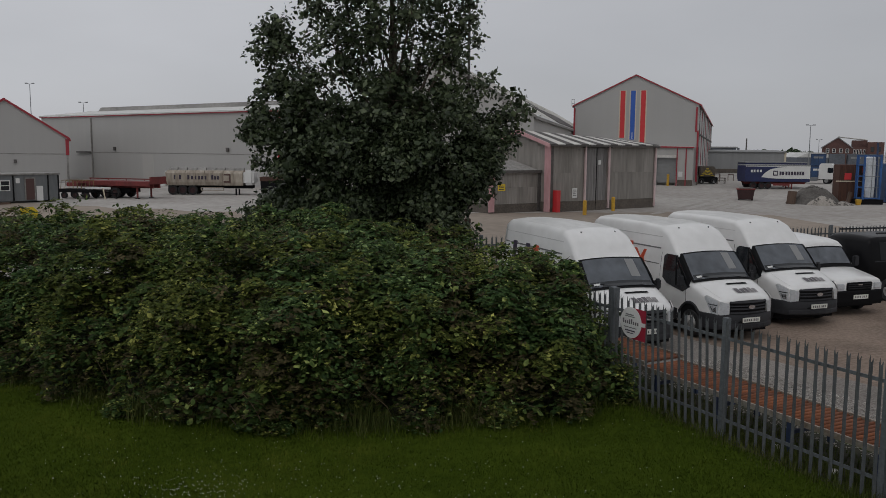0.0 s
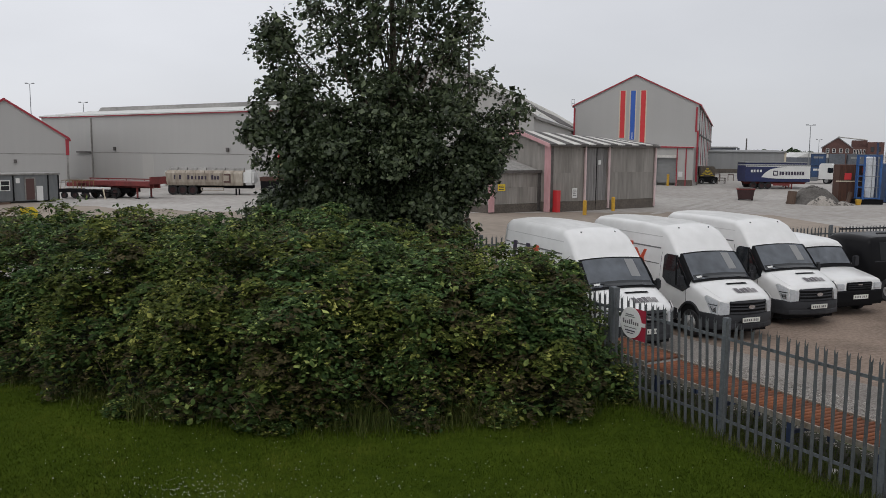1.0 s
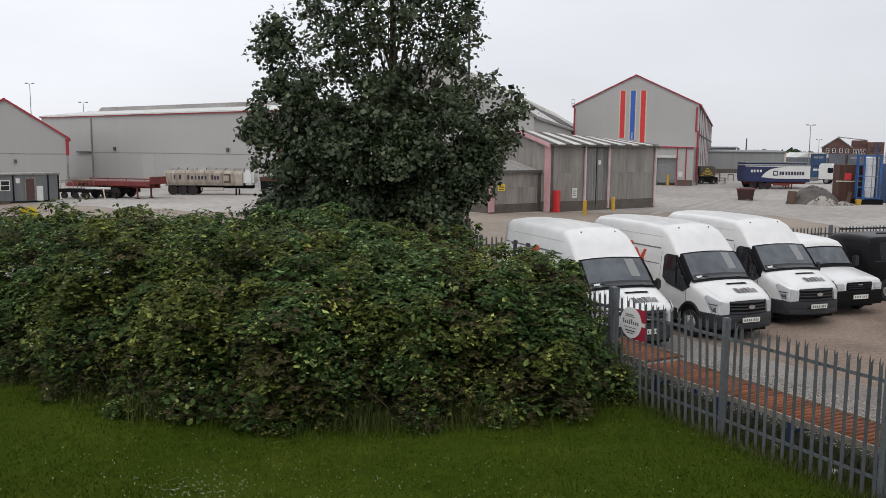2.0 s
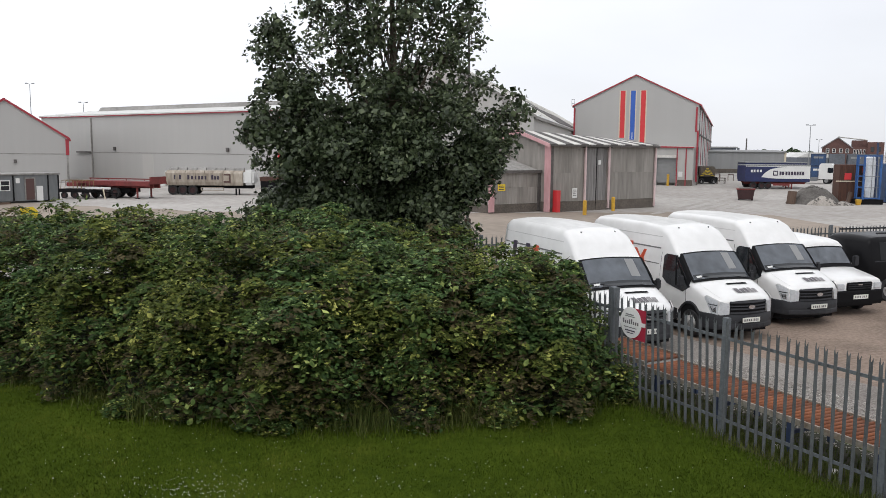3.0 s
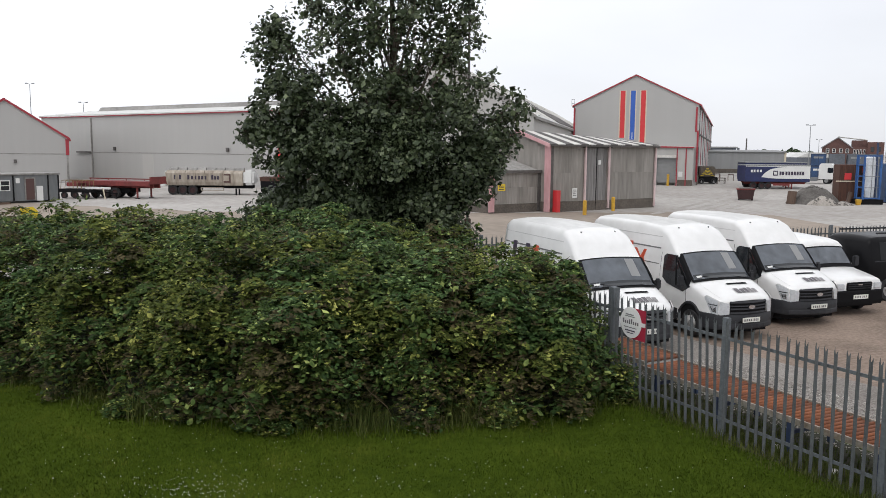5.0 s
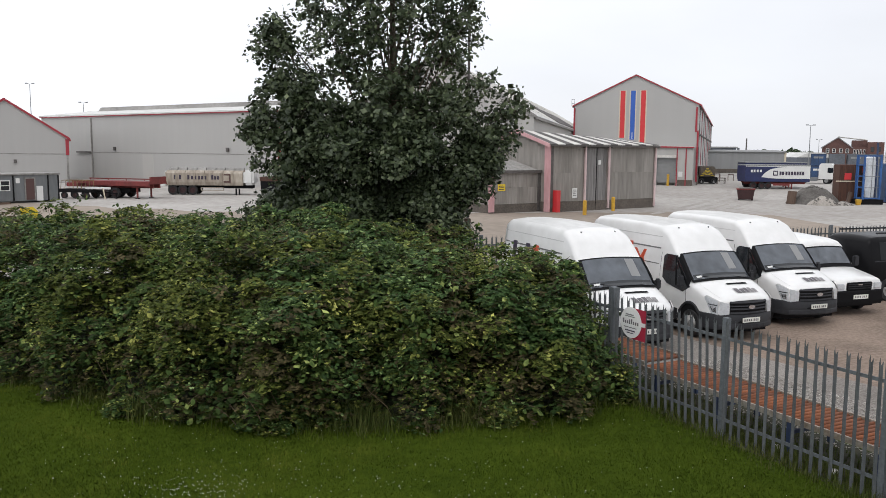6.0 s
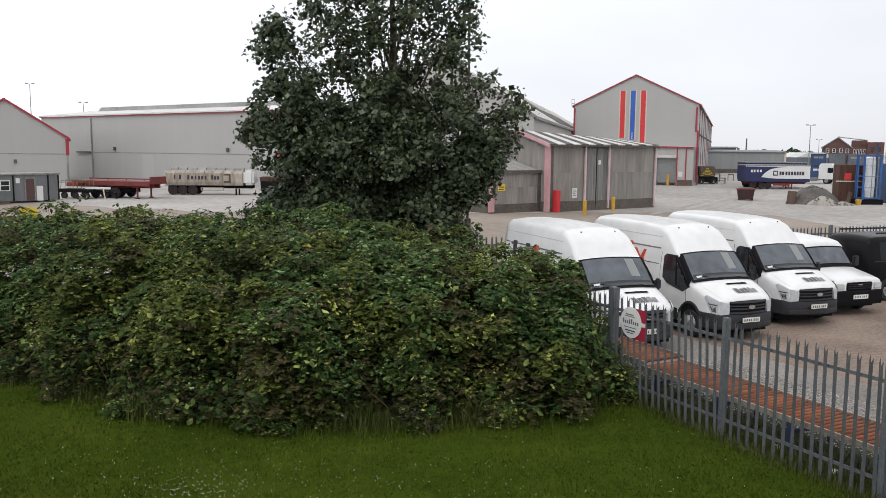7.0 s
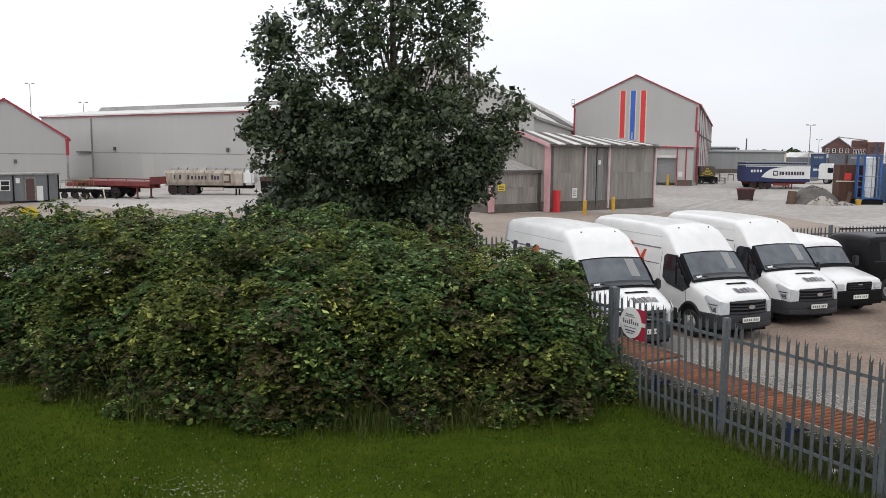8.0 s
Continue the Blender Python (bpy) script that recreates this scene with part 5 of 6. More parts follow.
# clover heads, thickest in one drift
fx = np.concatenate([rng.normal(-3.25, 0.5, 150), rng.normal(-2.2, 2.2, 240), rng.uniform(-6, 4.5, 110)])
fy = np.concatenate([rng.normal(10.25, 0.2, 150), rng.normal(10.7, 0.55, 240), rng.uniform(10, 13.4, 110)])
keep = ((fx - FA.x) * FN.x + (fy - FA.y) * FN.y < -0.3) & (fy < 13.2)
fx, fy = fx[keep], fy[keep]
cl = np.stack([fx, fy, 0.07 + 0.03 * rng.random(len(fx))], 1)
clover = leaves("clover_flowers", np.concatenate([cl, cl, cl]), np.tile([[0, 0, 1.0]], (3 * len(cl), 1)), np.full(3 * len(cl), 0.0135), "flower", rng, 0.9, 1.0)
tagged(new("clover_flowers", clover), "small white clover flowers in the lawn", "flowers", kind="stuff")
# loose stones on the gravel
m = 9000
sx, off = rng.uniform(-1, 9, m), rng.uniform(1.2, 3.7, m)
cen = np.stack([FA.x + FD.x * sx + FN.x * off, FA.y + FD.y * sx + FN.y * off, np.full(m, 0.015)], 1)
r = rng.uniform(0.012, 0.034, m)
oct_ = np.array([[1, 0, 0], [0, 1, 0], [-1, 0, 0], [0, -1, 0], [0, 0, 0.8], [0, 0, -0.5]])
pts_ = cen[:, None, :] + oct_[None] * r[:, None, None] * rng.uniform(0.6, 1.3, (m, 6, 1))
tri = np.concatenate([(np.arange(m) * 6)[:, None] + np.array(t) for t in ((0, 1, 4), (1, 2, 4), (2, 3, 4), (3, 0, 4), (1, 0, 5), (2, 1, 5), (3, 2, 5), (0, 3, 5))], 0)
tagged(new("loose_gravel", cloud_mesh("loose_gravel", pts_.reshape(-1, 3), tri, "stone")), "loose grey stones on the yard", "gravel", kind="stuff")


# ---- the tree, in boughs that stir in the wind
BOUGHS = []
TREE = Vector((-1.9, 28.5, 0))


def broad_tree():
    rng = np.random.default_rng(21)
    t = thing("tree", "tall dense dark green broadleaf tree behind the brambles", "tree", pose(*TREE))
    stem = [(0, 0, 0), (0.05, 0, 1.5), (-0.05, 0.1, 3.2), (0.1, 0, 5.2), (0.15, 0.1, 7.5), (0.1, 0, 9.8), (0.2, 0, 12.2)]
    part("trunk", tube(stem, [0.27, 0.23, 0.2, 0.165, 0.12, 0.07, 0.02], 10), "bark", t, smooth=True)

    def stem_at(z):
        for a, b in zip(stem, stem[1:]):
            if a[2] <= z <= b[2]:
                return Vector(a).lerp(Vector(b), (z - a[2]) / (b[2] - a[2]))
        return Vector(stem[-1])
    # each bough: where it leaves the stem, where its crown lies, and how far it spreads (x, y, z), and its leaves
    plan = [
        (1.2, (-2.9, 0.2, 2.6), (1.25, 1.5, 0.85), 1500), (1.2, (-1.4, -1.2, 2.5), (1.4, 1.2, 0.95), 2000), (1.2, (1.0, -1.0, 2.4), (1.5, 1.2, 0.9), 1900), (1.0, (1.9, 0.6, 2.7), (0.9, 1.3, 0.9), 1200), (1.0, (-3.6, 0.4, 2.4), (0.9, 1.2, 0.6), 700), (1.4, (2.75, 0.0, 3.6), (0.85, 1.2, 0.95), 1000), (2.6, (4.2, 0.1, 5.9), (0.75, 0.8, 0.6), 420), (3.4, (2.9, 0.2, 6.7), (0.9, 1.0, 0.8), 800), (0.8, (-2.6, -0.6, 1.7), (1.6, 1.2, 0.6), 1300), (0.8, (0.6, -0.6, 1.6), (1.8, 1.2, 0.6), 1400),
        (1.6, (-3.1, -0.3, 4.3), (1.4, 1.6, 1.0), 1900), (1.8, (-1.4, -1.5, 4.3), (1.5, 1.2, 1.1), 2300), (1.8, (0.6, -1.4, 4.2), (1.4, 1.2, 1.1), 2300), (2.0, (2.3, 0.0, 4.0), (1.15, 1.5, 1.0), 1500),
        (2.2, (3.4, 0.2, 5.3), (1.2, 1.1, 0.75), 800), (2.6, (2.1, -0.6, 5.7), (1.1, 1.3, 0.9), 1250), (2.4, (-3.9, 0.2, 6.0), (1.1, 1.3, 1.0), 1350), (2.8, (-2.3, -1.0, 6.1), (1.2, 1.3, 1.0), 1700),
        (3.0, (-0.4, -1.3, 6.0), (1.3, 1.2, 1.0), 1500), (3.2, (1.0, 0.8, 6.4), (1.2, 1.3, 1.0), 900), (3.0, (-3.95, 0.0, 7.6), (0.95, 1.1, 1.25), 1700), (3.2, (-3.0, 0.4, 7.2), (0.85, 1.1, 0.95), 950), (3.2, (-4.0, 0.0, 8.6), (0.7, 0.8, 0.6), 500), (5.0, (-2.3, 0.1, 9.2), (0.95, 1.1, 1.0), 1000), (4.6, (2.2, 0.1, 8.0), (1.0, 1.1, 1.0), 1000), (0.7, (2.0, -0.2, 1.5), (1.0, 1.0, 0.6), 900),
        (4.0, (-1.9, -0.7, 7.9), (1.1, 1.2, 1.15), 1350), (4.4, (-0.2, 0.3, 7.8), (1.2, 1.3, 1.1), 800), (4.2, (1.6, 0.0, 7.5), (1.05, 1.2, 1.0), 950), (5.2, (2.1, 0.3, 8.6), (0.75, 1.0, 0.8), 600),
        (5.4, (-1.7, 0.0, 9.6), (1.1, 1.2, 1.1), 1150), (5.8, (0.3, -0.5, 9.5), (1.2, 1.2, 1.0), 1000), (5.6, (1.8, 0.0, 9.6), (0.95, 1.1, 0.95), 800), (7.0, (-0.9, 0.2, 11.1), (1.2, 1.2, 0.9), 900), (7.4, (0.9, 0.0, 11.2), (1.1, 1.2, 0.9), 800), (8.5, (0.2, 0.0, 12.6), (0.9, 0.9, 0.8), 600), (2.6, (-0.7, -0.9, 5.2), (1.25, 0.8, 1.0), 1300), (2.8, (0.9, -0.9, 5.4), (1.1, 0.8, 1.0), 1200), (3.0, (0.0, 0.9, 5.3), (1.5, 0.8, 1.1), 1200), (3.6, (0.3, -0.6, 6.9), (0.9, 0.7, 0.8), 600), (6.0, (0.0, -0.7, 8.6), (1.0, 0.7, 0.9), 900), (7.0, (0.1, -0.6, 10.1), (1.0, 0.7, 0.8), 800),
        (4.6, (-1.0, 0.6, 8.7), (0.8, 0.9, 0.9), 700), (5.0, (1.0, 0.6, 8.8), (0.8, 0.9, 0.9), 700), (6.4, (-0.8, 0.5, 9.9), (0.8, 0.9, 0.8), 700), (6.6, (1.1, -0.4, 10.2), (0.9, 0.9, 0.8), 700), (4.4, (2.75, 0.0, 8.9), (0.5, 0.7, 1.0), 450), (6.0, (2.5, 0.1, 9.9), (0.6, 0.8, 0.8), 500), (0.8, (-4.2, 0.3, 2.1), (0.8, 1.0, 0.6), 800), (4.0, (-1.3, 0.3, 7.4), (0.8, 0.8, 0.8), 900), (4.2, (0.5, 0.5, 7.2), (0.9, 0.8, 0.8), 800), (3.8, (-0.4, 0.6, 6.6), (1.0, 0.8, 0.7), 800), (1.0, (1.4, -0.8, 2.9), (1.3, 0.7, 0.8), 900), (2.0, (3.3, -0.2, 4.6), (0.9, 1.0, 0.7), 700), (3.2, (-4.5, 0.0, 5.2), (0.7, 0.8, 0.7), 600),
        (1.2, (-0.7, -0.3, 2.9), (1.0, 0.7, 0.75), 1200), (5.0, (-3.9, 0.2, 8.3), (0.75, 0.7, 0.8), 800), (1.0, (0.6, 0.4, 3.0), (1.1, 0.6, 0.7), 900),
    ]
    for z0, c, r, n in plan:
        root = stem_at(z0)
        b = new("bough")
        b.parent = t
        b.matrix_basis = Matrix.Translation(root)
        c, r = np.array(c) - np.array(root), np.array(r)
        end = Vector(c)
        bm = tube([(0, 0, 0), end * 0.35 + Vector((0, 0, -0.08 * end.length)), end * 0.75 + Vector((0, 0, -0.05)), end + Vector((0, 0, r[2] * 0.5))], [0.065, 0.045, 0.025, 0.008], 6)
        cen = []
        # twigs end in clumps, leaves hang round the twig ends
        for k in range(30):
            d = rng.normal(0, 1, 3)
            d = d / np.linalg.norm(d) * rng.uniform(0.1, 1.0) ** 0.5
            tip = c + d * r
            start = end.lerp(Vector(tip), float(rng.uniform(0.3, 0.6)))
            mid = (start + Vector(tip)) / 2 + Vector((0, 0, -0.08))
            tube([start, mid, Vector(tip)], [0.012, 0.008, 0.004], 4, bm)
            m = int(n * (2.9 if c[2] + root.z < 3.2 else 2.2 if c[2] + root.z < 5 else 1.1 if c[2] + root.z < 6.5 else 0.52) * rng.uniform(0.5, 1.5) / 30)
            cen.append(np.array(tip) + np.clip(rng.normal(0, 1, (m, 3)), -1.9, 1.9) * np.array([0.17, 0.17, 0.14]) * (1.35 if c[2] + root.z < 5 else 1.0))
        part("limb", bm, "bark", b)
        cen = np.concatenate(cen)
        nor = unit((cen - c) / r * 0.6 + np.array([[0, -0.25, 0.75]]))
        ob = new("foliage", slim_leaves("foliage", cen, nor, 0.138 * rng.lognormal(0, 0.22, len(cen)), "tree_leaf", rng, wild=0.8, long=1.25, fold=0.12))
        ob.parent = b
        tagged(ob, kind="stuff")
        BOUGHS.append(b)
    return t


broad_tree()


# ---- the yard on the left: cabin, trailers, stillages
def cabin():
    c = thing("site_cabin", "grey portable site cabin with a brown door", "cabin", pose(-37.2, 62.8, 0, rz=46.8))
    L, D, Z = 7.6, 2.7, 2.3
    part("body", box(0, L, 0, D, 0.16, Z - 0.06, bev=0.02), "cabin", c)
    part("roof", box(-0.1, L + 0.1, -0.1, D + 0.1, Z - 0.06, Z + 0.08, bev=0.03), "roof_grey", c, "pale grey flat roof")
    for x in (0.02, 3.95, 6.65, L - 0.12):
        part("corner_strip", box(x, x + 0.1, -0.05, -0.004, 0.16, Z - 0.08), "dark", c)
    for x in (0.3, 3.5, 7.0):
        part("skid", box(x, x + 0.3, 0.1, D - 0.1, 0, 0.158), "plinth", c)
    d = part("door", box(4.95, 5.6, -0.06, -0.005, 0.25, 1.95), "brown_door", c, "brown painted door")
    part("door_frame", box(4.85, 4.945, -0.07, -0.005, 0.2, 2.05, more=((5.605, 5.7, -0.07, -0.005, 0.2, 2.05), (4.85, 5.7, -0.07, -0.005, 1.955, 2.05))), "roof_grey", d)
    part("leaning_board", box(5.75, 6.25, -0.1, -0.05, 0.15, 1.35), "white", c, "white board against the wall")
    part("notice", box(4.2, 4.5, -0.03, -0.004, 1.6, 2.0), "white", c)
    w = part("window", box(3.0, 3.75, -0.05, -0.004, 1.0, 1.85), "white", c)
    part("pane", box(3.07, 3.68, -0.062, -0.052, 1.07, 1.4, more=((3.07, 3.68, -0.062, -0.052, 1.46, 1.78),)), "glass", w)
    part("step", box(2.4, 3.4, -1.1, -0.3, 0, 0.12), "wood", c)


cabin()


def flatbed():
    t = thing("flatbed_trailer", "faded red flatbed trailer standing on its legs", "trailer", pose(-35.3, 75.4, 0, rz=-18))
    L, W = 9.9, 2.4
    part("deck", box(1.4, L, 0, W, 1.28, 1.5, bev=0.02), "trailer_red", t, "red planked deck")
    part("side_rave", box(3.2, L, -0.06, -0.004, 1.12, 1.52), "trailer_red", t)
    part("headboard", box(L - 0.1, L, 0.1, W - 0.1, 1.503, 1.95), "trailer_red", t)
    for y in (0.7, 1.6):
        part("chassis_beam", box(0.2, L - 0.2, y, y + 0.14, 0.92, 1.277), "trailer_red", t)
    for x in (3.9, 5.0, 6.1):
        part("axle", tube([(x, 0.1, 0.48), (x, W - 0.1, 0.48)], 0.07, 8), "dark", t)
        for y, o in ((0.18, -1), (W - 0.18, 1)):
            wheel(t, x, y, 0.48, 0.3, o, "skip")
    # dark box added in place of the shadow under the deck
    part("underframe", box(3.3, 7.4, 0.5, W - 0.5, 0.5, 0.915), "dark", t)
    for x in (8.3,):
        for y in (0.2, W - 0.3):
            part("landing_leg", box(x, x + 0.12, y, y + 0.12, 0.06, 1.277), "trailer_red", t)
            part("leg_foot", box(x - 0.1, x + 0.22, y - 0.1, y + 0.22, 0, 0.058), "dark", t)
    part("stake_rail", box(1.4, L - 0.2, W - 0.1, W - 0.04, 1.6, 1.7, more=tuple((x, x + 0.06, W - 0.1, W - 0.04, 1.503, 1.6) for x in (1.5, 3.5, 5.5, 7.5, 9.5))), "trailer_red", t)
    part("lamp_board", box(0.08, 0.198, 0.5, 1.7, 0.95, 1.2), "white", t)


flatbed()


def bulk_trailer():
    t = thing("bulk_trailer", "stained cream bulk trailer with dark lettering blocks", "trailer", pose(-27.2, 79.6, 0, rz=2.5))
    L, W = 8.8, 2.4
    for k in range(8):
        x0 = 0.3 + k * 0.92
        part("body_panel", extrude([(0.1, 0.92), (W - 0.1, 0.92), (W, 1.25), (W, 2.1), (W - 0.25, 2.36), (0.25, 2.36), (0, 2.1), (0, 1.25)], 0, x0 + 0.02, x0 + 0.9), "tank", t)
        part("body_rib", box(x0 - 0.02, x0 + 0.022, -0.05, 0.02, 1.0, 2.2), "tank", t)
        part("top_sheet", tube([(x0 + 0.05, W * 0.5, 2.3), (x0 + 0.88, W * 0.5, 2.3)], 0.34, 10), "roof_grey", t)
    part("rear_door", box(0.18, 0.31, 0.02, W - 0.02, 0.92, 2.3, bev=0.03), "white", t)
    bm = box(7.68, 8.7, -0.03, W + 0.03, 0.95, 2.42, bev=0.22)
    part("front_hood", bm, "white", t, "rounded white front hood")
    # lettering on the side as plain blocks
    xs = [1.05, 1.55, 2.35, 2.7, 3.02, 3.38, 3.68, 3.98, 4.65, 4.92, 5.2]
    for i, x in enumerate(xs):
        big = i in (0, 1, 2, 8)
        part("lettering_block", box(x, x + 0.2, -0.025, -0.005, 1.5, 1.93 if big else 1.85), "ink", t, "plain dark lettering block")
    e = part("emblem", box(5.75, 6.5, -0.03, -0.005, 1.2, 2.05), "brown_door", t, "dark red square emblem")
    part("emblem_centre", box(5.88, 6.37, -0.036, -0.031, 1.36, 1.9), "tank", e)
    for y in (0.7, 1.6):
        part("chassis_beam", box(0.3, L - 0.3, y, y + 0.15, 0.62, 0.918), "dark", t)
    for x in (0.9, 1.85, 2.8):
        for y, o in ((0.2, -1), (W - 0.2, 1)):
            wheel(t, x, y, 0.47, 0.32, o, "skip")
        part("mudguard", box(x - 0.4, x + 0.4, 0.02, 0.36, 0.86, 0.9), "dark", t)
    part("side_guard", box(3.6, 5.8, 0.05, 0.1, 0.42, 0.5, more=((3.6, 5.8, 0.05, 0.1, 0.66, 0.74), (3.6, 3.68, 0.05, 0.1, 0.5, 0.66), (5.72, 5.8, 0.05, 0.1, 0.5, 0.66))), "conveyor", t)
    for x in (6.9, 7.2):
        part("landing_leg", box(x, x + 0.14, 0.2, 0.34, 0, 0.618), "dark", t)
    part("tail_frame", box(-0.25, 0.17, 0.1, W - 0.1, 0.85, 1.0), "white", t)


bulk_trailer()


def dark_chassis():
    t = thing("skeletal_trailer", "dark empty trailer chassis beside the hall", "trailer", pose(-18.0, 80.4, 0, rz=4))
    for y in (0.5, 1.5):
        part("chassis_beam", box(0, 8.2, y, y + 0.16, 0.95, 1.35), "dark", t)
    for k in range(6):
        part("cross_member", box(0.2 + k * 1.5, 0.35 + k * 1.5, 0.1, 2.1, 1.0, 1.3), "plinth", t)
    for x in (5.2, 6.3, 7.4):
        for y, o in ((0.2, -1), (2.0, 1)):
            wheel(t, x, y, 0.48, 0.3, o)
    for y in (0.3, 1.8):
        part("landing_leg", box(1.0, 1.14, y, y + 0.14, 0, 0.97), "dark", t)
    part("load_board", box(0, 8.2, 0.05, 2.15, 1.353, 1.75), "brown", t, "dark brown low-sided body")
    part("side_board", box(0.1, 5.0, 0.0, 0.046, 0.35, 1.35), "dark", t)


dark_chassis()

st = thing("tubular_stillage", "stack of yellow tubular frames on a low bogie", "frame", pose(-34.2, 72.6, 0, rz=-12))
part("bogie", box(0, 3.4, 0, 1.6, 0.55, 0.85, bev=0.03), "dark", st)
for x in (0.6, 1.7, 2.8):
    for y, o in ((0.15, -1), (1.45, 1)):
        wheel(st, x, y, 0.3, 0.2, o, "skip")
for k in range(6):
    x = 0.2 + k * 0.42
    part("frame_hoop", tube([(x, 0.2, 0.85), (x + 0.1, 0.2, 1.55), (x + 0.35, 0.3, 1.62), (x + 0.5, 1.2, 1.6), (x + 0.5, 1.25, 0.85)], 0.03, 6), "dull_yellow", st)
part("white_beam", box(2.6, 5.0, 0.3, 0.5, 0.86, 1.05), "white", st)
part("drawbar", beam((3.4, 0.8, 0.7), (5.4, 0.8, 0.45), 0.12, bm=beam((5.3, 0.8, 0), (5.3, 0.8, 0.55), 0.1)), "dark", st)
part("prop", beam((4.6, 0.2, 0.0), (4.35, 0.3, 1.0), 0.08), "cream", st)

ys = thing("marker_sign", "small yellow marker sign showing over the brambles", "sign", pose(-11.45, 22.6, 0, rz=12))
part("post", box(-0.04, 0.04, 0.01, 0.06, 0, 2.6), "pole", ys)
part("plate", extrude([(-0.2, 2.55), (0.2, 2.55), (0.24, 2.73), (0.1, 2.87), (-0.22, 2.83)], 1, -0.02, 0.008), "sign_yellow", ys)


for s, d in ((4.62, 0.28), (3.55, 0.34), (6.0, 0.3)):
    lt = thing("litter", "scrap of crumpled white paper by the fence", "litter", Matrix.Translation(along(s, d, 0.02)), "scraps of litter")
    bm = bmesh.new()
    bmesh.ops.create_icosphere(bm, subdivisions=2, radius=0.06)
    for q in bm.verts:
        q.co = q.co * (1 + 0.5 * noise.noise(q.co * 25 + Vector((s, d, 0)))) * 1.0
        q.co.z = max(q.co.z * 0.6 + 0.025, 0.0)
    part("paper", bm, "white", lt)


# ---- the far yard on the right
def curtain_trailer(label, x0, y0, z0, z1, sweep):
    t = thing("curtain_trailer", label, "trailer", pose(x0, y0, 0, rz=0.6), "curtain-sided trailers")
    L, W = 8.2, 2.5
    part("body", box(0, L, 0, W, z0, z1, bev=0.03), "curtain", t)
    part("roof", box(-0.03, L + 0.03, -0.03, W + 0.03, z1, z1 + 0.12), "far_grey", t)
    for y in (0.7, 1.7):
        part("chassis_beam", box(0.3, L - 0.3, y, y + 0.15, 0.62, z0 - 0.002), "trailer_red", t)
    part("side_guard", box(3.6, L - 2.5, 0.05, 0.1, 0.42, 0.72), "trailer_red", t)
    for x in (1.1, 2.2, 3.0):
        for y, o in ((0.2, -1), (W - 0.2, 1)):
            wheel(t, x, y, 0.43, 0.32, o, "skip")
    for y in (0.3, 2.0):
        part("landing_leg", box(L - 2.2, L - 2.05, y, y + 0.14, 0, z0 - 0.002), "trailer_red", t)
    if not sweep:
        return
    # a white sweep over the front half of the curtain
    part("white_sweep", extrude([(L * 0.25, 1.5), (L * 0.30, 2.0), (L * 0.38, 2.45), (L * 0.5, 2.68), (L * 0.65, 2.8), (L * 0.995, 2.84), (L * 0.995, 1.3), (L * 0.5, 1.3), (L * 0.36, 1.36)], 1, -0.03, -0.004), "white", t, "white sweep on the curtain")
    for x in (4.3, 4.62, 5.05, 5.4, 5.75, 6.1, 6.45, 6.8, 7.15):
        part("lettering_block", box(x, x + 0.25, -0.05, -0.032, 1.75, 2.2), "ink", t, "plain dark lettering block")
    em = part("emblem", box(3.5, 4.1, -0.05, -0.032, 1.68, 2.3), "ink", t)
    part("emblem_centre", box(3.62, 3.98, -0.056, -0.051, 1.82, 2.16), "white", em)
    for x in (0.7, 1.05, 1.45, 1.85):
        part("small_lettering", box(x, x + 0.22, -0.02, -0.004, 2.1, 2.4), "white", t)
    part("top_band", box(0.05, L - 0.05, -0.035, -0.032, 2.8, 2.88), "white", t)


curtain_trailer("navy and white curtain-sided trailer with lettering blocks", 37.75, 103.0, 0.9, 2.92, True)
curtain_trailer("dark navy curtain-sided trailer parked behind another", 39.3, 107.6, 0.95, 3.2, False)


def lorry():
    t = thing("lorry_cab", "white lorry cab behind the trailer", "lorry", pose(55.6, 122, 0, rz=-35))
    part("cab", extrude([(0, 0.7), (2.2, 0.7), (2.3, 1.5), (2.0, 2.7), (1.6, 3.0), (0.2, 3.0), (0, 2.6)], 1, 0, 2.3), "white", t)
    part("windscreen", extrude([(2.29, 1.65), (2.06, 2.55), (2.09, 2.56), (2.32, 1.66)], 1, 0.15, 2.15), "glass", t)
    part("side_window", box(1.2, 1.95, -0.02, -0.004, 1.65, 2.4), "glass", t)
    part("bumper", box(2.0, 2.42, 0, 2.3, 0.35, 0.75, bev=0.05), "box_grey", t)
    part("chassis", box(-3.2, 2.0, 0.7, 1.6, 0.6, 0.8), "dark", t)
    part("fuel_tank", box(-1.2, -0.1, 0.0, 0.6, 0.4, 0.95, bev=0.08), "pole", t)
    for x in (1.1, -2.3):
        for y, o in ((0.18, -1), (2.12, 1)):
            wheel(t, x, y, 0.48, 0.3, o)


lorry()


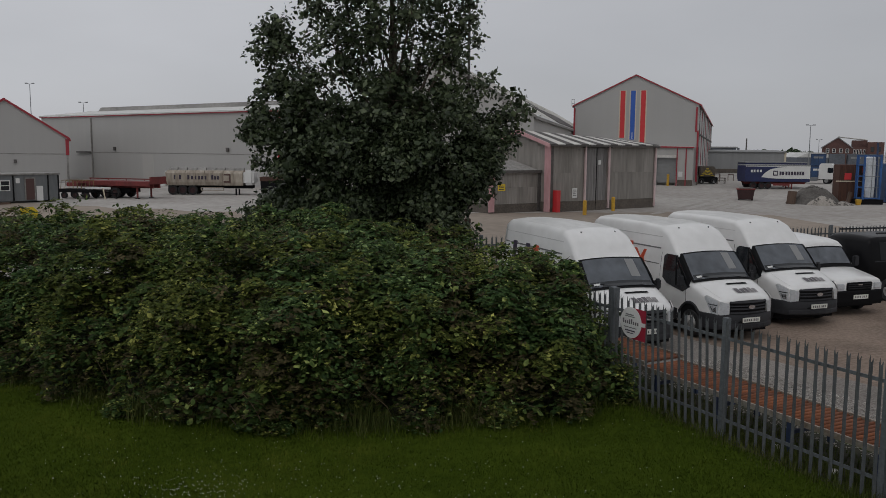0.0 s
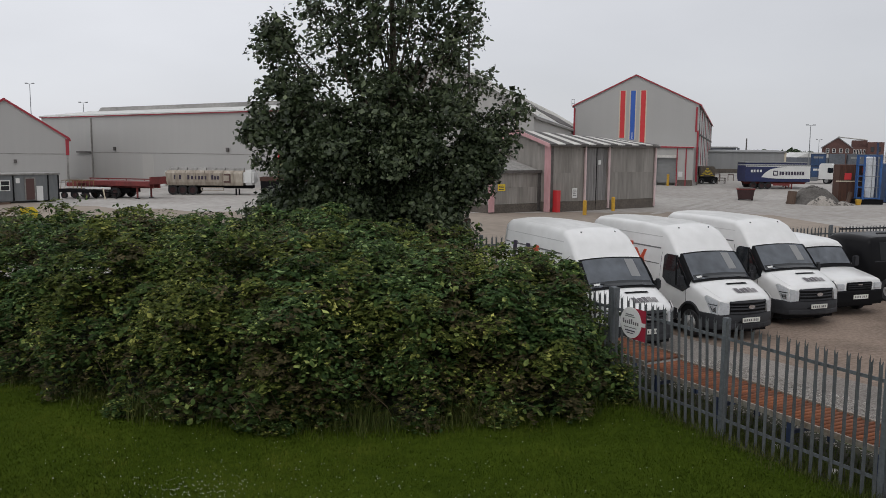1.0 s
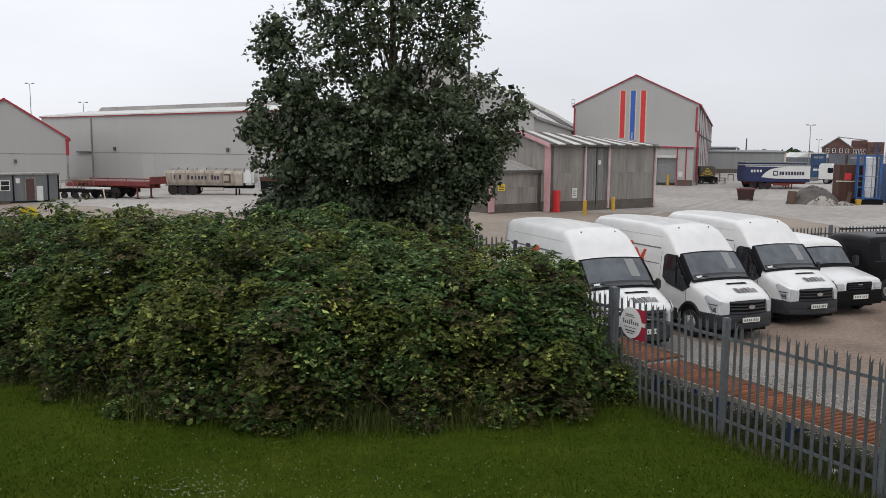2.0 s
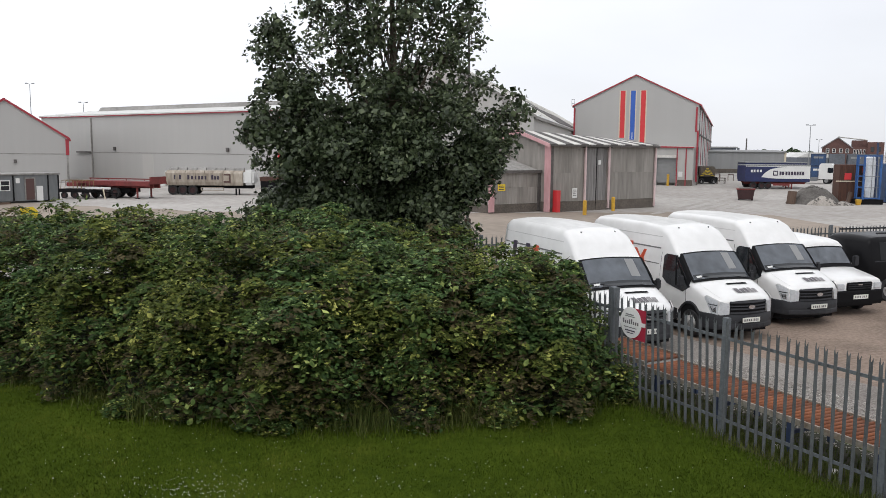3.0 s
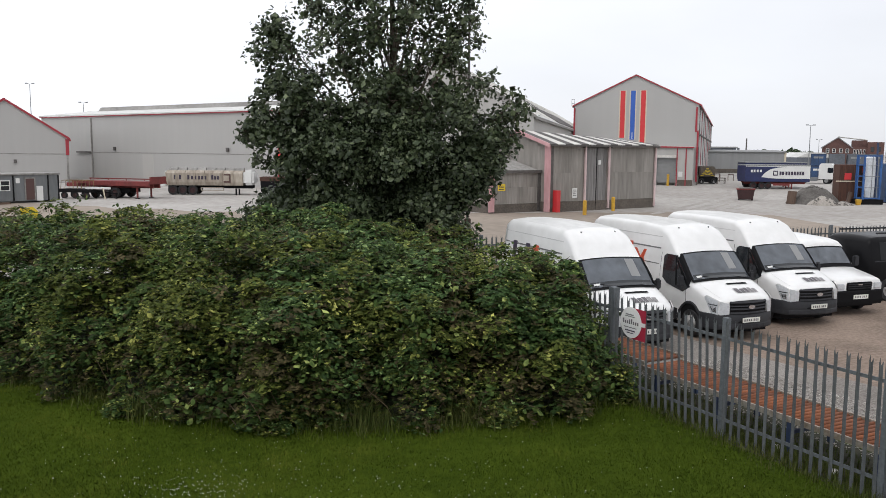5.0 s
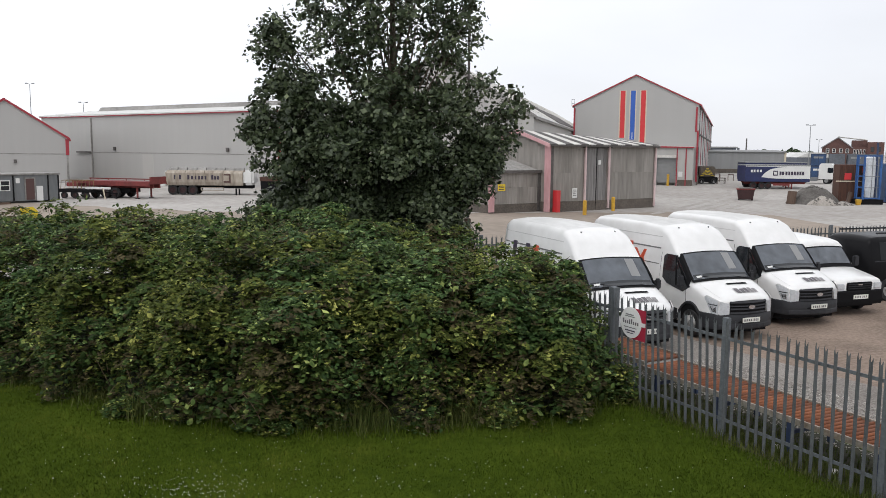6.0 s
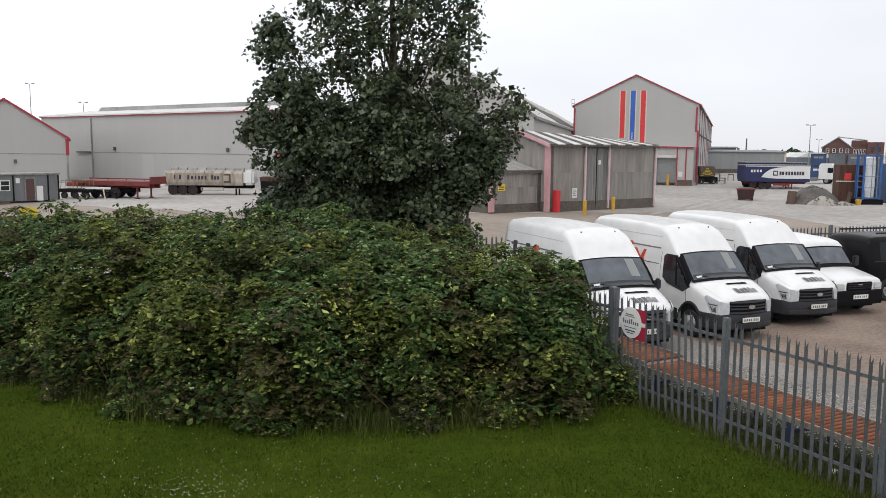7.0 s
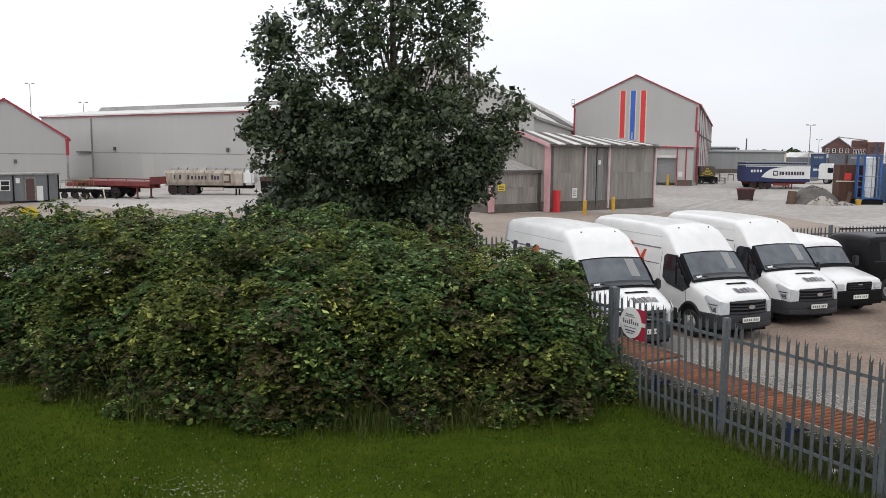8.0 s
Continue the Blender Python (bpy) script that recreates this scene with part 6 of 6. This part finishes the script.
def heap(name, label, x, y, rx, ry, h, material, seed, squash=1.0):
    rng = np.random.default_rng(seed)
    t = thing(name, label, "heap", pose(x, y, 0))
    nr, na = 14, 36
    v, f = [(0, 0, h)], []
    for i in range(1, nr + 1):
        for k in range(na):
            a, r = 2 * math.pi * k / na, i / nr
            w = 1 + 0.18 * noise.noise(Vector((math.cos(a) * 1.5 + seed, math.sin(a) * 1.5, 1)))
            z = h * (1 - r ** 1.9) + 0.24 * h * noise.noise(Vector((math.cos(a) * r * 3 + seed, math.sin(a) * r * 3, 4))) * (1 - r)
            v.append((math.cos(a) * r * rx * w, math.sin(a) * r * ry * w, max(z, -0.02) if i < nr else -0.02))
    for k in range(na):
        f.append((0, 1 + k, 1 + (k + 1) % na, 1 + (k + 1) % na))
    for i in range(nr - 1):
        for k in range(na):
            a = 1 + i * na
            f.append((a + k, a + na + k, a + na + (k + 1) % na, a + (k + 1) % na))
    bm = bmesh.new()
    vs = [bm.verts.new(p) for p in v]
    for q in f:
        bm.faces.new([vs[i] for i in dict.fromkeys(q)])
    part("mound", bm, material, t)
    m = 260
    a, r = rng.uniform(0, 2 * math.pi, m), rng.uniform(0, 1.05, m) ** 0.6
    cen = np.stack([np.cos(a) * r * rx, np.sin(a) * r * ry, h * np.clip(1 - r ** 1.9, 0, 1) - 0.03], 1)
    s = rng.uniform(0.03, 0.11, m)
    p = cen[:, None, :] + oct_[None] * s[:, None, None] * rng.uniform(0.5, 1.4, (m, 6, 1))
    tr = np.concatenate([(np.arange(m) * 6)[:, None] + np.array(q) for q in ((0, 1, 4), (1, 2, 4), (2, 3, 4), (3, 0, 4), (1, 0, 5), (2, 1, 5), (3, 2, 5), (0, 3, 5))], 0)
    ob = new("rubble_pieces", cloud_mesh("rubble_pieces", p.reshape(-1, 3), tr, "rocks"))
    ob.parent = t
    tagged(ob, kind="stuff")
    return t


heap("rubble_heap", "heap of dark grey rubble and spoil", 33.2, 73.6, 2.4, 1.7, 1.6, "heap", 3)
heap("sand_heap", "low heap of pale sand and broken concrete", 33.2, 71.7, 1.3, 0.8, 0.75, "sandheap", 7)
heap("sand_heap", "small pale heap of broken concrete", 34.9, 71.6, 0.9, 0.5, 0.35, "sandheap", 9)
for x, y, rz in ((30.9, 72.9, 30), (35.7, 72.4, -20)):
    bl = thing("pallet", "weathered timber pallet standing at the rubble heap", "pallet", pose(x, y, 0, 0, 8, rz), "upright pallets")
    part("board", box(-0.12, 0.12, -0.4, 0.4, -0.03, 1.15, bev=0.03), "wood", bl)

sk = thing("skip", "dark maroon steel skip standing in the yard", "skip", pose(28.7, 77.9, 0, rz=-20))
part("body", extrude([(-0.66, 0.1), (0.66, 0.1), (0.8, 1.0), (-0.8, 1.0)], 1, 0, 1.6), "skip", sk)
part("rim", box(-0.86, 0.86, -0.04, 1.64, 1.0, 1.1, bev=0.02), "trailer_red", sk)
for x in (-0.5, 0.0, 0.5):
    part("rib", box(x - 0.04, x + 0.04, -0.06, -0.004, 0.14, 0.98), "skip", sk)
part("load", box(-0.7, 0.7, 0.1, 1.5, 0.95, 1.18, bev=0.1), "rocks", sk, "rubble in the skip")
for x in (-0.6, 0.6):
    part("runner", box(x - 0.07, x + 0.07, 0, 1.6, 0, 0.098), "dark", sk)

br = thing("brown_container", "rusty brown steel container with a red notice", "container", pose(36.0, 74.8, 0, rz=-6))
part("body", box(0, 2.4, 0, 1.6, 0.12, 3.5), "brown", br)
for k in range(8):
    part("corrugation", box(0.1 + k * 0.285, 0.24 + k * 0.285, -0.05, -0.003, 0.3, 3.4), "brown", br)
part("red_notice", box(0.42, 1.02, -0.08, -0.052, 2.15, 2.75), "vivid", br, "bright red notice")
part("red_notice", box(1.95, 2.3, -0.08, -0.052, 2.8, 3.3), "vivid", br, "bright red notice")
part("crossbar", box(-0.3, 2.0, -0.1, -0.055, 1.95, 2.05), "cream", br)
part("base", box(0, 2.4, 0, 1.6, 0, 0.118), "dark", br)


def tank_rack():
    t = thing("tank_rack", "blue steel rack holding a tall white wrapped tank", "rack", pose(37.3, 73.0, 0, rz=2))
    W, D, z0, z1 = 1.5, 1.2, 0.55, 4.4
    for x in (0, W):
        for y in (0, D):
            part("upright", box(x - 0.08, x + 0.08, y - 0.06, y + 0.06, 0.45, z1), "rack", t)
    for z in (z0, 1.5, 2.5, 3.5, z1 - 0.1):
        for y in (0, D):
            part("cross_bar", box(0.085, W - 0.085, y - 0.04, y + 0.04, z - 0.06, z + 0.06), "rack", t) if z in (z0, z1 - 0.1) or y == D else part("thin_bar", box(0.085, W - 0.085, -0.02, 0.02, z - 0.02, z + 0.02), "pole", t)
        part("side_bar", box(-0.05, 0.05, 0.065, D - 0.065, z - 0.05, z + 0.05), "rack", t)
        part("ladder_rung", box(-0.5, -0.085, -0.03, 0.03, z - 0.03, z + 0.03), "rack", t)
    part("ladder_stile", box(-0.56, -0.5, -0.04, 0.04, 0.45, z1 - 0.2), "rack", t)
    part("mast", tube([(W + 0.1, 0.9, 0.45), (W + 0.1, 0.9, 5.5)], 0.09, 8), "blue_leg", t)
    for x in (0.7, 1.2):
        part("tank_bar", box(x, x + 0.05, -0.05, -0.01, z0 + 0.07, z1 - 0.2), "pole", t)
    part("wrapped_tank", tube([(0.8, 0.6, z0 + 0.07), (0.8, 0.6, 1.2), (0.83, 0.6, 2.6), (0.8, 0.6, 3.8), (0.77, 0.6, 4.15), (0.75, 0.6, 4.25)], [0.45, 0.5, 0.48, 0.5, 0.44, 0.25], 16), "wrap", t, "white plastic-wrapped tank")
    part("base", box(-0.2, W + 0.3, -0.2, D + 0.3, 0, 0.448, bev=0.03), "dark", t)


tank_rack()
tub = thing("yellow_tub", "small yellow plastic tub on the ground", "tub", pose(36.55, 72.2, 0))
part("tub", tube([(0, 0, 0), (0, 0, 0.42), (0, 0, 0.5)], [0.2, 0.27, 0.25], 12), "yellow", tub)
bc = thing("shipping_container", "dark blue shipping container at the yard edge", "container", pose(40.6, 75.5, 0, rz=-10), "shipping containers")
part("body", box(0, 6, 0, 2.4, 0.1, 3.6), "box_blue", bc)
part("base", box(0, 6, 0, 2.4, 0, 0.098), "dark", bc)
for k in range(18):
    part("corrugation", box(0.1 + k * 0.33, 0.26 + k * 0.33, -0.04, -0.003, 0.25, 3.45), "box_blue", bc)

# stacked containers further back
k = 0
for lvl in range(2):
    for col in range(5):
        if lvl == 1 and col == 4:
            continue
        m = (("box_blue", "box_blue", "box_grey", "box_blue", "box_grey"), ("box_blue", "box_grey", "box_grey", "box_grey", "box_blue"))[lvl][col]
        bc = thing("shipping_container", "stacked blue-grey shipping container" if m == "box_blue" else "stacked dark grey shipping container", "container", pose(67.2 + col * 2.8, 151 - col * 1.2, lvl * 2.22, rz=-24), "shipping containers")
        part("body", box(0, 2.6, 0, 6, 0.05, 2.2), m, bc)
        part("door_frame", box(0, 2.6, -0.06, -0.004, 2.06, 2.2, more=((0, 0.12, -0.06, -0.004, 0, 2.06), (2.48, 2.6, -0.06, -0.004, 0, 2.06), (1.26, 1.34, -0.06, -0.004, 0.1, 2.06))), "blue_leg" if m == "box_blue" else "box_grey", bc)
        if col in (0, 2, 3):
            part("lettering_bar", box(0.5, 2.1, -0.03, -0.004, 1.35, 1.7), "white" if lvl == 0 else "far_grey", bc, "pale lettering bar")
        part("sill", box(0, 2.6, 0, 6, 0, 0.048), "dark", bc)


# ---- distance
def brick_works():
    t = thing("brick_building", "distant red-brick building with a pale gabled roof", "building", pose(104.4, 228, 0, rz=-25))
    part("wall", extrude([(0, 0), (7.4, 0), (7.4, 6.0), (3.9, 8.7), (0, 6.0)], 1, 0, 9), "brick", t)
    part("wing_wall", box(7.4, 11.2, 0.5, 9, 0, 6.2), "brick", t)
    part("tower", box(11.2, 15.2, 0.2, 9, 0, 7.6), "brick", t)
    for s in (((-0.3, 5.8), (3.9, 8.72), (3.9, 9.0), (-0.3, 6.1)), ((7.7, 5.8), (3.9, 8.72), (3.9, 9.0), (7.7, 6.1))):
        part("roof", extrude(list(s), 1, -0.25, 9.2), "slate", t)
    part("wing_roof", extrude([(3.9, 9.02), (11.2, 8.1), (11.2, 8.3), (3.9, 9.2)], 1, 3, 9.2), "roof_light", t)
    part("wing_back", box(7.4, 11.2, 3.0, 9, 6.2, 8.1), "brick", t)
    for x in (1.0, 2.6, 4.3, 5.9):
        w = part("window", box(x, x + 0.85, -0.1, -0.004, 4.6, 5.8), "white", t, "white-framed window")
        part("pane", box(x + 0.12, x + 0.73, -0.13, -0.102, 4.72, 5.15, more=((x + 0.12, x + 0.73, -0.13, -0.102, 5.25, 5.68),)), "glass", w)
    for x in (7.8, 8.6, 9.4, 10.2):
        w = part("window", box(x, x + 0.5, 0.38, 0.496, 4.0, 5.6), "white", t, "white-framed window")
        part("pane", box(x + 0.08, x + 0.42, 0.35, 0.378, 4.1, 5.5), "glass", w)
    for x in (12.0, 13.6):
        part("window", box(x, x + 0.8, 0.08, 0.196, 5.0, 6.3), "glass", t)


brick_works()
fs = thing("far_shed", "long low grey shed across the far yard", "warehouse", pose(56, 183, 0, rz=-2))
part("wall", box(0, 19.6, 0, 12, 0, 4.75), "far_grey", fs)
part("roof", extrude([(-0.3, 4.75), (6, 5.15), (12.3, 4.75), (12.3, 4.6), (-0.3, 4.6)], 0, -0.2, 19.8), "far_grey", fs)
part("plinth", box(0, 19.6, -0.1, -0.004, 0, 0.9), "plinth", fs)
part("end_strip", box(19.3, 19.7, -0.12, -0.005, 0, 4.7), "cream", fs)
fs = thing("far_shed", "low grey roofed shed behind the far yard", "warehouse", pose(75, 240, 0))
part("wall", box(0, 10, 0, 10, 0, 5.8), "box_grey", fs)
part("roof", box(-0.3, 10.3, -0.3, 10.3, 5.8, 6.2), "far_grey", fs)
fs = thing("far_shed", "pale roofed low building in the distance", "warehouse", pose(92, 215, 0))
part("wall", box(0, 10, 0, 12, 0, 3.4), "box_grey", fs)
part("roof", extrude([(0, 3.4), (10, 3.4), (7, 4.7), (3, 4.7)], 1, -0.2, 12), "roof", fs)
ch = thing("chimney", "slim dark chimney stack in the distance", "chimney", pose(87.9, 240, 0))
part("stack", tube([(0, 0, 0), (0, 0, 8.6)], [0.3, 0.16], 10), "roof_dark", ch)
part("flue", tube([(-2.3, 0, 0), (-2.3, 0, 5.9)], 0.35, 8), "box_grey", ch)


def street_lamp(x, y, h, label, arms):
    t = thing("lamp_post", label, "lamp post", pose(x, y, 0), "tall yard lamps")
    part("column", tube([(0, 0, 0), (0, 0, h * 0.5), (0, 0, h)], [0.1, 0.075, 0.05], 8), "pole", t)
    for s in arms:
        part("arm", beam((0, 0, h - 0.05), (s * 0.5, 0, h + 0.05), 0.06), "pole", t)
        part("lantern", box(min(s * 0.4, s * 0.85), max(s * 0.4, s * 0.85), -0.15, 0.15, h, h + 0.16, bev=0.04), "pole", t)


street_lamp(66.4, 150, 9.5, "tall grey floodlight column in the far yard", (-1, 1))
street_lamp(103.5, 228, 8.2, "distant grey lamp column", (-1, 1))
street_lamp(-74.7, 150, 15.8, "tall twin-headed yard lamp behind the halls", (-1, 1))
street_lamp(-65.2, 150, 12.5, "twin-headed yard lamp behind the halls", (-1, 1))
pl = thing("slim_pole", "slim dark pole rising beside the tree", "pole", pose(0.98, 33.5, 0))
part("shaft", tube([(0, 0, 0), (0, 0, 6), (0, 0, 12.5)], [0.065, 0.055, 0.045], 8), "roof_dark", pl)
part("cap", tube([(0, 0, 12.5), (0, 0, 12.62)], [0.1, 0.05], 8), "dark", pl)
wp = thing("timber_post", "short dark brown timber post behind the fence", "post", pose(0.92, 31.0, 0))
part("post", box(-0.12, 0.12, -0.12, 0.12, 0, 1.95, bev=0.02), "wood", wp)


def far_tree(x, y, rx, h, seed, label):
    rng = np.random.default_rng(seed)
    t = thing("far_tree", label, "tree", pose(x, y, 0), "far trees")
    part("trunk", tube([(0, 0, 0), (0, 0, h * 0.6)], [0.25, 0.1], 6), "bark", t)
    m = 1500
    c = rng.normal(0, 1, (m, 3))
    c = unit(c) * rng.uniform(0.3, 1, (m, 1)) ** 0.5
    lob = 1 + 0.35 * np.sin(c[:, :1] * 5 + seed) * np.cos(c[:, 1:2] * 4)
    c = c * lob * np.array([[rx, rx, h * 0.42]]) + np.array([[0, 0, h * 0.56]])
    ob = new("crown", leaves("crown", c, unit(c + 0.01), np.full(m, rx * 0.22), "far_leaf", rng, 0.8))
    ob.parent = t
    tagged(ob, kind="stuff")


far_tree(120, 285, 5.5, 5.6, 1, "distant green tree over the yard wall")
far_tree(128, 290, 4.5, 4.9, 2, "distant green tree over the yard wall")
far_tree(113, 288, 3.5, 5.2, 3, "distant green tree over the yard wall")
far_tree(124.5, 230, 1.3, 9.4, 4, "slim dark far tree beside the brick building")
far_tree(100, 260, 2.8, 5.3, 5, "small distant tree behind the grey shed")

dg = thing("striped_machine", "yellow and black striped yard machine", "machine", pose(36.9, 118.6, 0, rz=-8))
part("body", box(0, 2.2, 0, 2.5, 1.0, 2.5, bev=0.15), "plinth", dg)
for k in range(5):
    for s in (0, 1):
        bm = extrude([(0.12 + k * 0.2 if not s else 2.08 - k * 0.2, 1.1 + k * 0.26), (1.1, 1.35 + k * 0.2), (1.1, 1.43 + k * 0.2), (0.12 + k * 0.2 if not s else 2.08 - k * 0.2, 1.18 + k * 0.26)], 1, -0.04, -0.004)
        part("stripe", bm, "sign_yellow", dg)
part("base", box(-0.2, 2.5, -0.1, 2.6, 0.25, 0.998, bev=0.05), "dark", dg)
for x in (0.3, 2.0):
    wheel(dg, x, 0.0, 0.4, 0.3, -1)
    wheel(dg, x, 2.5, 0.4, 0.3, 1)
rng2 = random.Random(3)
for i in range(9):
    cb = thing("scrap_frame", "rusty steel scrap frame stacked by the hall", "scrap", pose(41.5 + rng2.uniform(-1.2, 7), 122 + rng2.uniform(-3, 10), 0, rz=rng2.uniform(0, 180)), "scrap frames")
    w, h = rng2.uniform(0.8, 1.8), rng2.uniform(0.6, 1.6)
    bm = bmesh.new()
    for a, b in (((0, 0, 0), (0, 0, h)), ((w, 0, 0), (w, 0, h)), ((0, 0.8, 0), (0, 0.8, h)), ((w, 0.8, 0), (w, 0.8, h)), ((0, 0, h), (w, 0, h)), ((0, 0.8, h), (w, 0.8, h)), ((0, 0, h * 0.5), (w, 0, h * 0.5)), ((0, 0, h), (0, 0.8, h)), ((w, 0, h), (w, 0.8, h))):
        beam(a, b, 0.09, bm=bm)
    part("frame", bm, "plinth" if i % 2 else "brown", cb)

# tyre marks on the concrete by the shed
tm = thing("tyre_marks", "dark curved tyre marks on the concrete", "tyre marks", kind="stuff")
for off, wdt in ((0, 0.35), (1.9, 0.35), (3.4, 0.22), (5.2, 0.3)):
    bm = bmesh.new()
    prev = None
    for k in range(24):
        s = k / 23
        x = 15.5 + off * 0.9 + 24 * s + 3.2 * math.sin(s * 3.0)
        y = 60 + off * 0.2 + 58 * s
        cur = (bm.verts.new((x - wdt, y, 0.006)), bm.verts.new((x + wdt, y, 0.006)))
        if prev:
            bm.faces.new((prev[0], prev[1], cur[1], cur[0]))
        prev = cur
    part("mark", bm, "marks", tm)


def motions():
    """The wind: every bough rocks a little about its root."""
    rng = random.Random(8)
    for b in BOUGHS:
        base = b.matrix_basis.copy()
        ph, amp = rng.uniform(0, 6.28), rng.uniform(0.35, 0.9)
        w1, w2 = rng.uniform(2.2, 3.4), rng.uniform(4.6, 6.5)
        rows = []
        for k in range(33):
            s = k * 0.25
            a = amp * (math.sin(w1 * s + ph) + 0.45 * math.sin(w2 * s + 2 * ph))
            c = amp * 0.7 * math.sin(w1 * 0.8 * s + ph + 1.3)
            rows.append((s, base @ pose(0, 0, 0, c, a, 0.6 * a)))
        walk(b, rows)


motions()
